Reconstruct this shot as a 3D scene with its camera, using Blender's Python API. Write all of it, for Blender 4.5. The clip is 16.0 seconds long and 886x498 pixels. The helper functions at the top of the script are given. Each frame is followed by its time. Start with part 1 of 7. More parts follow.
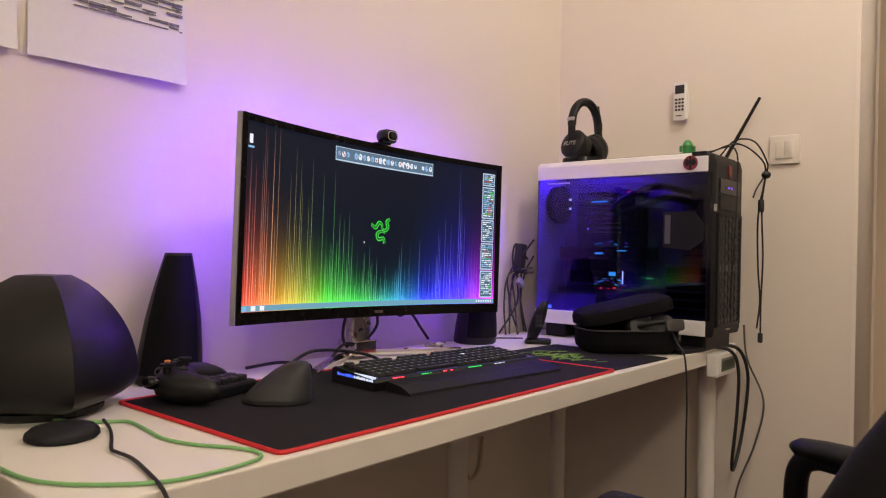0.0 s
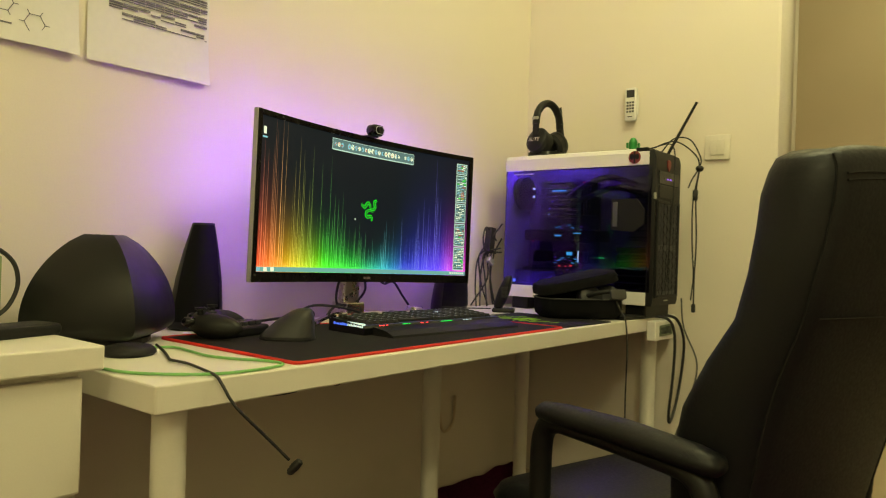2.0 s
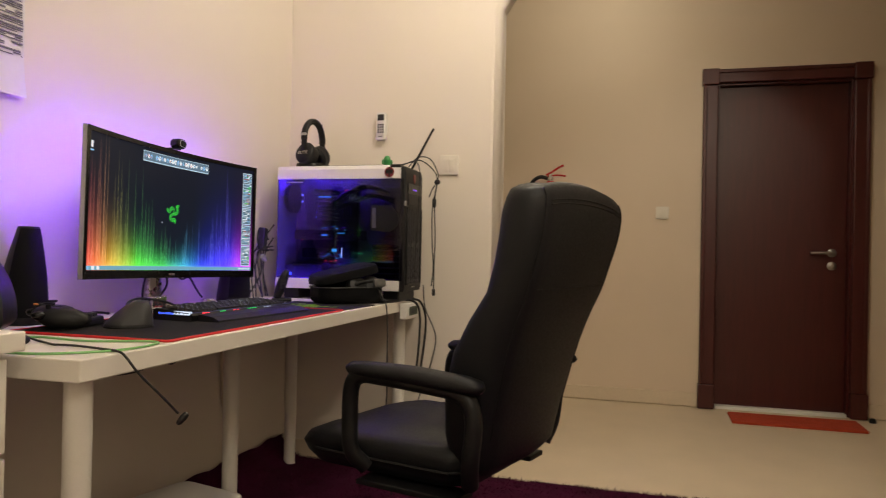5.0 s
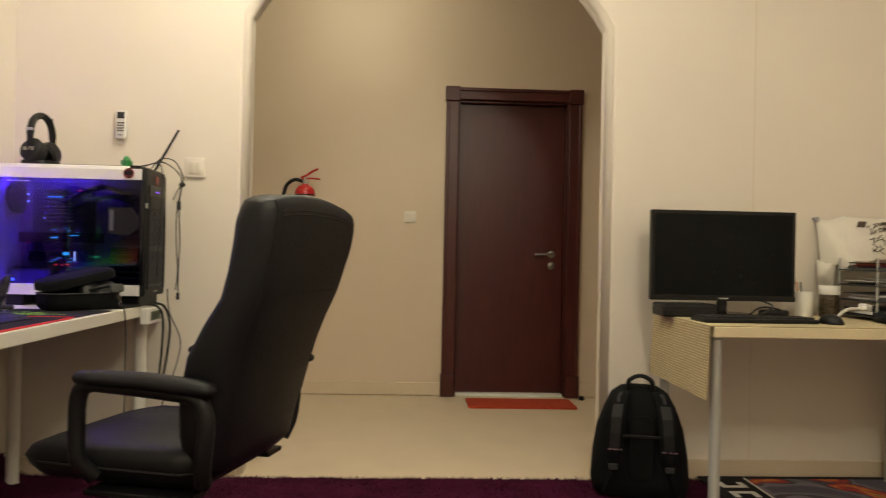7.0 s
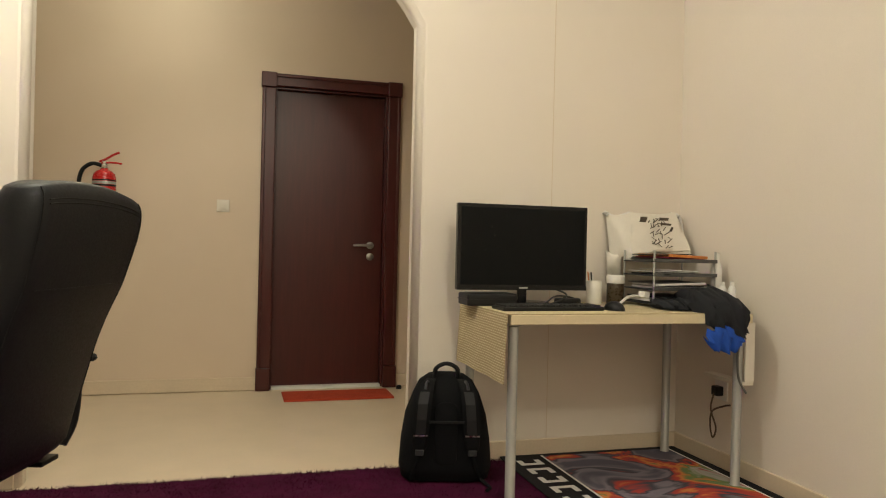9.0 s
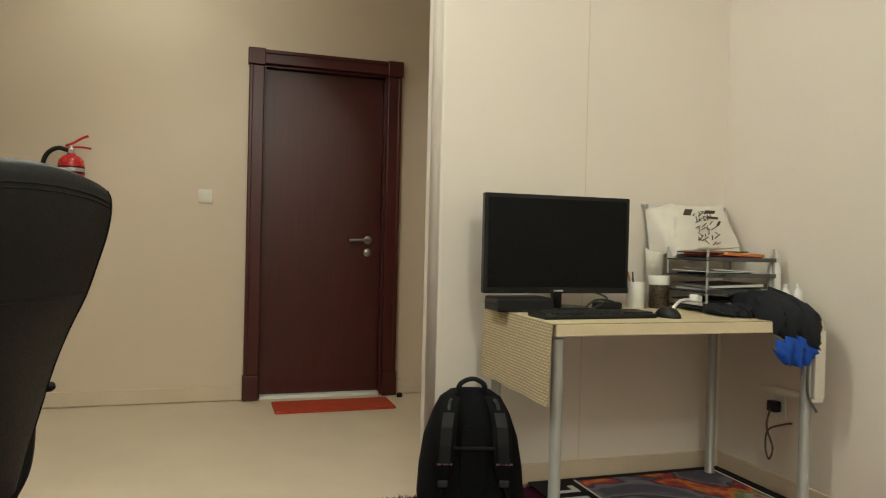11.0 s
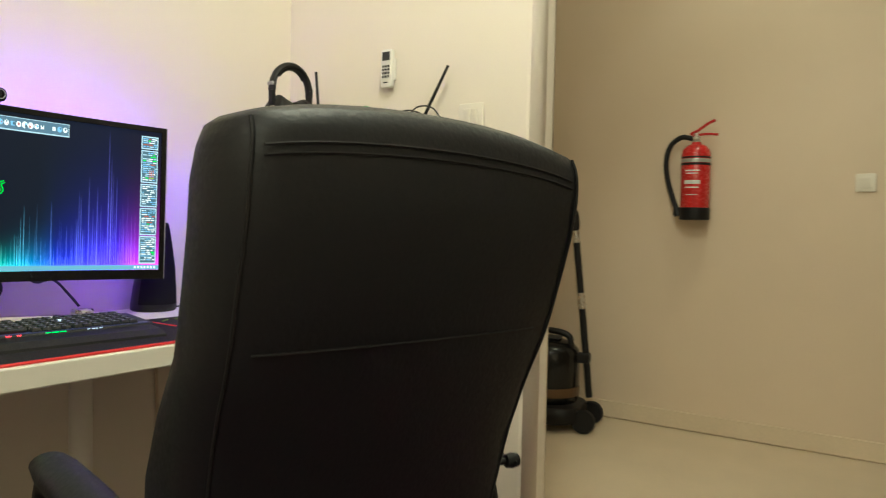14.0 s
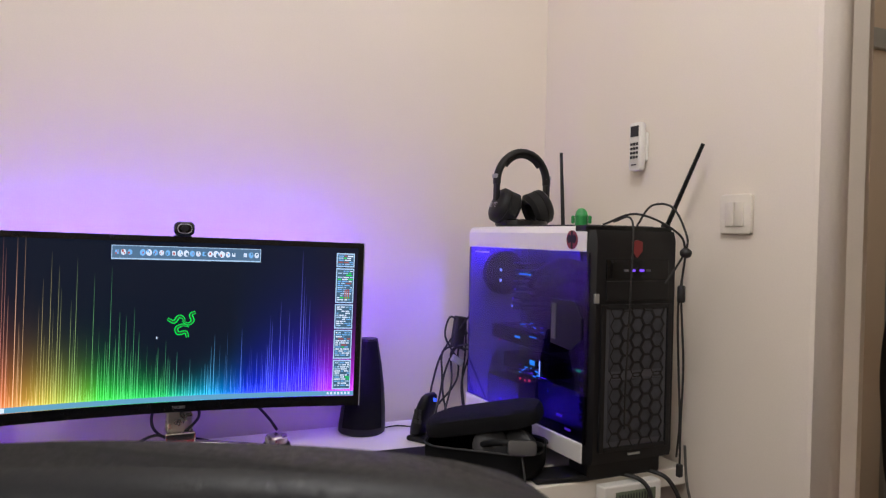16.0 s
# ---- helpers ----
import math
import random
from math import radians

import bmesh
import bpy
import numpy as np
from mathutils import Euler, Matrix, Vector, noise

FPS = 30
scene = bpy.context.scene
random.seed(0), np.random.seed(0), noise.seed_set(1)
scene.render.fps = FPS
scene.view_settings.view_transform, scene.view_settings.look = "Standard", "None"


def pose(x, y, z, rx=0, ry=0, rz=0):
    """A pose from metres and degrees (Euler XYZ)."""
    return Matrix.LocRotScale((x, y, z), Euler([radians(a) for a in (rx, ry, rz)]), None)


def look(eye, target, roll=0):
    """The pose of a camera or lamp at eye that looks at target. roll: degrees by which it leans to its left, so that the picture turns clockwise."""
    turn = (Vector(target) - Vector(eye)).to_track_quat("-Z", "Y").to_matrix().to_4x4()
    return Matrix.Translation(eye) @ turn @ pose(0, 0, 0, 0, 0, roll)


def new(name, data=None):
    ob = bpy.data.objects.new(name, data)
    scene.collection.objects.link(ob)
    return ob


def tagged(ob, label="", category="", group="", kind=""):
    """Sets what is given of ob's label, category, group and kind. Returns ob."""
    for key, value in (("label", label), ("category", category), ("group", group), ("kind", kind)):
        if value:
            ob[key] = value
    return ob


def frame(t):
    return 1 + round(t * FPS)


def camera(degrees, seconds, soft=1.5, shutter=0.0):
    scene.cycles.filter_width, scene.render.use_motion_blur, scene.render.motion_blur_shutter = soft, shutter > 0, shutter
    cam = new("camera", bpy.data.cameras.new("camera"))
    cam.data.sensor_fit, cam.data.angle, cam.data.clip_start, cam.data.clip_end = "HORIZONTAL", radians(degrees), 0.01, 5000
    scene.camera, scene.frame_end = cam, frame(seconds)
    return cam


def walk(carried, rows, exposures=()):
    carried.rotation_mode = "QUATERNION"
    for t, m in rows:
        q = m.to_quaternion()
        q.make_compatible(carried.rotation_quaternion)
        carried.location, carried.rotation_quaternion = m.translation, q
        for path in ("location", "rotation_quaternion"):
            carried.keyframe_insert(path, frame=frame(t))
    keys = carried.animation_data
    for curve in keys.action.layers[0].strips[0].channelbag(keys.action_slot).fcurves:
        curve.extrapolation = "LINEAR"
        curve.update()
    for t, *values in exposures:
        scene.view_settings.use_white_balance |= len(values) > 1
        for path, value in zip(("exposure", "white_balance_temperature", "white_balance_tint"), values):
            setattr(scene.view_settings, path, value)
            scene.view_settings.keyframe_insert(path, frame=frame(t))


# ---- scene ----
cam = camera(63.3, 16.0, soft=1.1, shutter=0.45)
PATH = [
    (0, (-2.264, -1.358, 1.001), (-0.732, -0.073, 1.007), 1.2),
    (0.5, (-2.284, -1.426, 0.975), (-0.757, -0.134, 0.995), 0.9),
    (1, (-2.353, -1.517, 0.963), (-0.816, -0.238, 0.976), 1.1),
    (1.5, (-2.429, -1.576, 0.926), (-0.889, -0.3, 0.942), 1.3),
    (2, (-2.499, -1.57, 0.943), (-0.935, -0.324, 0.944), 1.8),
    (2.5, (-2.601, -1.565, 0.941), (-0.902, -0.51, 0.961), 1.4),
    (3, (-2.669, -1.617, 0.95), (-0.91, -0.665, 0.968), 1.2),
    (5.5, (-3.064, -1.589, 0.941), (-1.104, -1.188, 0.953), 1.2),
    (6, (-3.097, -1.639, 0.946), (-1.112, -1.394, 0.96), 1.3),
    (6.5, (-3.127, -1.657, 0.958), (-1.129, -1.584, 0.973), 1.2),
    (7, (-3.141, -1.697, 0.97), (-1.143, -1.788, 0.985), 1.2),
    (7.5, (-3.151, -1.745, 0.982), (-1.165, -1.984, 0.995), 1.2),
    (8, (-3.16, -1.777, 0.979), (-1.195, -2.154, 0.993), 1.2),
    (8.5, (-3.179, -1.793, 0.977), (-1.241, -2.286, 0.993), 1.3),
    (11, (-2.695, -1.738, 0.989), (-0.790, -2.348, 0.968), 1.4),
    (11.2, (-2.636, -1.755, 0.993), (-0.698, -2.251, 0.971), 1.36),
    (11.5, (-2.548, -1.780, 0.998), (-0.569, -2.065, 0.973), 1.3),
    (12, (-2.483, -1.753, 0.966), (-0.483, -1.719, 0.941), 1.6),
    (12.5, (-2.352, -1.774, 0.962), (-0.377, -1.465, 0.928), 1.6),
    (13, (-2.222, -1.840, 0.960), (-0.290, -1.326, 0.911), 1.6),
    (13.5, (-2.035, -1.899, 0.965), (-0.222, -1.055, 0.924), 1.0),
    (14, (-1.850, -1.897, 0.992), (-0.183, -0.792, 0.930), 1.2),
    (14.5, (-1.670, -1.941, 1.070), (-0.142, -0.653, 1.010), 1.0),
    (15, (-1.473, -1.980, 1.172), (-0.220, -0.421, 1.125), 0.9),
    (15.5, (-1.301, -1.934, 1.215), (-0.340, -0.180, 1.175), 0.8),
    (16, (-1.222, -1.900, 1.260), (-0.381, -0.086, 1.224), 1.2),
]
EXPOSURES = [(0, -0.34, 6650, 18), (0.5, -0.3, 7600, 6), (1.0, -0.26, 9000, -12), (1.5, -0.2, 9700, -20), (2.0, -0.22, 10600, -24), (2.6, -0.28, 10600, -18), (3.2, -0.3, 9900, -10), (5.3, -0.3, 6650, 12), (6.0, -0.24, 6600, 9), (7.0, -0.02, 6700, 4), (8.5, 0.13, 6500, 4), (11, 0.14, 5750, -2), (11.5, 0.16, 5750, -3), (12.5, 0.2, 6100, -10), (13.5, 0.18, 6300, -10), (14.3, 0.12, 6250, -6), (15, 0.1, 6150, 1), (15.5, -0.17, 5900, 9), (16, -0.38, 5650, 15)]
walk(cam, [(t, look(eye, target, roll)) for t, eye, target, roll in PATH], EXPOSURES)


# ---- world and lamps ----
world = bpy.data.worlds.new("world")
scene.world = world
world.use_nodes = True
world.node_tree.nodes["Background"].inputs[0].default_value = (0.9, 0.8, 0.65, 1)
world.node_tree.nodes["Background"].inputs[1].default_value = 0.02


def globe_lamp(name, loc, radius, power, colour):
    data = bpy.data.lights.new(name, "POINT")
    data.shadow_soft_size, data.energy, data.color = radius, power, colour
    ob = new(name, data)
    ob.location = loc
    return ob


globe_lamp("room_ceiling_light", (-0.95, -1.40, 2.68), 0.15, 50, (1.0, 0.92, 0.765))
globe_lamp("room_ceiling_light", (-3.35, -2.35, 2.68), 0.15, 56, (1.0, 0.92, 0.765))
globe_lamp("hall_ceiling_light", (1.0, -1.35, 2.68), 0.12, 12.0, (1.0, 0.93, 0.74))


# ---- helpers of this scene ----
def part(name, bm, material, parent=None, label="", smooth=False, angle=40):
    me = bpy.data.meshes.new(name)
    bmesh.ops.recalc_face_normals(bm, faces=bm.faces[:])
    if smooth:
        lim = radians(angle)
        for f in bm.faces:
            f.smooth = True
        for e in bm.edges:
            if len(e.link_faces) == 2 and e.calc_face_angle(0) > lim:
                e.smooth = False
    bm.to_mesh(me)
    bm.free()
    if material:
        me.materials.append(material)
    ob = new(name, me)
    if parent:
        ob.parent = parent
    if label:
        ob["label"] = label
    return ob


AT = Matrix.Identity(4)  # where the group of things now being built stands


def empty(name, m, label, category, group="", kind=""):
    ob = new(name)
    ob.empty_display_size = 0.05
    ob.matrix_world = AT @ m
    return tagged(ob, label, category, group, kind)


def box(a, b, bevel=0.0, seg=2, bm=None):
    bm2 = bmesh.new()
    c = [(a[i] + b[i]) / 2 for i in range(3)]
    s = [abs(b[i] - a[i]) for i in range(3)]
    bmesh.ops.create_cube(bm2, size=1, matrix=Matrix.Translation(c) @ Matrix.Diagonal((*s, 1)))
    if bevel:
        bmesh.ops.bevel(bm2, geom=bm2.edges[:], offset=bevel, segments=seg, affect="EDGES", profile=0.5)
    return join(bm, bm2)


def join(bm, other):
    if bm is None:
        return other
    me = bpy.data.meshes.new("t")
    other.to_mesh(me)
    other.free()
    bm.from_mesh(me)
    bpy.data.meshes.remove(me)
    return bm


def moved(bm, m):
    bmesh.ops.transform(bm, matrix=m, verts=bm.verts[:])
    return bm


def rings(loops, cap=True, closed=True, bm=None):
    """A skin over loops of points, all of the same count."""
    out = bmesh.new()
    vs = [[out.verts.new(p) for p in loop] for loop in loops]
    n = len(loops[0])
    for a, b in zip(vs, vs[1:]):
        for i in range(n if closed else n - 1):
            j = (i + 1) % n
            out.faces.new((a[i], a[j], b[j], b[i]))
    if cap:
        out.faces.new(vs[0][::-1])
        out.faces.new(vs[-1])
    return join(bm, out)


def lathe(profile, seg=24, bm=None, cap=True):
    loops = [[(r * math.cos(2 * math.pi * i / seg), r * math.sin(2 * math.pi * i / seg), z) for i in range(seg)] for r, z in profile]
    return rings(loops, cap, True, bm)


def smooth_path(pts, steps=6):
    pts = [Vector(p) for p in pts]
    if len(pts) < 3:
        return pts
    ext = [2 * pts[0] - pts[1]] + pts + [2 * pts[-1] - pts[-2]]
    out = []
    for i in range(1, len(ext) - 2):
        p0, p1, p2, p3 = ext[i - 1:i + 3]
        for s in range(steps):
            t = s / steps
            out.append(0.5 * ((2 * p1) + (p2 - p0) * t + (2 * p0 - 5 * p1 + 4 * p2 - p3) * t * t + (3 * p1 - p0 - 3 * p2 + p3) * t ** 3))
    out.append(pts[-1])
    return out


def tube(pts, r, seg=8, steps=6, bm=None, taper=None):
    path = smooth_path(pts, steps)
    loops = []
    up = Vector((0, 0, 1))
    side = None
    for i, p in enumerate(path):
        d = (path[min(i + 1, len(path) - 1)] - path[max(i - 1, 0)]).normalized()
        if side is None:
            side = d.cross(up if abs(d.z) < 0.9 else Vector((1, 0, 0))).normalized()
        side = (side - d * side.dot(d)).normalized()
        other = d.cross(side)
        rr = r if taper is None else r + (taper - r) * i / (len(path) - 1)
        loops.append([tuple(p + side * (rr * math.cos(2 * math.pi * k / seg)) + other * (rr * math.sin(2 * math.pi * k / seg))) for k in range(seg)])
    return rings(loops, True, True, bm)


def rounded_loop(w, h, r, z, n=5, ox=0, oy=0):
    """A rounded rectangle at height z."""
    r = min(r, w / 2 - 1e-4, h / 2 - 1e-4)
    out = []
    for k, (sx, sy) in enumerate(((1, 1), (-1, 1), (-1, -1), (1, -1))):
        for i in range(n + 1):
            a = math.pi / 2 * (k + i / n)
            out.append((ox + sx * (w / 2 - r) + r * math.cos(a), oy + sy * (h / 2 - r) + r * math.sin(a), z))
    return out


def slab(w, h, r, z0, z1, edge=0.0, n=5, bm=None):
    """A plate with rounded corners and softened rims, centred on its own axis."""
    e = edge
    if e:
        loops = [rounded_loop(w - 2 * e, h - 2 * e, r, z0, n), rounded_loop(w - 0.6 * e, h - 0.6 * e, r, z0 + 0.3 * e, n), rounded_loop(w, h, r, z0 + e, n),
                 rounded_loop(w, h, r, z1 - e, n), rounded_loop(w - 0.6 * e, h - 0.6 * e, r, z1 - 0.3 * e, n), rounded_loop(w - 2 * e, h - 2 * e, r, z1, n)]
    else:
        loops = [rounded_loop(w, h, r, z0, n), rounded_loop(w, h, r, z1, n)]
    return rings(loops, True, True, bm)


# ---- materials ----
def material(name, base, rough=0.5, metal=0.0, vary=0.08, scale=6.0, fine=90.0, bump=0.1, emit=None, power=1.0, coat=0.0, rough_vary=0.08, sheen=0.0, spec=0.5):
    m = bpy.data.materials.new(name)
    m.use_nodes = True
    nt = m.node_tree
    bsdf = nt.nodes["Principled BSDF"]
    tex = nt.nodes.new("ShaderNodeTexCoord")
    big = nt.nodes.new("ShaderNodeTexNoise")
    big.inputs["Scale"].default_value, big.inputs["Detail"].default_value = scale, 4
    small = nt.nodes.new("ShaderNodeTexNoise")
    small.inputs["Scale"].default_value, small.inputs["Detail"].default_value = fine, 3
    nt.links.new(tex.outputs["Object"], big.inputs["Vector"])
    nt.links.new(tex.outputs["Object"], small.inputs["Vector"])
    add = nt.nodes.new("ShaderNodeMath")
    add.operation = "ADD"
    nt.links.new(big.outputs["Fac"], add.inputs[0])
    nt.links.new(small.outputs["Fac"], add.inputs[1])
    rng = nt.nodes.new("ShaderNodeMapRange")
    rng.inputs["From Min"].default_value, rng.inputs["From Max"].default_value = 0.6, 1.4
    rng.inputs["To Min"].default_value, rng.inputs["To Max"].default_value = 1 - vary, 1 + vary
    nt.links.new(add.outputs[0], rng.inputs["Value"])
    mul = nt.nodes.new("ShaderNodeMix")
    mul.data_type, mul.blend_type = "RGBA", "MULTIPLY"
    mul.inputs[0].default_value = 1
    mul.inputs[6].default_value = (*base, 1)
    nt.links.new(rng.outputs[0], mul.inputs[7])
    nt.links.new(mul.outputs[2], bsdf.inputs["Base Color"])
    rr = nt.nodes.new("ShaderNodeMapRange")
    rr.inputs["From Min"].default_value, rr.inputs["From Max"].default_value = 0.3, 0.7
    rr.inputs["To Min"].default_value, rr.inputs["To Max"].default_value = max(0, rough - rough_vary), min(1, rough + rough_vary)
    nt.links.new(small.outputs["Fac"], rr.inputs["Value"])
    nt.links.new(rr.outputs[0], bsdf.inputs["Roughness"])
    bsdf.inputs["Metallic"].default_value = metal
    bsdf.inputs["Specular IOR Level"].default_value = spec
    bsdf.inputs["Coat Weight"].default_value = coat
    if sheen:
        bsdf.inputs["Sheen Weight"].default_value = sheen
    if bump:
        b = nt.nodes.new("ShaderNodeBump")
        b.inputs["Strength"].default_value, b.inputs["Distance"].default_value = bump, 0.002
        nt.links.new(small.outputs["Fac"], b.inputs["Height"])
        nt.links.new(b.outputs[0], bsdf.inputs["Normal"])
    if emit:
        bsdf.inputs["Emission Color"].default_value = (*emit, 1)
        bsdf.inputs["Emission Strength"].default_value = power
    return m


def glow(name, colour, power):
    return material(name, (0.02, 0.02, 0.02), 0.4, emit=colour, power=power, bump=0)


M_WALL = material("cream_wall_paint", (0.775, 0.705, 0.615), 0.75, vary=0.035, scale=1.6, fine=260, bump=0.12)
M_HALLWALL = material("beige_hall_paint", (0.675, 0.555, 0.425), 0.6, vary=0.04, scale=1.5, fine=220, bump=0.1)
M_CEIL = material("white_ceiling_paint", (0.82, 0.80, 0.76), 0.9, vary=0.03)
M_SKIRT = material("beige_skirting_tile", (0.67, 0.56, 0.42), 0.5, vary=0.06, scale=4)
M_DESK = material("white_laminate", (0.80, 0.76, 0.68), 0.38, vary=0.03, scale=3, fine=400, bump=0.03)
M_LEG = material("white_powder_coat", (0.75, 0.72, 0.65), 0.45, vary=0.03, fine=300, bump=0.05)
M_BLACK = material("black_plastic", (0.007, 0.007, 0.008), 0.45, vary=0.2, fine=500, bump=0.08, spec=0.32)
M_BLACK_GLOSS = material("glossy_black_plastic", (0.005, 0.005, 0.006), 0.2, vary=0.1, bump=0.0, spec=0.35)
M_BLACK_SOFT = material("soft_black_rubber", (0.008, 0.008, 0.009), 0.55, vary=0.15, fine=300, bump=0.1, spec=0.3)
M_SATIN = material("satin_black_shell", (0.005, 0.005, 0.0055), 0.42, vary=0.15, fine=40, bump=0.0, spec=0.4, rough_vary=0.03)
M_GREY = material("dark_grey_plastic", (0.028, 0.028, 0.030), 0.5, vary=0.1, fine=400, spec=0.35)
M_LEATHER = material("black_leather", (0.0045, 0.0053, 0.0074), 0.50, vary=0.2, scale=7, fine=170, bump=0.22, rough_vary=0.07, spec=0.37)
M_FABRIC = material("black_fabric", (0.004, 0.004, 0.005), 0.9, vary=0.25, fine=700, bump=0.5, spec=0.2)
M_MAT = material("black_cloth_mat", (0.010, 0.009, 0.011), 0.85, vary=0.15, fine=900, bump=0.3, spec=0.25)
M_RED = material("red_stitching", (0.62, 0.015, 0.02), 0.6, vary=0.15, fine=600, bump=0.4)
M_SILVER = material("brushed_silver", (0.62, 0.60, 0.57), 0.28, 1.0, vary=0.04, fine=60, bump=0, rough_vary=0.04)
M_CHROME = material("chrome", (0.75, 0.73, 0.70), 0.12, 1.0, vary=0.03, bump=0)
M_GREYMETAL = material("grey_painted_steel", (0.42, 0.42, 0.40), 0.4, 0.4, vary=0.06)
M_WHITE = material("white_plastic", (0.78, 0.76, 0.72), 0.4, vary=0.03, bump=0.03)
M_CASEWHITE = material("white_painted_case", (0.80, 0.78, 0.77), 0.3, vary=0.015, bump=0, rough_vary=0.02)
M_PAPER = material("white_paper", (0.74, 0.72, 0.70), 0.85, vary=0.03, scale=8, bump=0.05)
M_BAGINK = material("faded_brown_print", (0.11, 0.09, 0.07), 0.85, vary=0.3, scale=60)
M_INK = material("grey_print", (0.16, 0.15, 0.19), 0.8, vary=0.4, scale=60)
M_RUBBERMAT = material("red_doormat_pile", (0.42, 0.045, 0.012), 0.9, vary=0.25, scale=25, fine=500, bump=0.8)
M_PURPLE = material("purple_shag_pile", (0.050, 0.005, 0.024), 0.95, vary=0.5, scale=9, fine=120, bump=0.6, spec=0.1)
M_EXT = material("red_enamel", (0.52, 0.02, 0.022), 0.25, vary=0.06, bump=0.02, coat=0.3)
M_GREENCABLE = material("green_cable_sheath", (0.20, 0.48, 0.17), 0.45, vary=0.08)
M_CABLE = material("black_cable_sheath", (0.014, 0.013, 0.013), 0.5, vary=0.15, fine=300)
M_GREYCABLE = material("grey_cable_sheath", (0.10, 0.095, 0.085), 0.5, vary=0.1)
M_GREEN = material("green_plastic", (0.03, 0.25, 0.06), 0.4, vary=0.05)
M_BLUE = material("blue_cloth", (0.01, 0.07, 0.42), 0.85, vary=0.2, fine=400, bump=0.4)
M_NAVY = material("dark_navy_cloth", (0.007, 0.008, 0.012), 0.9, vary=0.3, fine=400, bump=0.5)
M_ORANGE = material("orange_paper", (0.65, 0.22, 0.05), 0.8)
M_MAGENTA = material("dark_red_folder", (0.28, 0.02, 0.05), 0.6)
M_LCD = material("grey_green_display", (0.16, 0.19, 0.13), 0.2, bump=0)
M_SCREENOFF = material("dark_screen_glass", (0.0025, 0.0035, 0.004), 0.35, vary=0.02, bump=0, spec=0.15)


def wood_material():
    m = bpy.data.materials.new("dark_mahogany")
    m.use_nodes = True
    nt = m.node_tree
    bsdf = nt.nodes["Principled BSDF"]
    tex = nt.nodes.new("ShaderNodeTexCoord")
    mp = nt.nodes.new("ShaderNodeMapping")
    mp.inputs["Scale"].default_value = (14, 14, 0.9)
    n = nt.nodes.new("ShaderNodeTexNoise")
    n.inputs["Scale"].default_value, n.inputs["Detail"].default_value, n.inputs["Roughness"].default_value = 4, 8, 0.65
    ramp = nt.nodes.new("ShaderNodeValToRGB")
    ramp.color_ramp.elements[0].position, ramp.color_ramp.elements[0].color = 0.2, (0.044, 0.0062, 0.0052, 1)
    ramp.color_ramp.elements[1].position, ramp.color_ramp.elements[1].color = 0.85, (0.076, 0.0112, 0.0088, 1)
    nt.links.new(tex.outputs["Object"], mp.inputs["Vector"])
    nt.links.new(mp.outputs[0], n.inputs["Vector"])
    nt.links.new(n.outputs["Fac"], ramp.inputs[0])
    nt.links.new(ramp.outputs[0], bsdf.inputs["Base Color"])
    bsdf.inputs["Roughness"].default_value = 0.36
    bsdf.inputs["Specular IOR Level"].default_value = 0.45
    b = nt.nodes.new("ShaderNodeBump")
    b.inputs["Strength"].default_value, b.inputs["Distance"].default_value = 0.12, 0.001
    nt.links.new(n.outputs["Fac"], b.inputs["Height"])
    nt.links.new(b.outputs[0], bsdf.inputs["Normal"])
    return m


M_WOOD = wood_material()


# ---- the room's shell ----
DOORX = 1.814
SOUTH, WEST, TOP = -3.925, -4.3, 2.9
THICK = 0.13


def structure(name, bm, mat, label):
    return tagged(part(name, bm, mat), label, "", "", "structure")


structure("floor", box((WEST - 0.1, SOUTH - 0.1, -0.1), (DOORX + 0.1, 0.12, -0.004)), M_SKIRT, "grey screed bed under the beige floor tiles")
structure("wall_north", box((WEST, 0, -0.004), (THICK, 0.12, TOP)), M_WALL, "cream painted wall behind the desk")
structure("wall_south", box((WEST, SOUTH - 0.12, -0.004), (THICK, SOUTH, TOP)), M_WALL, "cream painted wall beside the small table")
structure("wall_west", box((WEST - 0.12, SOUTH - 0.12, -0.004), (WEST, 0.12, TOP)), M_WALL, "cream painted wall closing the room")
structure("ceiling", box((WEST - 0.12, SOUTH - 0.12, TOP), (DOORX + 0.12, 0.12, TOP + 0.1)), M_CEIL, "plain white painted ceiling")

# wall with the arched opening
ARCH_L, ARCH_R, SPRING = -0.988, -2.552, 1.985


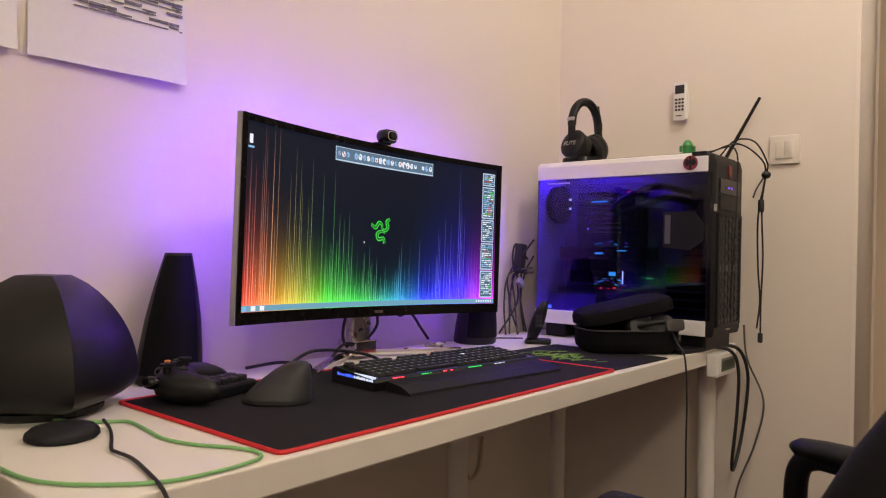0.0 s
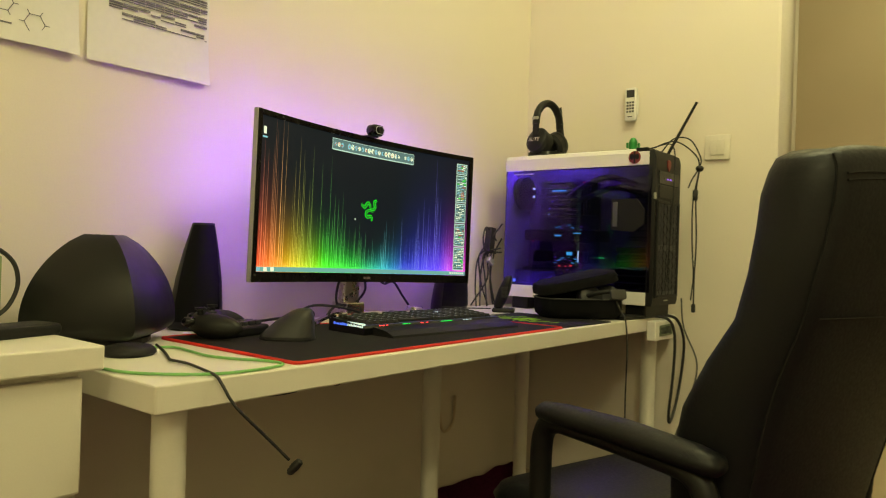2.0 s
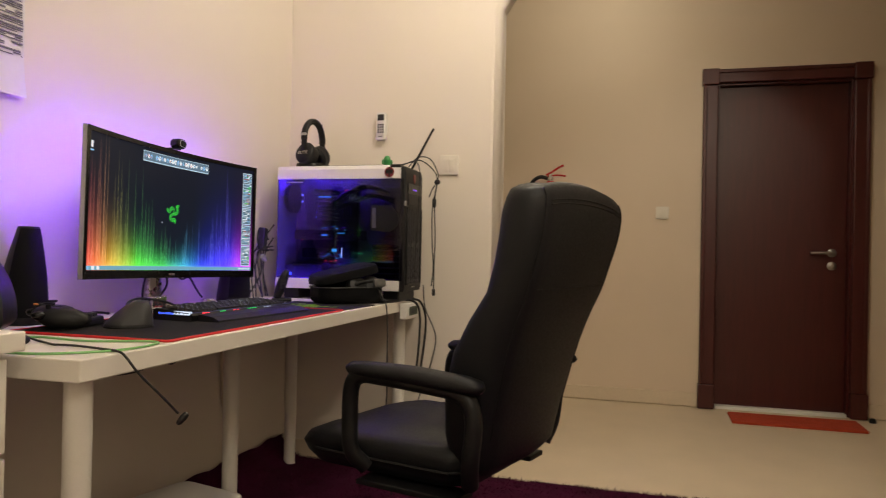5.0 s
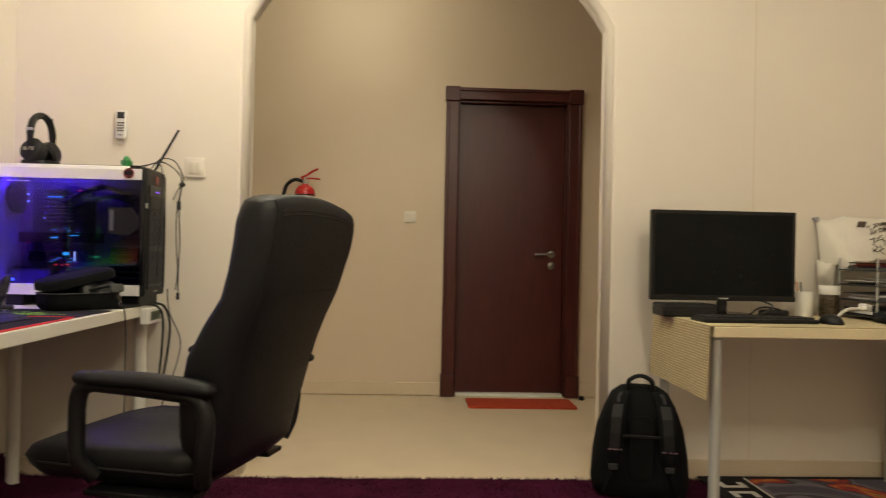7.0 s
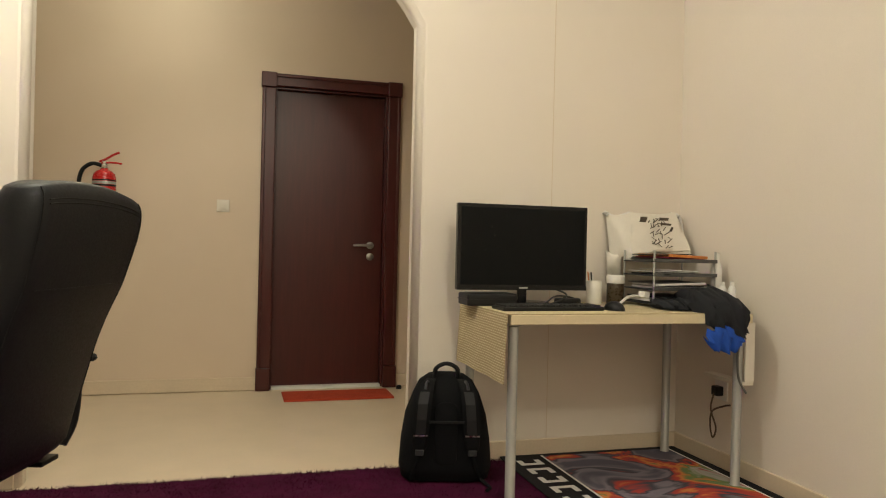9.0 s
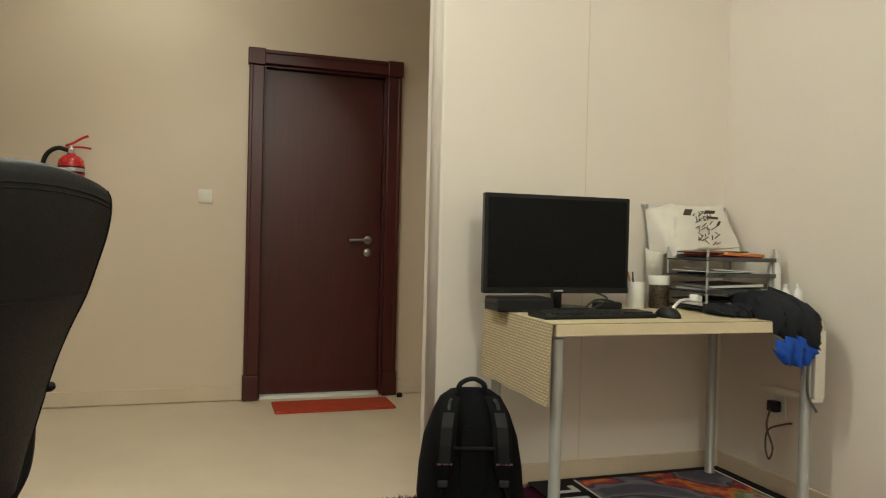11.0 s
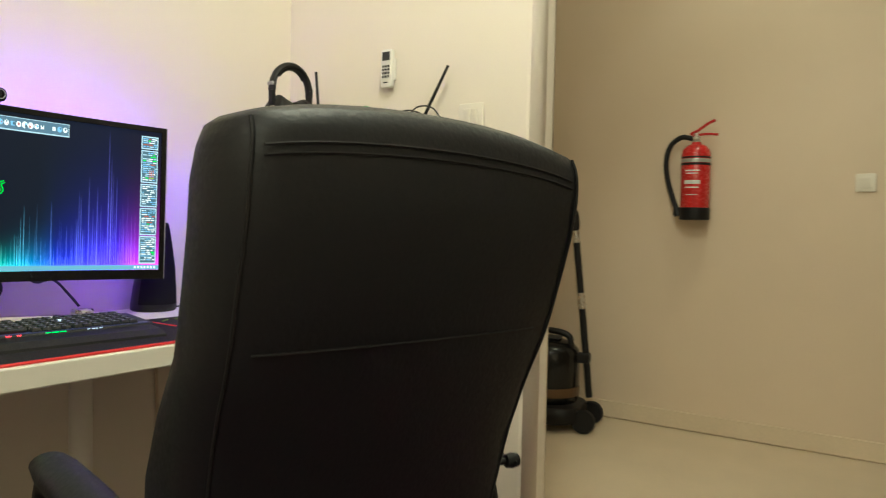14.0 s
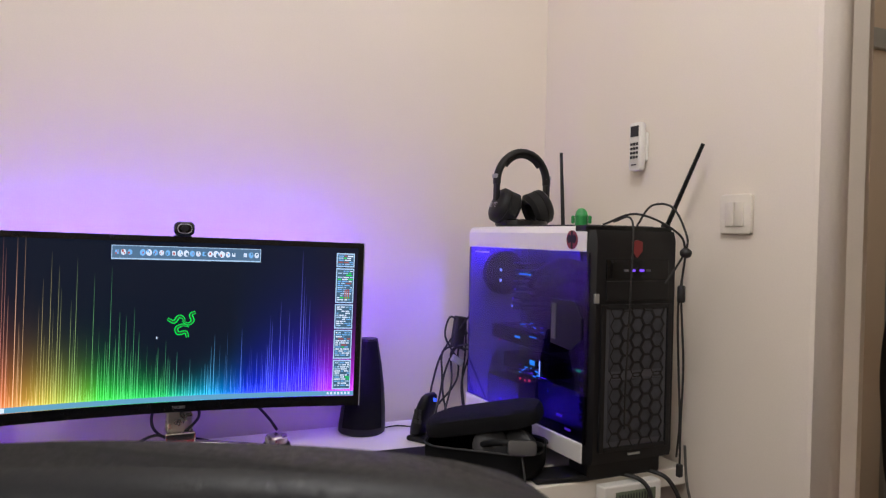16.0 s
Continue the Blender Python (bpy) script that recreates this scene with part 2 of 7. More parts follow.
def arch_wall():
    half = (ARCH_L - ARCH_R) / 2
    mid = (ARCH_L + ARCH_R) / 2
    a0 = radians(60)
    rad = half / math.sin(a0)
    zc = SPRING - rad * math.cos(a0)
    arc = [(mid + rad * math.sin(a), zc + rad * math.cos(a)) for a in np.linspace(a0, -a0, 25)]
    bm = bmesh.new()

    def prism(poly):
        f = [bm.verts.new((0, y, z)) for y, z in poly]
        b = [bm.verts.new((THICK, y, z)) for y, z in poly]
        bm.faces.new(f)
        bm.faces.new(b[::-1])
        for i in range(len(poly)):
            j = (i + 1) % len(poly)
            bm.faces.new((f[i], b[i], b[j], f[j]))

    prism([(0, -0.004), (0, TOP), (ARCH_L, TOP), (ARCH_L, SPRING), (ARCH_L, -0.004)])
    prism([(SOUTH, -0.004), (ARCH_R, -0.004), (ARCH_R, SPRING), (ARCH_R, TOP), (SOUTH, TOP)])
    for p, q in zip(arc, arc[1:]):
        prism([(p[0], p[1]), (p[0], TOP), (q[0], TOP), (q[0], q[1])])
    bmesh.ops.remove_doubles(bm, verts=bm.verts[:], dist=0.0005)
    seen = {}
    for f in bm.faces:  # faces shared by two prisms lie inside the wall
        seen.setdefault(tuple(round(c, 3) for c in f.calc_center_median()), []).append(f)
    inner = [f for fs in seen.values() if len(fs) > 1 for f in fs]
    bmesh.ops.delete(bm, geom=inner, context="FACES")
    bmesh.ops.recalc_face_normals(bm, faces=bm.faces[:])
    rim = [e for e in bm.edges if len(e.link_faces) == 2 and e.calc_face_angle(0) > 1.0 and all(ARCH_R - 0.01 < v.co.y < ARCH_L + 0.01 and v.co.z < TOP - 0.05 for v in e.verts) and abs(e.verts[0].co.x - e.verts[1].co.x) < 1e-4]
    bmesh.ops.bevel(bm, geom=rim, offset=0.042, segments=6, affect="EDGES", profile=0.5)
    for f in bm.faces:
        f.smooth = len(f.verts) == 4 and f.calc_area() < 0.09 and abs(f.normal.x) > 0.05 and abs(f.normal.x) < 0.98
    return bm


structure("wall_east", arch_wall(), M_WALL, "cream painted wall with a wide arched opening")
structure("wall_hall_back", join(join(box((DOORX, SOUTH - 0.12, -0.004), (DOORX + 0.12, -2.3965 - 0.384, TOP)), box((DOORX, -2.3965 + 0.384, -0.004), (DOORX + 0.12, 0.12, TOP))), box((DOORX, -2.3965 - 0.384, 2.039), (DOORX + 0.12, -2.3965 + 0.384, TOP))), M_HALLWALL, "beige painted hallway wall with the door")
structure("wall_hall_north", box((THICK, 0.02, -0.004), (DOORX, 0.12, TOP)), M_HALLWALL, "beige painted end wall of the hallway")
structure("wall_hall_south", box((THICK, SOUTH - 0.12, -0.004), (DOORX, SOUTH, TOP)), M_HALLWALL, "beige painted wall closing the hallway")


def skirting(name, a, b, label="beige tile skirting along the wall"):
    bm = box(a, b, 0.003, 1)
    structure(name, bm, M_SKIRT, label)


skirting("baseboard_1", (-0.012, -0.97, 0), (0, 0, 0.075))
skirting("baseboard_2", (-0.012, SOUTH, 0), (0, ARCH_R, 0.085))
skirting("baseboard_3", (WEST, SOUTH, 0), (-0.012, SOUTH + 0.012, 0.085))
skirting("baseboard_4", (DOORX - 0.01, -1.925, 0), (DOORX, 0.02, 0.088))
skirting("baseboard_5", (DOORX - 0.01, SOUTH, 0), (DOORX, -2.868, 0.088))
skirting("baseboard_6", (WEST, -0.012, 0), (-0.012, 0, 0.075))


M_NICKEL = material("satin_nickel", (0.34, 0.32, 0.29), 0.38, 1.0, vary=0.05, bump=0)


def door_1():
    d = empty("door_1", Matrix.Translation((DOORX, -2.3965, 0)), "closed dark mahogany hallway door with moulded frame", "door", kind="structure")
    w, h, arc = 0.94, 2.125, 0.088
    for s, side in ((1, "a"), (-1, "b")):
        y0, y1 = s * w / 2, s * (w / 2 - arc)
        part("architrave", join(box((-0.042, min(y0, y1), 0.15), (0.0, max(y0, y1), h - 0.10), 0.006), box((-0.05, min(y0, y0 - s * 0.022), 0.15), (0.0, max(y0, y0 - s * 0.022), h - 0.10), 0.005)), M_WOOD, d)
        part("plinth_block", box((-0.054, min(y0 + s * 0.006, y1), 0), (0.0, max(y0 + s * 0.006, y1), 0.15), 0.004), M_WOOD, d)
        part("corner_block", box((-0.056, min(y0 + s * 0.008, y1 - s * 0.004), h - 0.10), (0.0, max(y0 + s * 0.008, y1 - s * 0.004), h), 0.005), M_WOOD, d)
    part("head_casing", join(box((-0.042, -w / 2 + arc, h - 0.088), (0, w / 2 - arc, h - 0.008), 0.005), box((-0.052, -w / 2 + arc, h - 0.03), (0, w / 2 - arc, h - 0.006), 0.005)), M_WOOD, d)
    for s in (-1, 1):
        part("jamb", box((-0.002, min(s * 0.384, s * 0.372), 0.0), (0.118, max(s * 0.384, s * 0.372), h - 0.088), 0.001), M_WOOD, d)
    part("jamb_head", box((-0.002, -0.372, h - 0.100), (0.118, 0.372, h - 0.087), 0.001), M_WOOD, d)
    part("door_leaf", box((0.050, -0.370, 0.008), (0.088, 0.370, h - 0.102), 0.002), M_WOOD, d)
    part("threshold", box((-0.012, -0.371, -0.003), (0.049, 0.371, 0.016), 0.002), M_WHITE, d, "pale worn threshold strip")
    y = -0.29
    hd = part("door_handle", moved(lathe([(0.026, 0), (0.026, 0.006), (0.02, 0.009), (0.011, 0.012), (0.011, 0.045)]), Matrix.Translation((0.0495, y, 0.985)) @ Matrix.Rotation(-math.pi / 2, 4, "Y")), M_NICKEL, d, "brushed silver lever handle", True)
    part("lever", tube([(0.008, y, 0.985), (0.001, y + 0.03, 0.985), (0.003, y + 0.08, 0.985), (0.005, y + 0.125, 0.983)], 0.0095, 10), M_NICKEL, hd, smooth=True)
    k = part("lock_rose", moved(lathe([(0.026, 0), (0.026, 0.006), (0.018, 0.01), (0.009, 0.012), (0.009, 0.02)]), Matrix.Translation((0.0495, y, 0.905)) @ Matrix.Rotation(-math.pi / 2, 4, "Y")), M_NICKEL, d, "round silver lock rose", True)
    return d


door_1()


def door_2():
    d = empty("door_2", Matrix.Translation((1.30, 0.02, 0)), "door frame on the hallway end wall", "door", kind="structure")
    part("architrave", box((0.37, -0.032, 0), (0.45, -0.0, 2.127), 0.004), M_GREYMETAL, d)
    part("architrave", box((-0.45, -0.032, 0), (-0.37, -0.0, 2.127), 0.004), M_GREYMETAL, d)
    part("head_casing", box((-0.37, -0.032, 2.047), (0.37, -0.0, 2.127), 0.004), M_GREYMETAL, d)
    part("door_leaf", box((-0.37, -0.01, 0.01), (0.37, -0.001, 2.047), 0.002), M_HALLWALL, d)


door_2()


M_SWITCH = material("cream_plastic", (0.74, 0.69, 0.60), 0.4, vary=0.03, bump=0.03)


def switch(name, m, label, gangs=1, size=0.085):
    s = empty(name, m, label, "light switch")
    w = size
    part("frame", moved(slab(w, w, 0.006, 0, 0.009, 0.0025), Matrix.Rotation(-math.pi / 2, 4, "Y")), M_SWITCH, s, smooth=True)
    k = 0.6 * w / gangs
    for i in range(gangs):
        off = (i - (gangs - 1) / 2) * k
        part("rocker", moved(slab(k - 0.002, 0.62 * w, 0.003, 0.009, 0.0125, 0.0015), Matrix.Rotation(-math.pi / 2, 4, "Y") @ Matrix.Rotation(math.pi / 2, 4, "Z") @ Matrix.Translation((off, 0, 0))), M_SWITCH, s, smooth=True)
    return s


switch("light_switch", Matrix.Translation((-0.001, -0.766, 1.320)), "white double rocker light switch on cream wall", 2)
switch("light_switch", Matrix.Translation((DOORX - 0.001, -1.691, 1.224)), "white single light switch on the hallway wall", 1, 0.08)


# ---- the desk and its cabinet ----
DZ = 0.74


def desk():
    d = empty("desk", Matrix.Translation((-0.985, -0.335, 0)), "long white laminate desk on round white legs", "desk")
    part("tabletop", moved(slab(1.955, 0.61, 0.004, 0.698, DZ, 0.003), Matrix.Translation((0, 0, 0))), M_DESK, d)
    for x, y in ((-0.925, -0.255), (-0.925, 0.255), (0.045, 0.03), (0.82, 0.22), (0.845, -0.265)):
        leg = part("leg", moved(lathe([(0.027, 0.0), (0.027, 0.012), (0.0245, 0.02), (0.0255, 0.683), (0.026, 0.687), (0.026, 0.697)], 20), Matrix.Translation((x, y, 0))), M_LEG, d, smooth=True)
    return d


desk()


def drawer_cabinet():
    c = empty("drawer_cabinet", Matrix.Translation((-2.205, -0.285, 0)), "white laminate drawer cabinet beside the desk", "cabinet")
    part("top_panel", box((-0.24, -0.265, 0.755), (0.215, 0.255, 0.79), 0.003), M_DESK, c)
    part("body", box((-0.225, -0.23, 0.05), (0.195, 0.25, 0.754), 0.002), M_DESK, c)
    for i in range(4):
        z = 0.06 + i * 0.173
        part("drawer_front", box((-0.222, -0.25, z), (0.192, -0.231, z + 0.165), 0.003), M_DESK, c)
    part("plinth", box((-0.2, -0.2, 0), (0.17, 0.23, 0.05)), M_DESK, c)


drawer_cabinet()


# ---- office chair ----
def office_chair():
    c = empty("office_chair", pose(-1.06, -1.025, 0, 0, 0, -15), "high-backed black leather office chair with padded arms", "chair")
    # back: z, rear y, front y, half width
    prof = [(0.405, -0.275, -0.20, 0.205, 0.0), (0.43, -0.295, -0.18, 0.225, 0.0), (0.50, -0.308, -0.170, 0.238, 0.0), (0.60, -0.330, -0.172, 0.250, 0.003), (0.70, -0.354, -0.198, 0.260, 0.007), (0.78, -0.380, -0.243, 0.268, 0.012), (0.85, -0.408, -0.290, 0.274, 0.018),
            (0.92, -0.427, -0.310, 0.279, 0.023), (0.99, -0.444, -0.322, 0.282, 0.027), (1.045, -0.452, -0.328, 0.283, 0.028), (1.080, -0.452, -0.338, 0.281, 0.028), (1.100, -0.444, -0.350, 0.275, 0.028), (1.110, -0.425, -0.370, 0.262, 0.028)]
    loops = []
    for z, ry, fy, hw, off in prof:
        t = fy - ry
        cut = 0.062 * max(0.0, min(1.0, (z - 0.60) / 0.40))  # the back narrows on one side
        twist = max(0.0, min(1.0, (z - 0.60) / 0.40))
        hw, off = hw - cut / 2, off - cut / 2
        loop = []
        for px, py, _ in dense(rounded_loop(2 * hw, t, min(0.055, t * 0.48), 0, 6)):
            q = abs(px / hw)
            bow = 0.018 * q ** 2
            k = max(0.0, min(1.0, (z - 0.9) / 0.18))
            loop.append((px + off, (ry + fy) / 2 + py + bow - twist * (0.008 + 0.07 * px), z + k * (0.006 - 0.018 * q ** 2 - 0.010 * q ** 6 - 0.008 * px / hw)))
        loops.append(loop)
    bm = rings(loops)
    back = part("backrest", bm, M_LEATHER, c, smooth=True, angle=60)
    # piping down the rear edges of the back
    for i in (29, 44):
        edge = [Vector(loop[i]) for loop in loops[2:-1]]
        part("piping", tube([p + Vector((0.0008 if p.x > 0 else -0.0008, -0.0008, 0)) for p in edge], 0.0022, 6, 3), M_BLACK_SOFT, back, smooth=True)
    # stitched seams on the rear of the back
    for z, y in ((1.068, -0.4535), (1.058, -0.4538), (0.860, -0.412)):
        pts = []
        for i in range(17):
            span = 0.208 if z > 1 else 0.198
            px = span * (i / 8 - 1)
            q = px / 0.25
            twist = max(0.0, min(1.0, (z - 0.60) / 0.40))
            k = max(0.0, min(1.0, (z - 0.9) / 0.18))
            pts.append((px + (-0.012 if z > 1 else -0.014), y + 0.018 * q ** 2 - twist * (0.008 + 0.07 * px), z + k * (0.006 - 0.018 * q ** 2 - 0.010 * q ** 6 - 0.008 * q)))
        part("seam", tube(pts, 0.0016, 6, 2), M_BLACK_SOFT, back, smooth=True)
    # front head roll and padded lumbar panel
    loops = []
    for x in np.linspace(-0.19, 0.19, 13):
        k = math.sqrt(max(0.02, 1 - (x / 0.2) ** 4))
        loops.append([(x, -0.318 + 0.035 * k * math.cos(a), 0.98 + 0.085 * k * math.sin(a)) for a in np.linspace(0, 2 * math.pi, 15)[:-1]])
    part("head_pad", rings(loops), M_LEATHER, back, smooth=True)
    # seat
    loops = []
    for z, w, dd, oy in ((0.365, 0.40, 0.42, 0.02), (0.375, 0.46, 0.50, 0.02), (0.40, 0.49, 0.535, 0.025), (0.44, 0.50, 0.55, 0.03), (0.462, 0.485, 0.53, 0.026), (0.474, 0.44, 0.48, 0.015)):
        loops.append([(x, y + oy, z - (0.018 * max(0, (y - 0.12) / 0.13) if z > 0.43 else 0)) for x, y in rounded_loop_xy(w, dd, 0.09, 7)])
    part("seat", rings(loops), M_LEATHER, c, smooth=True, angle=60)
    part("seat_seam", tube([(x, y + 0.01, 0.415) for x, y in rounded_loop_xy(0.505, 0.52, 0.09, 4)] + [(0.2525, 0.01 + 0.17, 0.415)], 0.004, 6, 2), M_BLACK_SOFT, c, smooth=True)
    # arms
    for s in (-1, 1):
        x = -0.285 if s < 0 else 0.256
        oy = -0.018 if s < 0 else 0.0
        arm = part("armrest", moved(tube([(x - s * 0.03, -0.24, 0.40), (x, -0.255, 0.46), (x, -0.262, 0.56), (x, -0.235, 0.612), (x, -0.16, 0.624), (x, 0.0, 0.632), (x, 0.06, 0.63), (x, 0.088, 0.60), (x, 0.092, 0.52), (x, 0.085, 0.44), (x - s * 0.03, 0.06, 0.395)], 0.021, 12, 5), Matrix.Translation((0, oy, 0))), M_BLACK, c, smooth=True)
        loops = []
        for y, hw, hh in ((-0.285, 0.012, 0.008), (-0.275, 0.026, 0.017), (-0.24, 0.032, 0.022), (-0.1, 0.033, 0.023), (0.04, 0.031, 0.021), (0.085, 0.026, 0.017), (0.10, 0.012, 0.008)):
            zc = 0.635 + 0.012 * min(1, (y + 0.285) / 0.2)
            loops.append([(x + hw * math.cos(a), y, zc + hh * math.sin(a)) for a in np.linspace(0, 2 * math.pi, 17)[:-1]])
        part("arm_pad", moved(rings(loops), Matrix.Translation((0, oy, 0))), M_LEATHER, arm, smooth=True, angle=70)
        part("arm_bracket", box((min(x - s * 0.01, x - s * 0.1), -0.23, 0.352), (max(x - s * 0.01, x - s * 0.1), 0.06, 0.366), 0.003), M_BLACK, arm)
    # tilt knob and mechanism
    part("tilt_knob", moved(join(lathe([(0.005, 0), (0.005, 0.028), (0.010, 0.030), (0.012, 0.040), (0.010, 0.050), (0.004, 0.052)], 14), tube([(0, 0, 0.04), (0, -0.015, 0.042)], 0.003)), pose(0.222, -0.30, 0.64, 0, 90, -15)), M_BLACK, c, smooth=True)
    part("tilt_plate", box((-0.1, -0.13, 0.335), (0.1, 0.12, 0.364), 0.006), M_BLACK, c)
    part("gas_lift", lathe([(0.034, 0.10), (0.034, 0.22), (0.028, 0.222), (0.028, 0.335)], 18), M_BLACK, c, smooth=True)
    part("lever", tube([(0.05, 0, 0.35), (0.16, 0.02, 0.345), (0.25, 0.03, 0.335)], 0.006), M_BLACK, c, smooth=True)
    for i in range(5):
        a = 2 * math.pi * i / 5 + 0.3
        d = Vector((math.cos(a), math.sin(a), 0))
        spoke = part("base_spoke", tube([d * 0.02 + Vector((0, 0, 0.115)), d * 0.15 + Vector((0, 0, 0.105)), d * 0.30 + Vector((0, 0, 0.078))], 0.026, 10, 4, taper=0.017), M_BLACK, c, smooth=True)
        for o in (-0.014, 0.014):
            n = Vector((-d.y, d.x, 0))
            w = lathe([(0.012, -0.009), (0.027, -0.009), (0.029, 0), (0.027, 0.009), (0.012, 0.009)], 16)
            m = Matrix.Translation(d * 0.30 + n * o + Vector((0, 0, 0.029))) @ n.to_track_quat("Z", "Y").to_matrix().to_4x4()
            part("castor_wheel", moved(w, m), M_BLACK, spoke, smooth=True)
    return c


def dense(loop, step=0.03):
    """The loop with its long straight runs cut up, the same count for loops of one kind."""
    out = []
    n = len(loop)
    for i, p in enumerate(loop):
        q = loop[(i + 1) % n]
        out.append(p)
        k = 12 if i % 14 == 6 else 1
        for j in range(1, k):
            t = j / k
            out.append(tuple(p[a] + (q[a] - p[a]) * t for a in range(3)))
    return out


def rounded_loop_xy(w, h, r, n=5):
    return [(p[0], p[1]) for p in rounded_loop(w, h, r, 0, n)]


office_chair()


# ---- curved monitor ----
SCR_R = 2.0


def curved(u, v, off=0.0):
    """A point on the curved screen: u along, v up, off towards the viewer."""
    a = u / SCR_R
    rad = SCR_R - off
    return (rad * math.sin(a), -(SCR_R - rad * math.cos(a)), v)


def curved_patch(u0, u1, v0, v1, off, cols=1, thick=0.0, bm=None):
    us = np.linspace(u0, u1, cols + 1)
    out = bmesh.new()
    if thick:
        loops = [[curved(u, v0, off), curved(u, v1, off), curved(u, v1, off - thick), curved(u, v0, off - thick)] for u in us]
        return rings(loops, True, True, bm)
    top = [out.verts.new(curved(u, v1, off)) for u in us]
    bot = [out.verts.new(curved(u, v0, off)) for u in us]
    for i in range(cols):
        out.faces.new((bot[i], bot[i + 1], top[i + 1], top[i]))
    return join(bm, out)


def screen_material():
    m = bpy.data.materials.new("lit_screen")
    m.use_nodes = True
    nt = m.node_tree
    N, L = nt.nodes.new, nt.links.new
    bsdf = nt.nodes["Principled BSDF"]
    tex = N("ShaderNodeTexCoord")
    sep = N("ShaderNodeSeparateXYZ")
    L(tex.outputs["Object"], sep.inputs[0])

    def math_node(op, a, b=None, clamp=False):
        n = N("ShaderNodeMath")
        n.operation, n.use_clamp = op, clamp
        for i, v in enumerate((a, b)):
            if v is None:
                continue
            if isinstance(v, (int, float)):
                n.inputs[i].default_value = v
            else:
                L(v, n.inputs[i])
        return n.outputs[0]

    u = math_node("DIVIDE", math_node("ADD", sep.outputs["X"], 0.41), 0.82)
    v = math_node("DIVIDE", math_node("SUBTRACT", sep.outputs["Z"], 0.03), 0.345)
    ramp = N("ShaderNodeValToRGB")
    cr = ramp.color_ramp
    stops = [(0.0, (0.9, 0.05, 0.03)), (0.08, (0.9, 0.22, 0.02)), (0.18, (0.75, 0.62, 0.02)), (0.30, (0.06, 0.80, 0.01)), (0.46, (0.01, 0.75, 0.08)), (0.58, (0.01, 0.50, 0.85)), (0.68, (0.005, 0.04, 1.0)), (0.86, (0.07, 0.005, 1.0)), (0.97, (0.75, 0.02, 0.85))]
    cr.elements[0].position, cr.elements[0].color = stops[0][0], (*stops[0][1], 1)
    cr.elements[1].position, cr.elements[1].color = stops[-1][0], (*stops[-1][1], 1)
    for p, c in stops[1:-1]:
        e = cr.elements.new(p)
        e.color = (*c, 1)
    L(u, ramp.inputs[0])
    env = N("ShaderNodeValToRGB")
    tops = [(0.0, 1.0), (0.10, 0.95), (0.20, 0.85), (0.34, 0.62), (0.44, 0.32), (0.56, 0.30), (0.66, 0.5), (0.78, 0.62), (0.88, 0.85), (1.0, 0.7)]
    env.color_ramp.elements[0].color = (tops[0][1],) * 3 + (1,)
    env.color_ramp.elements[1].color = (tops[-1][1],) * 3 + (1,)
    for p, g in tops[1:-1]:
        e = env.color_ramp.elements.new(p)
        e.color = (g, g, g, 1)
    L(u, env.inputs[0])
    total = None
    for freq, reach, gain, seed in ((170.0, 1.3, 0.85, 3.1), (121.0, 1.2, 0.85, 17.7), (250.0, 0.85, 0.6, 41.3), (330.0, 0.55, 0.6, 77.9)):
        cell = math_node("MULTIPLY", u, freq)
        idx = math_node("FLOOR", cell)
        frac = math_node("FRACT", cell)
        wn = N("ShaderNodeTexWhiteNoise")
        wn.noise_dimensions = "1D"
        L(math_node("ADD", idx, seed), wn.inputs["W"])
        slow = N("ShaderNodeTexNoise")
        slow.noise_dimensions = "1D"
        slow.inputs["Scale"].default_value, slow.inputs["Detail"].default_value = 9.0, 2
        L(math_node("ADD", u, seed), slow.inputs["W"])
        tall = math_node("MULTIPLY", math_node("POWER", wn.outputs["Value"], 3.0), reach)
        tall = math_node("MULTIPLY", math_node("MULTIPLY", tall, math_node("ADD", slow.outputs["Fac"], 0.45)), env.outputs["Color"])
        fade = math_node("SUBTRACT", 1.0, math_node("DIVIDE", v, math_node("ADD", tall, 0.03)), True)
        fade = math_node("POWER", fade, 0.7)
        line = math_node("LESS_THAN", math_node("ABSOLUTE", math_node("SUBTRACT", frac, 0.5)), 0.11)
        one = math_node("MULTIPLY", math_node("MULTIPLY", fade, line), gain)
        total = one if total is None else math_node("ADD", total, one)
    lift = math_node("ADD", math_node("MULTIPLY", math_node("ABSOLUTE", math_node("SUBTRACT", u, 0.5)), 0.42), 0.075)
    base = math_node("POWER", 2.718, math_node("MULTIPLY", math_node("POWER", math_node("DIVIDE", math_node("MAXIMUM", v, 0.0), lift), 1.25), -1.35))
    side = N("ShaderNodeTexNoise")
    side.noise_dimensions = "1D"
    side.inputs["Scale"].default_value = 5
    L(u, side.inputs["W"])
    base = math_node("MULTIPLY", math_node("MULTIPLY", base, 1.0), math_node("ADD", side.outputs["Fac"], 0.35))
    far = math_node("SUBTRACT", 1.0, math_node("MULTIPLY", math_node("ABSOLUTE", math_node("SUBTRACT", u, 0.83)), 5.0), True)
    base = math_node("ADD", base, math_node("MULTIPLY", far, math_node("MULTIPLY", math_node("POWER", 2.718, math_node("MULTIPLY", v, -4.2)), 0.6)))
    pale = N("ShaderNodeMix")
    pale.data_type = "RGBA"
    pale.inputs[0].default_value = 0.38
    L(ramp.outputs[0], pale.inputs[6])
    pale.inputs[7].default_value = (0.34, 0.42, 0.44, 1)
    streak = N("ShaderNodeMix")
    streak.data_type, streak.blend_type = "RGBA", "MULTIPLY"
    streak.inputs[0].default_value = 1
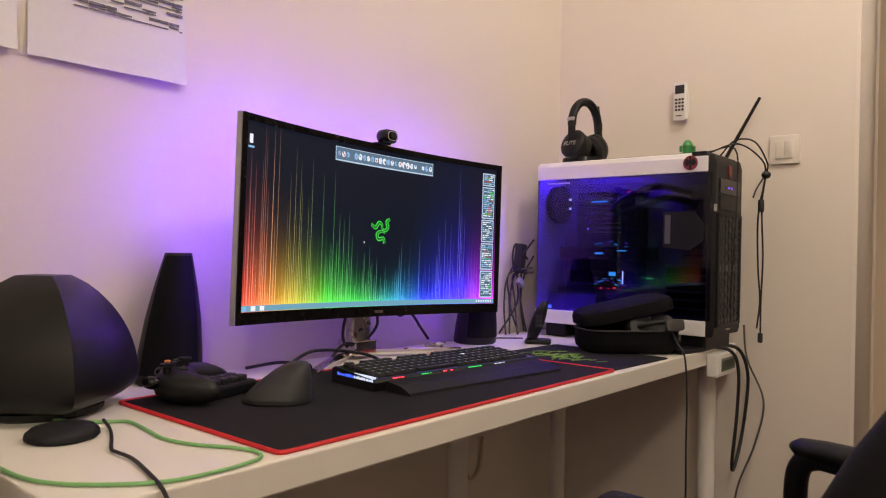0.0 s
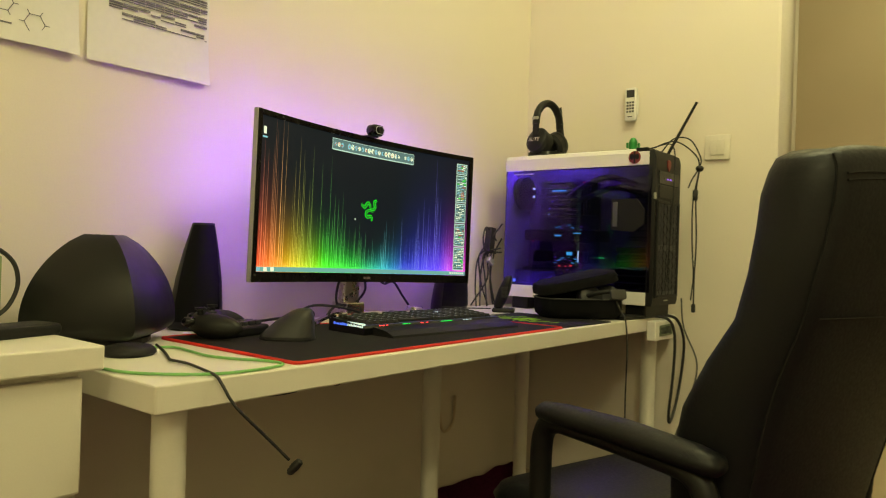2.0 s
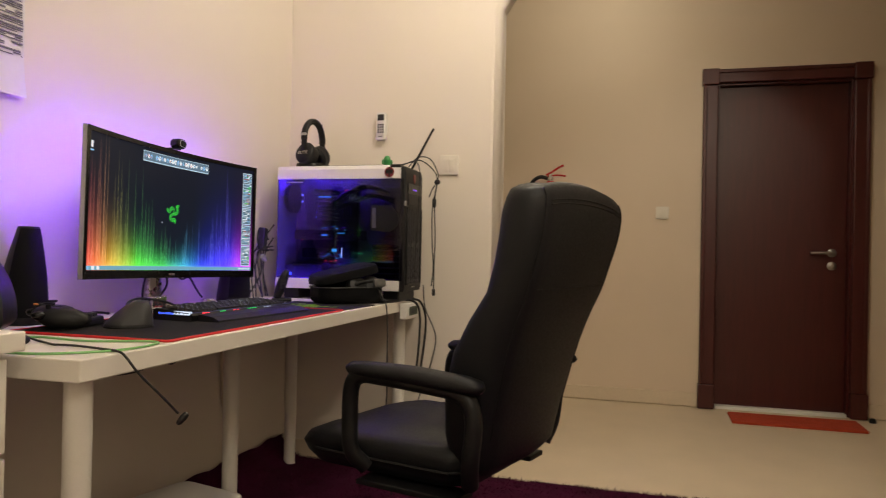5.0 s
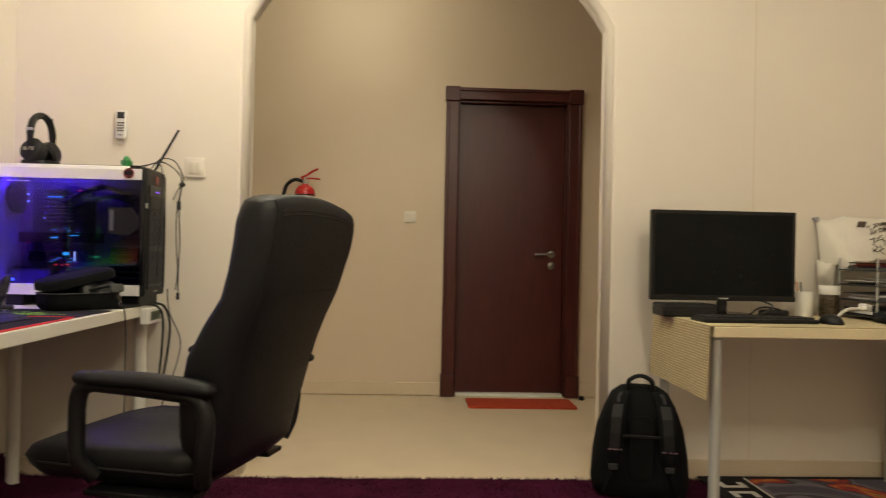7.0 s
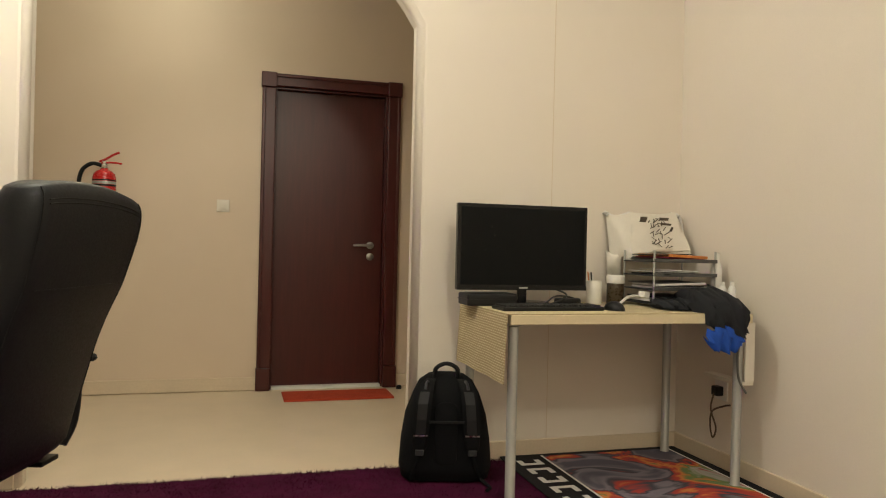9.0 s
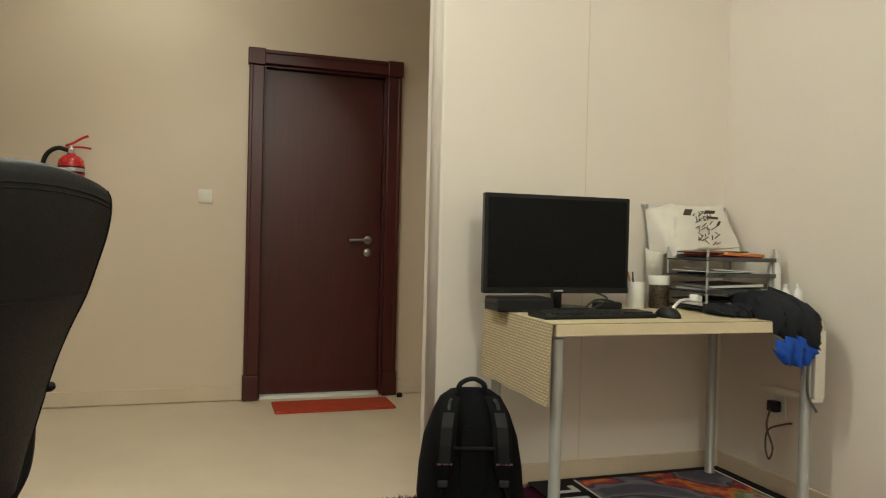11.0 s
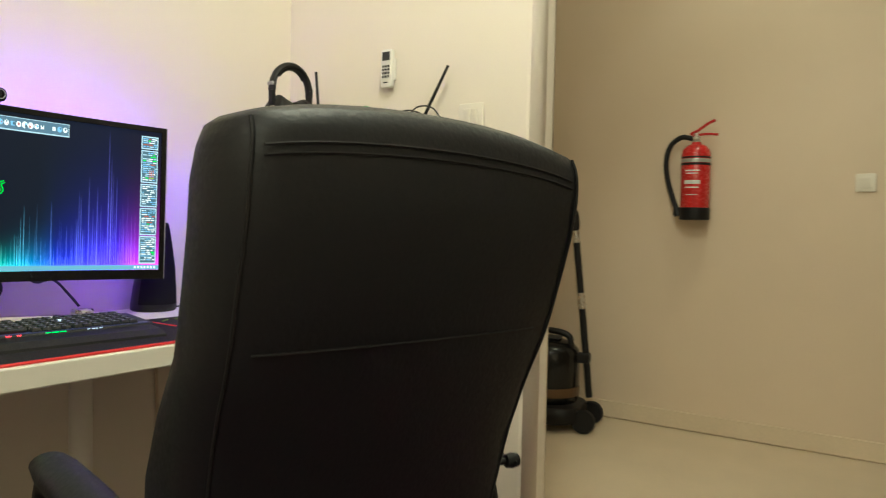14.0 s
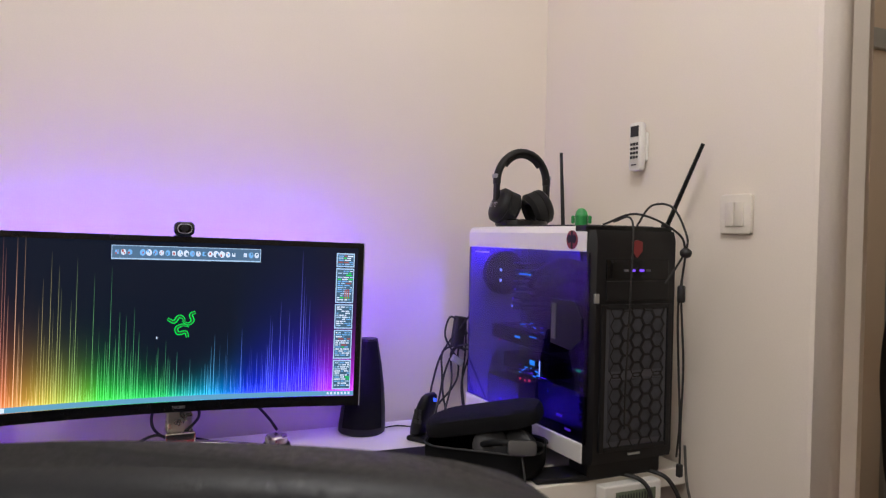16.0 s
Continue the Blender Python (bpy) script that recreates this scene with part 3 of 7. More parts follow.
    L(pale.outputs[2], streak.inputs[6])
    L(total, streak.inputs[7])
    mul = N("ShaderNodeMix")
    mul.data_type, mul.blend_type = "RGBA", "MULTIPLY"
    mul.inputs[0].default_value = 1
    L(ramp.outputs[0], mul.inputs[6])
    L(base, mul.inputs[7])
    add = N("ShaderNodeMix")
    add.data_type, add.blend_type = "RGBA", "ADD"
    add.inputs[0].default_value = 1
    both = N("ShaderNodeMix")
    both.data_type, both.blend_type = "RGBA", "ADD"
    both.inputs[0].default_value = 1
    L(mul.outputs[2], both.inputs[6])
    L(streak.outputs[2], both.inputs[7])
    L(both.outputs[2], add.inputs[6])
    add.inputs[7].default_value = (0.0042, 0.0075, 0.017, 1)
    L(add.outputs[2], bsdf.inputs["Emission Color"])
    bsdf.inputs["Emission Strength"].default_value = 1.25
    bsdf.inputs["Base Color"].default_value = (0.003, 0.003, 0.004, 1)
    bsdf.inputs["Specular IOR Level"].default_value = 0.2
    bsdf.inputs["Roughness"].default_value = 0.4
    return m


M_SCREEN = screen_material()
M_LOGO = glow("green_screen_light", (0.02, 0.85, 0.06), 1.2)
M_LOGODARK = glow("dark_green_screen_light", (0.005, 0.10, 0.02), 1.0)
M_ICON = glow("pale_screen_light", (0.75, 0.80, 0.85), 1.5)
M_ICON_BLUE = glow("blue_screen_light", (0.22, 0.50, 0.80), 1.2)
M_ICON_RED = glow("red_screen_light", (0.7, 0.12, 0.08), 0.8)
M_BARLIGHT = glow("taskbar_light", (0.16, 0.42, 0.55), 1.1)
M_DOCK = glow("dock_light", (0.10, 0.20, 0.30), 1.0)
M_FRAME = glow("pale_frame_light", (0.55, 0.75, 0.90), 1.1)
M_PANELDARK = glow("dark_widget_light", (0.07, 0.17, 0.25), 0.9)
M_LED = glow("violet_led_strip", (0.20, 0.035, 1.0), 84)


def monitor():
    LEAN = Matrix.Translation((0, 0, 0.2)) @ Matrix.Rotation(radians(1.15), 4, "Y") @ Matrix.Translation((0, 0, -0.2))  # the panel sits a little askew
    upright = LEAN.inverted()
    m = empty("curved_monitor", Matrix.Translation((-1.072, -0.168, 0.846)) @ LEAN, "wide curved desktop monitor showing rainbow bars wallpaper", "monitor")
    hu, h = 0.4175, 0.400
    # back housing and bezel
    bm = curved_patch(-hu, hu, 0.0, h, -0.004, 24, 0.010)
    part("housing", bm, M_BLACK, m, smooth=True, angle=30)
    bm = bmesh.new()
    loops = []
    for u in np.linspace(-0.26, 0.26, 13):
        k = math.sqrt(max(0.05, 1 - (u / 0.28) ** 2))
        base = curved(u, 0, -0.0135)
        loops.append([(base[0], base[1] - 0.0, 0.06), (base[0], base[1] + 0.05 * k, 0.10), (base[0], base[1] + 0.05 * k, 0.30), (base[0], base[1], 0.345)])
    part("rear_bulge", rings(loops), M_BLACK, m)
    b = 0.013
    part("bezel", curved_patch(-hu, hu, h - b, h, 0.001, 24, 0.006), M_BLACK_GLOSS, m)
    part("bezel", curved_patch(-hu, hu, 0, 0.024, 0.001, 24, 0.006), M_BLACK_GLOSS, m)
    part("bezel", curved_patch(-hu, -hu + b, 0.024, h - b, 0.001, 1, 0.006), M_BLACK_GLOSS, m)
    part("bezel", curved_patch(hu - b, hu, 0.024, h - b, 0.001, 1, 0.006), M_BLACK_GLOSS, m)
    part("side_trim", curved_patch(-hu - 0.003, -hu, 0, h, -0.001, 1, 0.011), M_GREYMETAL, m, "silver edge trim")
    part("side_trim", curved_patch(hu, hu + 0.003, 0, h, -0.001, 1, 0.011), M_GREYMETAL, m, "silver edge trim")
    s = part("screen", curved_patch(-hu + b, hu - b, 0.024, h - b, -0.003, 48), M_SCREEN, m, "lit screen with rainbow equaliser wallpaper")
    F = -0.0022
    part("taskbar", curved_patch(-hu + b, hu - b, 0.0245, 0.036, F, 40), M_BARLIGHT, s)
    for i, u in enumerate((-0.395, -0.371, -0.347)):
        part("taskbar_icon", curved_patch(u - 0.006, u + 0.006, 0.0258, 0.0348, F + 0.0006), (M_ICON_BLUE, M_ICON, M_ICON)[i], s)
    for i in range(7):
        u = 0.340 + i * 0.0085
        part("tray_icon", curved_patch(u, u + 0.0045, 0.028, 0.0335, F + 0.0006), M_ICON, s)
    part("desktop_icon", curved_patch(-0.396, -0.387, 0.345, 0.362, F), M_ICON, s)
    part("icon_caption", curved_patch(-0.399, -0.383, 0.336, 0.340, F), M_ICON_BLUE, s)
    # dock with its row of icons
    part("dock_frame", curved_patch(-0.150, 0.172, 0.346, 0.377, F, 16), M_FRAME, s)
    part("dock", curved_patch(-0.1485, 0.1705, 0.3490, 0.3755, F + 0.0004, 16), M_DOCK, s)
    rnd = random.Random(4)
    for i in range(24):
        u = -0.139 + i * 0.0131
        if i in (3, 20):
            continue
        r = rnd.uniform(0.0050, 0.0066)
        n = rnd.choice([4, 8, 12, 12])
        bm = bmesh.new()
        bm.faces.new([bm.verts.new(curved(u + r * math.cos(k * 2 * math.pi / n + math.pi / 4), 0.362 + r * 1.25 * math.sin(k * 2 * math.pi / n + math.pi / 4), F + 0.0008)) for k in range(n)])
        ic = part("dock_icon", bm, rnd.choice([M_ICON, M_ICON, M_ICON, M_ICON_BLUE, M_ICON]), s)
        for k in range(rnd.choice([1, 2, 2])):
            du, dz2, w = rnd.uniform(-0.5, 0.5) * r, rnd.uniform(-0.6, 0.6) * r, r * rnd.uniform(0.18, 0.4)
            part("icon_mark", curved_patch(u + du - w, u + du + w, 0.362 + dz2 - w * 1.4, 0.362 + dz2 + w * 1.4, F + 0.0011), rnd.choice([M_PANELDARK, M_PANELDARK, M_ICON_RED, M_ICON_BLUE]), ic)
    # widgets down the side
    for z0, z1 in ((0.340, 0.374), (0.252, 0.337), (0.189, 0.249), (0.115, 0.186), (0.040, 0.112)):
        w = part("widget", curved_patch(0.352, 0.396, z0, z1, F, 2), M_FRAME, s)
        part("widget_face", curved_patch(0.3545, 0.3935, z0 + 0.003, z1 - 0.003, F + 0.0004, 2), M_PANELDARK, w)
        zz, k = z1 - 0.007, 0
        while zz > z0 + 0.006:
            left = 0.3565
            while left < 0.388:
                wide = rnd.uniform(0.004, 0.015)
                right = min(left + wide, 0.3925)
                if rnd.random() < 0.86:
                    part("widget_line", curved_patch(left, right, zz - 0.0013, zz + 0.0013, F + 0.0008), rnd.choice([M_ICON, M_FRAME, M_ICON_BLUE, M_ICON, M_FRAME, M_ICON_BLUE, M_ICON, M_LOGO if k % 3 else M_ICON_RED]), w)
                left = right + 0.002
            zz -= 0.0050
            k += 1
    for u0 in (0.374, 0.3785, 0.383):
        part("graph_bar", curved_patch(u0, u0 + 0.0022, 0.262, 0.286, F + 0.0011), M_ICON_RED, s)
    # green mark in the middle: three curling strokes
    def stroke(pts, wid, rise=0.0):
        path = smooth_path([(x, 0, y) for x, y in pts], 5)
        bm2 = bmesh.new()
        prev = None
        n = len(path) - 1
        for i, p in enumerate(path):
            d = (path[min(i + 1, n)] - path[max(i - 1, 0)]).normalized()
            q = Vector((-d.z, 0, d.x)) * wid * (1 - 0.75 * abs(2 * i / n - 0.8) ** 2 / 1.5)
            a, b2 = bm2.verts.new(curved(p.x + q.x, 0.2 + p.z + q.z, F + 0.0006 + rise)), bm2.verts.new(curved(p.x - q.x, 0.2 + p.z - q.z, F + 0.0006 + rise))
            if prev:
                bm2.faces.new((prev[0], prev[1], b2, a))
            prev = (a, b2)
        return bm2
    g = part("green_mark", stroke([(-0.030, 0.013), (-0.016, 0.006), (-0.006, 0.018), (0.004, 0.014), (0.006, 0.004)], 0.0046), M_LOGO, s)
    part("mark_core", stroke([(-0.030, 0.013), (-0.016, 0.006), (-0.006, 0.018), (0.004, 0.014), (0.006, 0.004)], 0.0022, 0.0004), M_LOGODARK, g)
    g = part("green_mark", stroke([(0.030, 0.028), (0.020, 0.022), (0.024, 0.008), (0.014, 0.001), (0.002, 0.008)], 0.0046), M_LOGO, s)
    part("mark_core", stroke([(0.030, 0.028), (0.020, 0.022), (0.024, 0.008), (0.014, 0.001), (0.002, 0.008)], 0.0022, 0.0004), M_LOGODARK, g)
    g = part("green_mark", stroke([(0.014, -0.030), (0.010, -0.018), (-0.006, -0.020), (-0.010, -0.008), (0.004, -0.001), (0.016, -0.006)], 0.0046), M_LOGO, s)
    part("mark_core", stroke([(0.014, -0.030), (0.010, -0.018), (-0.006, -0.020), (-0.010, -0.008), (0.004, -0.001), (0.016, -0.006)], 0.0022, 0.0004), M_LOGODARK, g)
    part("cursor", curved_patch(-0.053, -0.050, 0.168, 0.173, F + 0.0006), M_ICON, s)
    part("badge", curved_patch(-0.014, 0.014, 0.008, 0.0145, 0.0016, 2), M_SILVER, m, "small silver maker badge")
    # stand: neck, clamp and two splayed chrome feet
    part("neck", moved(slab(0.062, 0.030, 0.008, -0.098, 0.16, 0.003), upright @ Matrix.Translation((0.005, 0.075, 0))), M_SILVER, m, smooth=True)
    part("neck_collar", moved(box((-0.028, 0.045, -0.098), (0.040, 0.11, -0.06), 0.004), upright), M_CHROME, m)
    for sx in (-1, 1):
        part("stand_foot", moved(tube([(0.005, 0.085, -0.094), (sx * 0.12, 0.025, -0.095), (sx * 0.24, -0.055, -0.097)], 0.009, 8, 4), upright), M_CHROME, m, smooth=True)
    part("stand_foot", moved(tube([(0.005, 0.085, -0.094), (0.005, 0.12, -0.098)], 0.009, 8, 4), upright), M_CHROME, m, smooth=True)
    part("hinge", box((-0.06, 0.03, 0.14), (0.06, 0.08, 0.24), 0.006), M_BLACK, m)
    # LED strip stuck round the rear
    part("led_strip", curved_patch(-0.395, 0.395, 0.372, 0.380, -0.0150, 20, 0.003), M_LED, m, "violet glowing light strip")
    part("led_strip", curved_patch(-0.40, -0.392, 0.03, 0.365, -0.0150, 1, 0.003), M_LED, m, "violet glowing light strip")
    part("led_strip", curved_patch(0.392, 0.40, 0.03, 0.365, -0.0150, 1, 0.003), M_LED, m, "violet glowing light strip")
    return m


monitor()


def webcam():
    w = empty("webcam", Matrix.Translation((-1.070, -0.174, 1.2465)), "small black webcam perched on the monitor", "webcam")
    part("body", moved(slab(0.044, 0.031, 0.012, -0.018, 0.018, 0.008), Matrix.Translation((0, -0.006, 0.018)) @ Matrix.Rotation(math.pi / 2, 4, "X")), M_BLACK_GLOSS, w, smooth=True)
    part("rim", tube([(x, -0.0242, 0.018 + y) for x, y in rounded_loop_xy(0.030, 0.020, 0.009, 4)] + [(0.015, -0.0242, 0.018)], 0.0009, 6, 1), M_GREYMETAL, w, "thin silver rim", True)
    part("lens", moved(lathe([(0.008, 0), (0.008, 0.002), (0.006, 0.003), (0.002, 0.002)], 16), Matrix.Translation((0, -0.0242, 0.018)) @ Matrix.Rotation(math.pi / 2, 4, "X")), M_BLACK, w, smooth=True)
    part("clip", box((-0.015, -0.006, 0.0), (0.015, 0.04, 0.006), 0.002), M_BLACK, w)
    part("clip_tail", box((-0.02, 0.028, -0.03), (0.02, 0.036, 0.002), 0.002), M_BLACK, w)


webcam()


# ---- floor coverings ----
def carpet():
    rnd = np.random.RandomState(3)
    x0, x1, y0, y1 = -3.9, -0.04, -3.6, -0.02
    verts, faces = [], []
    nx, ny = 120, 110
    for j in range(ny + 1):
        for i in range(nx + 1):
            x, y = x0 + (x1 - x0) * i / nx, y0 + (y1 - y0) * j / ny
            z = 0.012 + 0.004 * noise.noise(Vector((x * 6, y * 6, 0)))
            if y > -0.14 and x > -1.3:
                k = (y + 0.14) / 0.12
                z += 0.105 * k * k * (0.9 + 0.25 * noise.noise(Vector((x * 9, 2, 0))))
            if i == nx or j == 0 or i == 0:
                z = 0.001
                x += 0.01 * noise.noise(Vector((0, y * 12, 0)))
            verts.append((x, y, z))
    for j in range(ny):
        for i in range(nx):
            a = j * (nx + 1) + i
            faces.append((a, a + 1, a + nx + 2, a + nx + 1))
    ob = new("carpet")
    c = tagged(ob, "deep purple shaggy carpet covering the room floor", "carpet")
    me = bpy.data.meshes.new("backing")
    me.from_pydata(verts, [], faces)
    me.materials.append(M_PURPLE)
    bk = new("backing", me)
    bk.parent = ob
    n = 60000
    px = x0 + (x1 - 0.02 - x0) * (1 - rnd.rand(n) ** 1.6)
    py = y0 + (y1 - y0) * rnd.rand(n)
    v2, f2 = [], []
    for i in range(n):
        x, y = px[i], py[i]
        z = 0.008
        if y > -0.14 and x > -1.3:
            k = (y + 0.14) / 0.12
            z += 0.105 * k * k * 0.9
        h = rnd.uniform(0.006, 0.014)
        a = rnd.uniform(0, 6.28)
        dx, dy = math.cos(a), math.sin(a)
        lx, ly = rnd.normal(0, 0.010), min(rnd.normal(0, 0.010), -0.006 - y)
        v2 += [(x - 0.0025 * dx, y - 0.0025 * dy, z), (x + 0.0025 * dx, y + 0.0025 * dy, z), (x + lx, y + ly, z + h)]
        f2.append((3 * i, 3 * i + 1, 3 * i + 2))
    me = bpy.data.meshes.new("carpet_surface")
    me.from_pydata(v2, [], f2)
    me.materials.append(M_PURPLE)
    pl = new("carpet_surface", me)
    pl.parent = ob
    tagged(pl, kind="stuff")


carpet()


def doormat():
    d = empty("doormat", pose(1.545, -2.437, -0.004, 0, 0, 0), "worn brick-red doormat before the door", "doormat")
    part("mat_body", slab(0.27, 0.70, 0.008, 0.0, 0.014, 0.003), M_RUBBERMAT, d)


doormat()


# ---- tower computer ----
def glass_material():
    m = bpy.data.materials.new("smoked_side_window")
    m.use_nodes = True
    nt = m.node_tree
    nt.nodes.remove(nt.nodes["Principled BSDF"])
    out = nt.nodes["Material Output"]
    tr = nt.nodes.new("ShaderNodeBsdfTransparent")
    tr.inputs[0].default_value = (0.44, 0.42, 0.56, 1)
    gl = nt.nodes.new("ShaderNodeBsdfGlossy")
    gl.inputs["Color"].default_value = (0.9, 0.9, 0.9, 1)
    gl.inputs["Roughness"].default_value = 0.04
    lw = nt.nodes.new("ShaderNodeLayerWeight")
    pw = nt.nodes.new("ShaderNodeMath")
    pw.operation = "POWER"
    pw.inputs[1].default_value = 4.0
    nt.links.new(lw.outputs["Facing"], pw.inputs[0])
    fr = nt.nodes.new("ShaderNodeMath")
    fr.operation, fr.use_clamp = "MULTIPLY_ADD", True
    fr.inputs[1].default_value, fr.inputs[2].default_value = 0.7, 0.03
    nt.links.new(pw.outputs[0], fr.inputs[0])
    mix = nt.nodes.new("ShaderNodeMixShader")
    nt.links.new(fr.outputs[0], mix.inputs[0])
    nt.links.new(tr.outputs[0], mix.inputs[1])
    nt.links.new(gl.outputs[0], mix.inputs[2])
    nt.links.new(mix.outputs[0], out.inputs[0])
    return m


M_WINDOW = glass_material()
M_INBLACK = material("matt_black_steel", (0.075, 0.075, 0.085), 0.5, vary=0.1)
M_STEEL_IN = material("bare_steel_sheet", (0.34, 0.34, 0.36), 0.5, vary=0.12)
M_TRAY = material("grey_steel_tray", (0.13, 0.13, 0.14), 0.45, vary=0.15)
M_PCB = material("black_circuit_board", (0.015, 0.017, 0.02), 0.4, vary=0.4, scale=40, fine=300)
M_LEDBLUE = glow("blue_case_light", (0.10, 0.02, 1.0), 130)
M_LEDWHITE = glow("white_blue_led", (0.45, 0.65, 1.0), 6)
M_LEDCYAN = glow("cyan_led", (0.05, 0.55, 1.0), 3.5)
M_LEDRED = glow("red_led", (1.0, 0.04, 0.06), 4)
M_LEDGREEN = glow("green_led", (0.04, 0.8, 0.2), 2.0)
M_LEDVIOLET = glow("violet_led", (0.25, 0.08, 1.0), 1.5)
M_FANGREY = material("dusty_grey_fan", (0.045, 0.045, 0.055), 0.6, vary=0.4, scale=30)
M_BADGE = material("red_badge", (0.22, 0.028, 0.030), 0.35)


def computer():
    c = empty("tower_computer", Matrix.Translation((-0.191, -0.392, DZ)), "white and black tower computer with smoked window lit blue", "computer")
    hx, z0, z1 = 0.120, 0.045, 0.548
    yb, yf = 0.282, -0.278
    # shell
    part("right_panel", box((hx - 0.004, yf + 0.03, z0), (hx, yb, z1 - 0.01), 0.001), M_CASEWHITE, c)
    part("rear_panel", box((-hx + 0.004, yb - 0.004, z0), (hx - 0.004, yb, z1 - 0.02), 0.001), M_STEEL_IN, c)
    part("floor_panel", box((-hx + 0.004, yf + 0.03, z0), (hx - 0.004, yb - 0.004, z0 + 0.004)), M_INBLACK, c)
    loops = []
    for y in (yb, -0.215):
        loops.append([(-hx, y, z1 - 0.055), (-hx, y, z1 - 0.016), (-hx + 0.006, y, z1 - 0.004), (-hx + 0.016, y, z1), (hx - 0.016, y, z1), (hx - 0.004, y, z1 - 0.006), (hx, y, z1 - 0.02), (hx, y, z1 - 0.03), (-hx + 0.006, y, z1 - 0.03), (-hx + 0.006, y, z1 - 0.055)])
    part("top_cover", rings(loops), M_CASEWHITE, c)
    part("window_rail", box((-hx - 0.002, -0.261, z1 - 0.055), (-hx + 0.006, -0.215, z1 - 0.012), 0.002), M_CASEWHITE, c)
    part("bottom_rail", box((-hx - 0.002, -0.261, z0 - 0.002), (-hx + 0.006, yb, z0 + 0.040), 0.002), M_CASEWHITE, c)
    w = part("side_window", box((-hx + 0.0005, -0.272, z0 + 0.041), (-hx + 0.004, yb - 0.002, z1 - 0.056)), M_WINDOW, c, "smoked acrylic side window")
    w.visible_shadow = False
    # recessed handle on the window
    bm = rings([[(x, y, z) for y, z in ((-0.138, 0.285), (-0.138, 0.385), (-0.225, 0.385), (-0.252, 0.350), (-0.252, 0.305), (-0.215, 0.278))] for x in (-hx - 0.003, -hx + 0.02)])
    hd = part("window_handle", bm, M_BLACK, c, "black recessed pull handle")
    part("handle_recess", box((-hx - 0.006, -0.160, 0.295), (-hx - 0.003, -0.144, 0.375), 0.001), M_INBLACK, hd)
    # front
    loops = []
    for z, e in ((z0 - 0.003, 0.004), (z0 + 0.01, 0.0), (z1 - 0.03, 0.0), (z1 - 0.008, 0.006)):
        loops.append([(-hx + 0.002, -0.262, z), (-hx + 0.001, yf + 0.018 + e, z), (-hx + 0.016, yf + e, z), (hx - 0.012, yf + e, z), (hx, yf + 0.014 + e, z), (hx, -0.245, z)])
    part("front_shell", rings(loops), M_BLACK, c, smooth=True, angle=25)
    part("top_front", box((-hx + 0.004, -0.255, z1 - 0.012), (hx - 0.002, -0.213, z1 + 0.002), 0.003), M_BLACK_GLOSS, c)
    part("top_vent", box((-0.085, -0.214, z1 + 0.0005), (0.10, 0.06, z1 + 0.004), 0.002), M_BLACK, c)
    part("grille_recess", box((-0.082, yf - 0.0015, 0.075), (0.088, yf + 0.01, 0.375)), M_INBLACK, c)
    for zc in (0.305, 0.155):
        part("fan", box((-0.07, yf - 0.0035, zc - 0.066), (0.076, yf - 0.0016, zc + 0.066), 0.0005), M_FANGREY, c, "grey fan behind the grille")
        part("hex_grille", hex_grille(0.150, 0.135, 0.0185, (0.003, yf - 0.0065, zc)), M_BLACK, c, "black honeycomb front grille")
    part("grille_frame", join(join(box((-0.092, yf - 0.006, 0.068), (-0.080, yf + 0.004, 0.382), 0.002), box((0.086, yf - 0.006, 0.068), (0.098, yf + 0.004, 0.382), 0.002)), join(box((-0.08, yf - 0.006, 0.372), (0.086, yf + 0.004, 0.382), 0.002), box((-0.08, yf - 0.006, 0.068), (0.086, yf + 0.004, 0.078), 0.002))), M_BLACK, c)
    part("drive_bay_cover", box((-0.08, yf - 0.004, 0.39), (0.088, yf + 0.004, 0.432), 0.002), M_BLACK, c)
    part("drive_bay_cover", box((-0.08, yf - 0.003, 0.436), (0.088, yf + 0.004, 0.478), 0.002), M_BLACK_GLOSS, c)
    for x in (-0.03, -0.012, 0.012, 0.03):
        part("port", box((x - 0.006, yf - 0.0045, 0.452), (x + 0.006, yf - 0.002, 0.457)), M_LEDVIOLET if abs(x) < 0.02 else M_INBLACK, c)
    part("side_clip", box((-0.108, yf - 0.002, 0.385), (-0.097, yf + 0.004, 0.405), 0.001), M_GREYMETAL, c)
    sh = bmesh.new()
    vs = [sh.verts.new((x, yf - 0.003, 0.502 + z)) for x, z in ((-0.014, 0.014), (0, 0.018), (0.014, 0.014), (0.013, -0.006), (0, -0.02), (-0.013, -0.006))]
    f = sh.faces.new(vs)
    ex = bmesh.ops.extrude_face_region(sh, geom=[f])
    bmesh.ops.translate(sh, verts=[v for v in ex["geom"] if isinstance(v, bmesh.types.BMVert)], vec=(0, 0.004, 0))
    part("shield_badge", sh, M_BADGE, c, "small red shield badge")
    part("base_badge", box((-0.012, yf - 0.003, 0.056), (0.02, yf, 0.060)), M_GREYMETAL, c)
    # round sticker on the top rail
    st = part("round_sticker", moved(lathe([(0.0205, 0), (0.0205, 0.0012)], 28), Matrix.Translation((-hx - 0.0025, -0.213, z1 - 0.030)) @ Matrix.Rotation(-math.pi / 2, 4, "Y")), M_BADGE, c, "round dark red sticker with black bar")
    part("sticker_bar", box((-hx - 0.0045, -0.216, z1 - 0.049), (-hx - 0.0036, -0.210, z1 - 0.011)), M_BLACK, st)
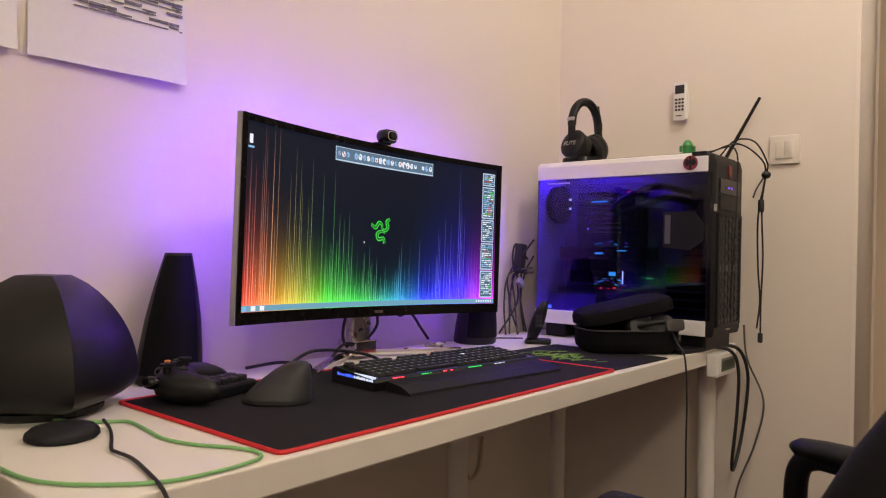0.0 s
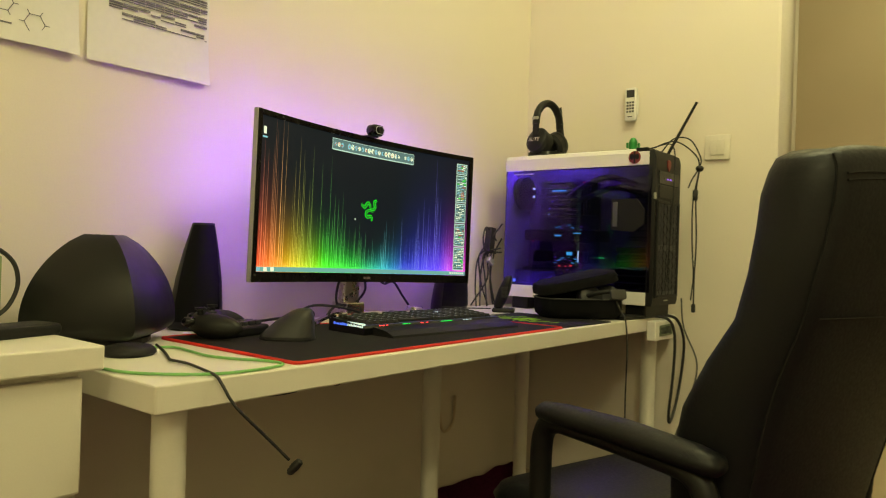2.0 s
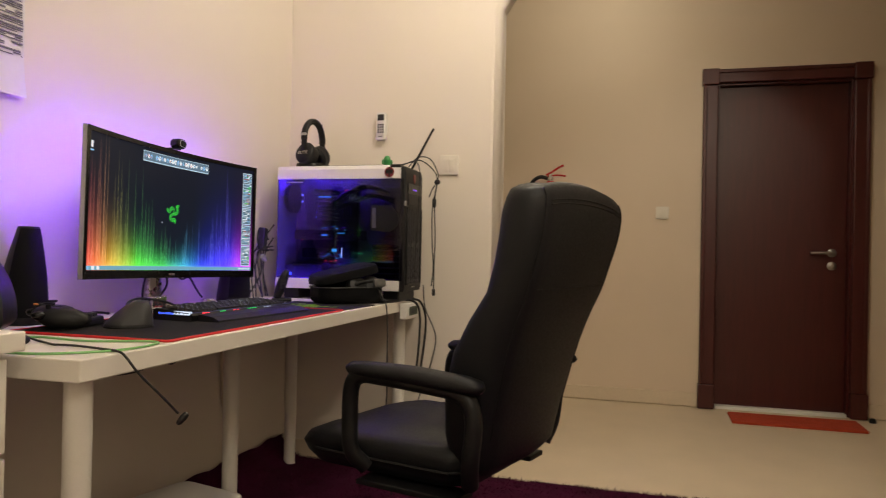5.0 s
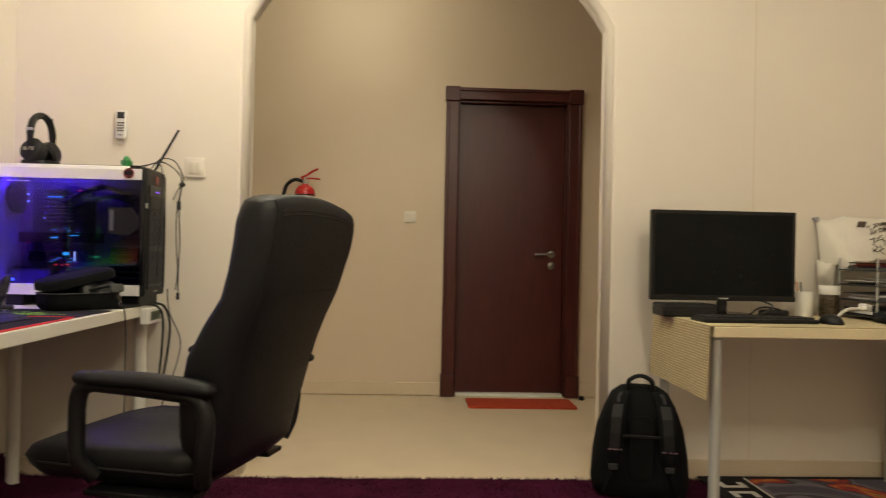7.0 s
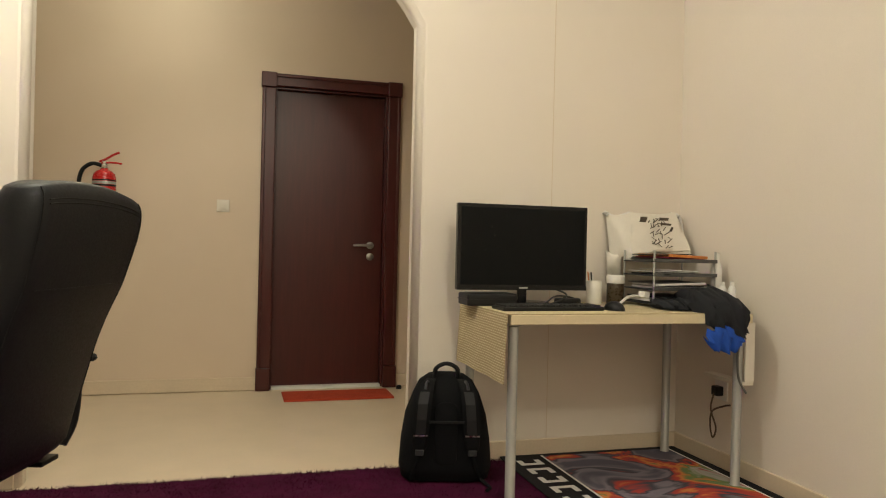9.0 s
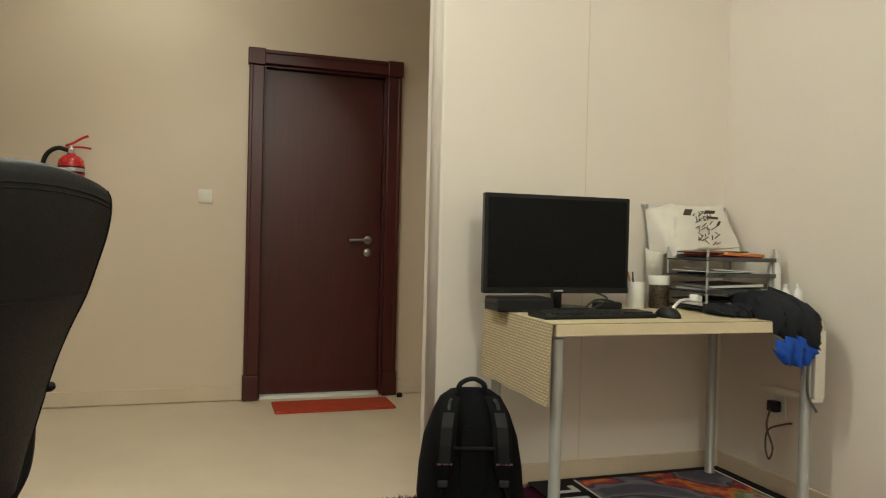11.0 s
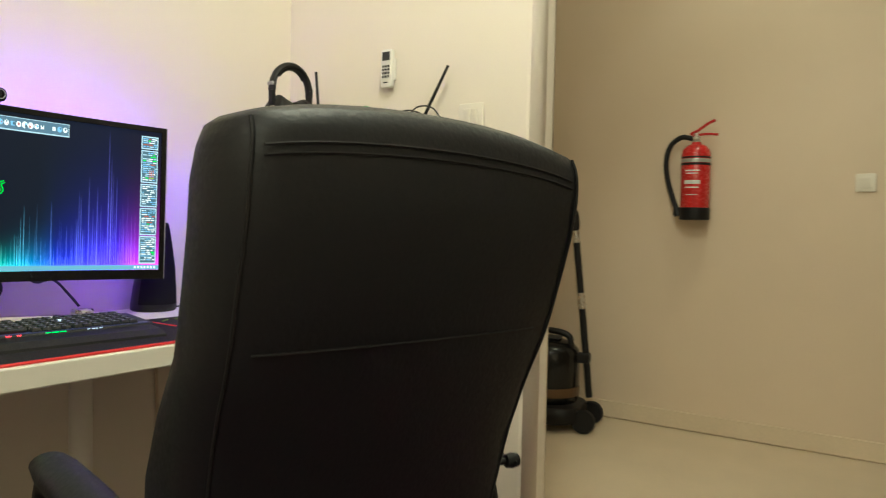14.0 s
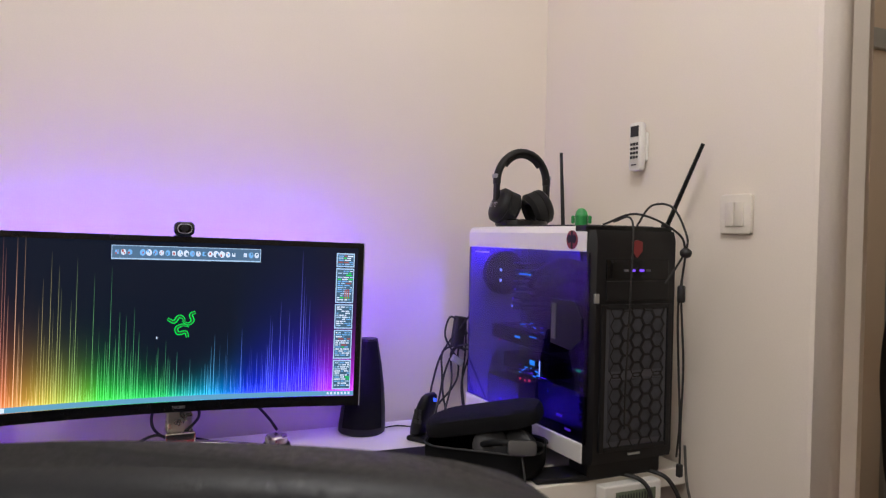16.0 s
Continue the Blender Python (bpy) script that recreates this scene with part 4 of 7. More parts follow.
    for sy in (-1, 1):
        part("sticker_patch", moved(lathe([(0.0065, 0), (0.0065, 0.001)], 14), Matrix.Translation((-hx - 0.0038, -0.213 + sy * 0.009, z1 - 0.028)) @ Matrix.Diagonal((1, 1, 1.5, 1)) @ Matrix.Rotation(-math.pi / 2, 4, "Y")), M_BLACK, st)
    # feet
    for y in (0.22, -0.22):
        part("foot", box((-0.10, y - 0.035, 0.0), (0.10, y + 0.035, z0 - 0.001), 0.006), M_BLACK, c)
    # ---- inside ----
    part("board_tray", box((0.045, -0.2, 0.06), (0.05, yb - 0.006, 0.51)), M_TRAY, c)
    mb = part("motherboard", box((0.038, -0.02, 0.20), (0.044, 0.225, 0.49)), M_PCB, c)
    part("shroud", box((0.0, -0.16, 0.056), (0.044, yb - 0.008, 0.15), 0.002), M_INBLACK, c)
    part("power_supply", box((-0.06, 0.10, 0.056), (0.03, 0.27, 0.14), 0.003), M_INBLACK, c)
    for i in range(8):
        part("cooler_fin", box((-0.055, 0.065, 0.33 + 0.0145 * i), (0.03, 0.150, 0.334 + 0.0145 * i)), M_INBLACK, mb)
    part("cooler_top", box((-0.058, 0.07, 0.448), (0.03, 0.145, 0.456), 0.002), M_BLACK_GLOSS, mb)
    fan = part("rear_fan", moved(lathe([(0.05, 0), (0.062, 0), (0.062, 0.02), (0.05, 0.02)], 24), Matrix.Translation((-0.02, yb - 0.012, 0.42)) @ Matrix.Rotation(math.pi / 2, 4, "X")), M_BLACK, c)
    g = part("graphics_card", box((-0.075, -0.06, 0.245), (0.037, 0.225, 0.285), 0.004), M_BLACK_GLOSS, c)
    part("card_fan", moved(lathe([(0.01, 0), (0.04, 0), (0.04, 0.004), (0.01, 0.004)], 20), Matrix.Translation((-0.02, 0.02, 0.243)) @ Matrix.Rotation(math.pi, 4, "X")), M_GREY, g)
    part("card_logo", box((-0.077, 0.072, 0.262), (-0.0755, 0.098, 0.267)), M_LEDCYAN, g)
    part("card_light", box((-0.077, -0.005, 0.272), (-0.0755, 0.025, 0.2745)), M_LEDCYAN, g)
    g2 = part("lower_card", box((-0.05, -0.02, 0.170), (0.037, 0.20, 0.21), 0.003), M_BLACK_GLOSS, c)
    part("card_logo", box((-0.052, 0.04, 0.196), (-0.0505, 0.062, 0.208)), M_LEDCYAN, g2)
    part("card_edge_light", box((-0.052, 0.015, 0.172), (-0.0505, 0.018, 0.212)), M_LEDWHITE, g2)
    for i in range(4):
        part("memory_stick", box((-0.01, 0.03 - 0.012 * i, 0.34), (0.037, 0.036 - 0.012 * i, 0.455)), M_BLACK, mb)
        part("memory_light", box((-0.0125, 0.031 - 0.012 * i, 0.36), (-0.0105, 0.035 - 0.012 * i, 0.445)), M_PCB, mb)
    cage = part("drive_cage", box((-0.01, -0.235, 0.08), (0.04, -0.10, 0.235), 0.003), M_INBLACK, c)
    for i in range(6):
        part("drive_sled", box((-0.018, -0.228, 0.088 + 0.0245 * i), (-0.0095, -0.107, 0.106 + 0.0245 * i), 0.002), M_BLACK_GLOSS, cage)
    rad = part("radiator", box((-0.005, -0.240, 0.25), (0.04, -0.145, 0.47), 0.004), M_INBLACK, c)
    for i in range(9):
        part("radiator_fin", box((-0.009, -0.236, 0.262 + 0.0225 * i), (-0.0055, -0.149, 0.266 + 0.0225 * i)), M_BLACK, rad)
    part("coolant_hose", tube([(-0.005, -0.17, 0.44), (-0.06, -0.10, 0.465), (-0.065, -0.01, 0.44), (-0.055, 0.06, 0.40)], 0.010, 10, 5), M_BLACK_SOFT, rad, smooth=True)
    part("coolant_hose", tube([(-0.005, -0.19, 0.41), (-0.05, -0.12, 0.43), (-0.055, -0.02, 0.40), (-0.05, 0.05, 0.375)], 0.010, 10, 5), M_BLACK_SOFT, rad, smooth=True)
    # points of light
    rnd = random.Random(9)

    def led(y, z, w, h, mat, x=-0.07):
        part("led", box((x, y - w / 2, z - h / 2), (x + 0.003, y + w / 2, z + h / 2)), mat, c)

    led(0.192, 0.432, 0.007, 0.007, M_LEDWHITE)
    led(0.192, 0.404, 0.007, 0.007, M_LEDWHITE)
    led(0.10, 0.425, 0.055, 0.004, M_LEDCYAN, -0.05)
    led(0.01, 0.452, 0.012, 0.008, M_LEDRED, -0.03)
    led(0.125, 0.36, 0.004, 0.006, M_LEDVIOLET)
    led(0.128, 0.34, 0.004, 0.005, M_LEDWHITE)
    led(0.115, 0.385, 0.006, 0.005, M_LEDVIOLET)
    led(-0.15, 0.455, 0.008, 0.006, M_LEDVIOLET, 0.0)
    led(0.08, 0.158, 0.006, 0.005, M_LEDRED)
    led(0.035, 0.160, 0.008, 0.005, M_LEDRED)
    led(0.055, 0.157, 0.004, 0.004, M_LEDRED)
    led(0.19, 0.245, 0.005, 0.006, M_LEDRED)
    for i in range(34):
        led(rnd.uniform(0.0, 0.11), rnd.choice([0.172, 0.18, 0.19, 0.288, 0.295, 0.30]) + rnd.uniform(-0.004, 0.004), rnd.uniform(0.003, 0.013), 0.0016, rnd.choice([M_LEDCYAN, M_LEDCYAN, M_LEDVIOLET, M_LEDVIOLET]), -0.055)
    led(-0.10, 0.105, 0.022, 0.005, M_LEDVIOLET)
    led(-0.135, 0.080, 0.02, 0.005, M_LEDVIOLET)
    led(0.18, 0.085, 0.012, 0.004, M_LEDVIOLET)
    led(-0.03, 0.19, 0.02, 0.004, M_LEDGREEN, 0.034)
    part("case_light", box((-0.100, 0.06, 0.505), (-0.092, 0.26, 0.509)), M_LEDBLUE, c, "blue light strip behind the top rail")
    part("case_light", box((-0.05, 0.0, 0.509), (-0.042, 0.26, 0.513)), M_LEDBLUE, c, "blue light strip under the top cover")
    part("case_light", box((-0.104, 0.05, 0.052), (-0.097, 0.265, 0.056)), M_LEDBLUE, c, "blue light strip behind the bottom rail")
    part("cabinet_print", box((-0.1208, 0.165, 0.478), (-0.1202, 0.245, 0.482)), M_GREYMETAL, c)


def hex_grille(w, h, s, centre):
    bm = bmesh.new()
    dx, dz = s * 1.5, s * math.sqrt(3)
    nx, nz = int(w / dx / 2), int(h / dz / 2) + 1
    for i in range(-nx, nx + 1):
        for j in range(-nz, nz + 1):
            cx, cz = i * dx, j * dz + (dz / 2 if i % 2 else 0)
            if abs(cz) > h / 2:
                continue
            outer, inner = [], []
            for k in range(6):
                a = math.pi / 3 * k
                outer.append((cx + s * math.cos(a), cz + s * math.sin(a)))
                inner.append((cx + s * 0.84 * math.cos(a), cz + s * 0.84 * math.sin(a)))
            vo = [bm.verts.new((centre[0] + x, centre[1], centre[2] + z)) for x, z in outer]
            vi = [bm.verts.new((centre[0] + x, centre[1], centre[2] + z)) for x, z in inner]
            vb = [bm.verts.new((centre[0] + x, centre[1] + 0.002, centre[2] + z)) for x, z in inner]
            for k in range(6):
                l = (k + 1) % 6
                bm.faces.new((vo[k], vo[l], vi[l], vi[k]))
                bm.faces.new((vi[k], vi[l], vb[l], vb[k]))
    return bm


computer()


# ---- loudspeakers and desk things ----
def satellite(x, y, turn):
    s = empty("speaker", pose(x, y, DZ, 0, 0, turn), "tall tapered black desktop speaker on the desk", "speaker", "speaker set")
    prof = [(0.056, 0.0), (0.061, 0.004), (0.0612, 0.02), (0.058, 0.06), (0.051, 0.12), (0.040, 0.18), (0.029, 0.228), (0.0255, 0.243), (0.0245, 0.247)]
    lean = Vector((0.012, -0.007, 0)) / 0.247  # the tower leans towards the room as it rises
    back = Matrix.Rotation(-radians(turn), 3, "Z")

    def leaned(bm):
        for v in bm.verts:
            v.co += back @ (lean * v.co.z)
        return bm

    part("cabinet", leaned(lathe(prof, 28)), M_SATIN, s, smooth=True, angle=50)
    loops = []
    for z, r in ((0.02, 0.0614), (0.06, 0.0585), (0.12, 0.0515), (0.18, 0.0415), (0.225, 0.0315), (0.242, 0.0270)):
        loops.append([((r + 0.001) * math.sin(a), -(r + 0.001) * math.cos(a), z) for a in np.linspace(-0.95, 0.95, 13)])
    part("grille", leaned(rings(loops, False, False)), M_FABRIC, s, "black cloth front grille", True)
    return s


satellite(-1.544, -0.074, -30)
satellite(-0.614, -0.100, -20)


def bulged(w, z, n=9):
    """A square ring whose sides bow outwards a little."""
    out = []
    for k in range(4):
        c, s2 = math.cos(math.pi / 2 * k), math.sin(math.pi / 2 * k)
        for i in range(n):
            t = -1 + 2 * i / n
            x, y = w / 2 * (1 + 0.10 * (1 - t * t)), w / 2 * t
            out.append((c * x - s2 * y, s2 * x + c * y, z))
    return out


def subwoofer():
    s = empty("subwoofer", pose(-1.806, -0.165, DZ, 0, 0, 40), "black dome-shaped subwoofer with four curved faces", "speaker", "speaker set")
    loops = []
    for z, w in ((0.012, 0.150), (0.020, 0.186), (0.028, 0.204), (0.036, 0.211)):
        loops.append(bulged(w, z))
    for i in range(1, 15):
        t = i / 14
        loops.append(bulged(0.062 + 0.150 * max(0.0, 1 - t ** 2.1) ** 0.82, 0.038 + 0.171 * t))
    loops.append(bulged(0.056, 0.211))
    part("cabinet", rings(loops), M_SATIN, s, smooth=True, angle=28)
    part("base", lathe([(0.085, 0), (0.09, 0.004), (0.09, 0.012)], 24), M_BLACK, s)


subwoofer()


def mats():
    m = empty("mouse_mat", Matrix.Translation((-1.243, -0.412, DZ)), "large black cloth mouse mat with red stitched edge", "mouse mat")
    part("cloth", slab(0.915, 0.428, 0.012, 0.0, 0.004, 0.001), M_MAT, m)
    loop = [(x, y, 0.003) for x, y in rounded_loop_xy(0.915, 0.428, 0.012, 4)]
    part("stitched_edge", tube(loop + [loop[0]], 0.0032, 6, 1), M_RED, m, "red stitched edge")
    g = empty("mouse_mat", pose(-0.634, -0.455, DZ, 0, 0, -2), "smaller black mouse mat with green scribbled print", "mouse mat")
    part("cloth", slab(0.29, 0.34, 0.01, 0.0, 0.003, 0.001), M_MAT, g)
    rnd = random.Random(5)
    lime = material("lime_print", (0.20, 0.42, 0.03), 0.8, vary=0.3, scale=60)
    for i in range(46):
        x, y = rnd.gauss(-0.045, 0.03), rnd.gauss(0.03, 0.05)
        x, y = max(-0.16, min(0.02, x)), max(-0.1, min(0.12, y))
        a, ln = rnd.choice([0.3, 0.5, 2.6, 2.9]) + rnd.uniform(-0.3, 0.3), rnd.uniform(0.015, 0.05)
        bm = box((-ln / 2, -0.0016, 0.003), (ln / 2, 0.0016, 0.0036 + 0.00002 * i))
        part("print_stroke", moved(bm, pose(x, y, 0, 0, 0, math.degrees(a))), lime, g)


mats()


# ---- keyboard and hand controls ----
AT = Matrix.Identity(4)
M_KEY = material("dark_keycap", (0.018, 0.018, 0.020), 0.5, vary=0.2)
M_KEYGLOW = glow("white_key_light", (0.70, 0.82, 1.0), 1.3)
M_KEYDIM = glow("dim_key_light", (0.25, 0.3, 0.8), 0.14)
M_LEGEND = glow("key_legend_light", (0.55, 0.62, 0.85), 0.5)
M_KEYBLUE = glow("blue_key_light", (0.05, 0.12, 1.0), 1.6)
M_KEYGREEN = glow("green_key_light", (0.02, 0.9, 0.15), 1.6)


def keyboard():
    k = empty("keyboard", pose(-1.352, -0.505, DZ + 0.004, 0, 0, -5.3) @ Matrix.Diagonal((1.0, 0.86, 1.0, 1.0)), "black mechanical keyboard with lit keys and wrist rest", "keyboard")
    w, d = 0.476, 0.150
    loops = []
    for x in (0, w):
        loops.append([(x, 0.085, 0.0), (x, 0.082, 0.016), (x, 0.088, 0.021), (x, 0.225, 0.031), (x, 0.235, 0.027), (x, 0.235, 0.0)])
    part("body", rings(loops), M_BLACK, k)
    wr = rings([[(x, 0.0, 0.0), (x, 0.002, 0.005), (x, 0.03, 0.014), (x, 0.078, 0.0185), (x, 0.0805, 0.016), (x, 0.0805, 0.0)] for x in (0.022, w - 0.01)])
    part("wrist_rest", wr, M_BLACK_SOFT, k, "soft black wrist rest")
    pitch = 0.0192
    s0, s1 = 0.0088, 0.0066
    kb = rings([[(s * q[0], s * q[1], z) for q in ((-1, -1), (1, -1), (1, 1), (-1, 1))] for s, z in ((s0, 0), (s0, 0.003), (s1, 0.0075))])
    first = None
    for row in range(6):
        y = 0.098 + row * 0.0215
        z = 0.0225 + (y - 0.088) * 0.073
        for col in range(22):
            if row == 5 and col in (1, 6, 11):
                continue
            if row == 0 and 5 <= col <= 10:
                continue
            x = 0.022 + col * pitch + (0.004 if col > 14 else 0) + (0.003 if col > 17 else 0)
            if x > w - 0.012:
                continue
            if first is None:
                first = part("key", kb, M_KEY, k)
                first.data.materials.append(M_LEGEND)
                mark = bmesh.new()
                mark.from_mesh(first.data)
                mark.faces.new([mark.verts.new(p) for p in ((-0.0026, -0.0006, 0.0077), (0.0016, -0.0006, 0.0077), (0.0016, 0.0032, 0.0077), (-0.0026, 0.0032, 0.0077))]).material_index = 1
                mark.to_mesh(first.data)
                mark.free()
                ob = first
            else:
                ob = new("key", first.data)
                ob.parent = k
            ob.location = (x, y, z)
    part("space_bar", box((0.115, 0.09, 0.024), (0.215, 0.106, 0.031), 0.002), M_KEY, k)
    # light leaking between the keys
    part("key_light", box((0.0005, 0.086, 0.0222), (0.004, 0.215, 0.026)), M_KEYGLOW, k)
    part("back_light", box((0.008, 0.09, 0.0215), (w - 0.008, 0.222, 0.0225)), M_KEYDIM, k, "dim light between the keys")
    rnd = random.Random(8)
    y = 0.090
    while y < 0.212:  # uneven glow under the first column of keys
        d = rnd.uniform(0.0035, 0.009)
        part("edge_light", box((-0.0006, y, 0.0165), (0.0006, y + d, 0.0165 + rnd.uniform(0.0035, 0.006)), 0.0004), M_KEYGLOW if y < 0.155 or rnd.random() < 0.2 else M_KEYBLUE, k)
        y += d + rnd.uniform(0.0008, 0.003)
    for x0, x1, m in ((0.045, 0.062, M_LEDRED), (0.066, 0.072, M_LEDRED), (0.118, 0.136, M_KEYGREEN), (0.139, 0.143, M_KEYGREEN), (0.176, 0.186, M_LEDRED), (0.196, 0.203, M_LEDRED), (0.248, 0.258, M_KEYGREEN), (0.260, 0.274, M_KEYGREEN), (0.276, 0.288, M_KEYGREEN), (0.330, 0.336, M_KEYGLOW), (0.340, 0.352, M_KEYGLOW), (0.356, 0.362, M_KEYGLOW)):
        part("key_light", box((x0, 0.0848, 0.0192), (x1, 0.0866, 0.0208), 0.0003), m, k)
    part("key_light", box((0.30, 0.165, 0.0305), (0.309, 0.172, 0.0355)), M_KEYGLOW, k)
    part("cable", tube([(0.21, 0.233, 0.012), (0.22, 0.27, 0.012), (0.25, 0.31, 0.006), (0.30, 0.34, 0.004)], 0.0035), M_CABLE, k, smooth=True)


keyboard()


def ellipsoid(rx, ry, rz, seg=18, ringn=10, power=1.0):
    bm = bmesh.new()
    bmesh.ops.create_uvsphere(bm, u_segments=seg, v_segments=ringn, radius=1)
    for v in bm.verts:
        v.co.x, v.co.y, v.co.z = v.co.x * rx, v.co.y * ry, v.co.z * rz
    return bm


def game_controller():
    g = empty("game_controller", pose(-1.618, -0.240, DZ + 0.004, 0, 0, 52), "black game controller lying on the mat", "game controller")
    loops = []
    for x, y0, y1, h0, h1 in ((-0.082, -0.062, -0.042, 0.012, 0.030), (-0.076, -0.075, -0.005, 0.004, 0.042), (-0.058, -0.068, 0.03, 0.003, 0.052), (-0.03, -0.03, 0.038, 0.010, 0.054), (0, -0.022, 0.036, 0.014, 0.052),
                              (0.03, -0.03, 0.038, 0.010, 0.054), (0.058, -0.068, 0.03, 0.003, 0.052), (0.076, -0.075, -0.005, 0.004, 0.042), (0.082, -0.062, -0.042, 0.012, 0.030)):
        cy, cz, ry, rz = (y0 + y1) / 2, (h0 + h1) / 2, (y1 - y0) / 2, (h1 - h0) / 2
        loops.append([(x, cy + ry * math.cos(a), cz + rz * math.sin(a)) for a in np.linspace(0, 2 * math.pi, 17)[:-1]])
    part("body", rings(loops), M_BLACK, g, smooth=True, angle=80)
    for x, y in ((-0.045, 0.012), (0.025, -0.006)):
        part("thumb_stick", moved(lathe([(0.006, 0), (0.006, 0.009), (0.011, 0.011), (0.011, 0.015), (0.007, 0.0135)], 14), Matrix.Translation((x, y, 0.050))), M_BLACK_SOFT, g, smooth=True)
    for i in range(4):
        a = math.pi / 2 * i
        part("button", moved(lathe([(0.0055, 0), (0.0055, 0.003), (0.004, 0.004)], 12), Matrix.Translation((0.05 + 0.012 * math.cos(a), 0.014 + 0.012 * math.sin(a), 0.0525))), (M_GREY, M_ORANGE, M_GREY, M_GREY)[i], g)
    part("dpad", join(box((-0.034, -0.012, 0.051), (-0.014, -0.006, 0.056), 0.001), box((-0.027, -0.019, 0.051), (-0.021, 0.001, 0.0555), 0.001)), M_GREY, g)
    for sx in (-1, 1):
        part("trigger", moved(ellipsoid(0.014, 0.016, 0.011), Matrix.Translation((sx * 0.052, 0.032, 0.036))), M_BLACK_GLOSS, g, smooth=True)


game_controller()


def vertical_mouse():
    v = empty("vertical_mouse", pose(-1.512, -0.372, DZ + 0.004, 0, 0, -48), "dark grey sculpted ergonomic mouse on the mat", "mouse")
    loops = []
    for z, w, d, ox, oy in ((0.0, 0.108, 0.092, 0, 0), (0.004, 0.114, 0.098, 0, 0), (0.010, 0.110, 0.094, 0.001, 0), (0.020, 0.100, 0.090, 0.005, 0.002), (0.034, 0.084, 0.082, 0.012, 0.006), (0.048, 0.064, 0.072, 0.020, 0.009), (0.058, 0.044, 0.056, 0.027, 0.012), (0.063, 0.026, 0.036, 0.031, 0.013)):
        loops.append(rounded_loop(w, d, min(w, d) * 0.42, z, 6, ox, oy))
    part("shell", rings(loops), M_GREY, v, smooth=True, angle=70)
    part("rim", moved(slab(0.116, 0.100, 0.042, 0.0, 0.004, 0.001, 6), Matrix.Identity(4)), M_BLACK, v)
    part("scroll_wheel", moved(lathe([(0.006, -0.004), (0.011, -0.004), (0.011, 0.004), (0.006, 0.004)], 14), pose(0.040, 0.035, 0.048, 90, 0, 40)), M_BLACK_SOFT, v, smooth=True)
    part("thumb_button", box((0.045, -0.015, 0.03), (0.052, 0.02, 0.042), 0.002), M_BLACK, v)
    part("cable", moved(tube([(-1.47, -0.345, 0.785), (-1.43, -0.30, 0.787), (-1.383, -0.262, 0.790), (-1.335, -0.25, 0.798), (-1.268, -0.25, 0.793), (-1.187, -0.25, 0.776), (-1.12, -0.24, 0.750)], 0.0032), pose(-1.512, -0.372, DZ + 0.004, 0, 0, -48).inverted()), M_CABLE, v, smooth=True)


vertical_mouse()


def keypad():
    k = empty("keypad", pose(-1.555, -0.250, DZ + 0.004, 0, 0, 15), "small black keypad behind the ergonomic mouse", "keypad")
    part("body", box((-0.05, -0.045, 0.0), (0.06, 0.045, 0.022), 0.006), M_BLACK, k)
    for i in range(4):
        for j in range(3):
            part("key", box((-0.04 + i * 0.022, -0.034 + j * 0.023, 0.022), (-0.022 + i * 0.022, -0.016 + j * 0.023, 0.031), 0.002), M_KEY, k)


keypad()


def control_pod():
    p = empty("speaker_control_pod", pose(-1.850, -0.353, DZ, 0, 0, 20), "flat black speaker control pod with two cables", "remote control")
    loops = []
    for z, w, d in ((0.0, 0.085, 0.078), (0.004, 0.094, 0.086), (0.010, 0.092, 0.084), (0.016, 0.078, 0.07), (0.019, 0.05, 0.045), (0.0195, 0.02, 0.018)):
        loops.append(rounded_loop(w, d, d * 0.49, z, 7))
    part("body", rings(loops), M_BLACK_SOFT, p, smooth=True)
    c = empty("speaker_cable", Matrix.Identity(4), "black cable from the pod drooping over the desk edge", "cable")
    part("wire", tube([(-1.785, -0.330, DZ + 0.010), (-1.792, -0.365, DZ + 0.004), (-1.812, -0.412, DZ + 0.003), (-1.834, -0.458, DZ + 0.003), (-1.838, -0.480, DZ + 0.004), (-1.838, -0.520, DZ + 0.004), (-1.852, -0.585, DZ + 0.004), (-1.866, -0.640, DZ + 0.003), (-1.868, -0.660, 0.732), (-1.858, -0.680, 0.702), (-1.815, -0.700, 0.652), (-1.782, -0.712, 0.615)], 0.0024), M_CABLE, c, smooth=True)
    part("plug", moved(lathe([(0.003, -0.012), (0.006, -0.008), (0.0075, 0.004), (0.006, 0.014), (0.003, 0.016)], 10), pose(-1.776, -0.716, 0.602, 30, 30, 0)), M_CABLE, c, smooth=True)
    g = empty("green_cable", Matrix.Identity(4), "thin green cable looping over the desk top", "cable")
    run = [(-1.832, -0.225), (-1.800, -0.290), (-1.770, -0.318), (-1.751, -0.340), (-1.757, -0.400), (-1.764, -0.460), (-1.751, -0.515), (-1.726, -0.560), (-1.716, -0.595), (-1.727, -0.622), (-1.765, -0.632), (-1.806, -0.633), (-1.858, -0.622), (-1.915, -0.575), (-1.948, -0.520), (-1.957, -0.447), (-1.955, -0.36)]
    part("wire", tube([(x, y, DZ + 0.003) for x, y in run], 0.0024), M_GREENCABLE, g, smooth=True)


control_pod()


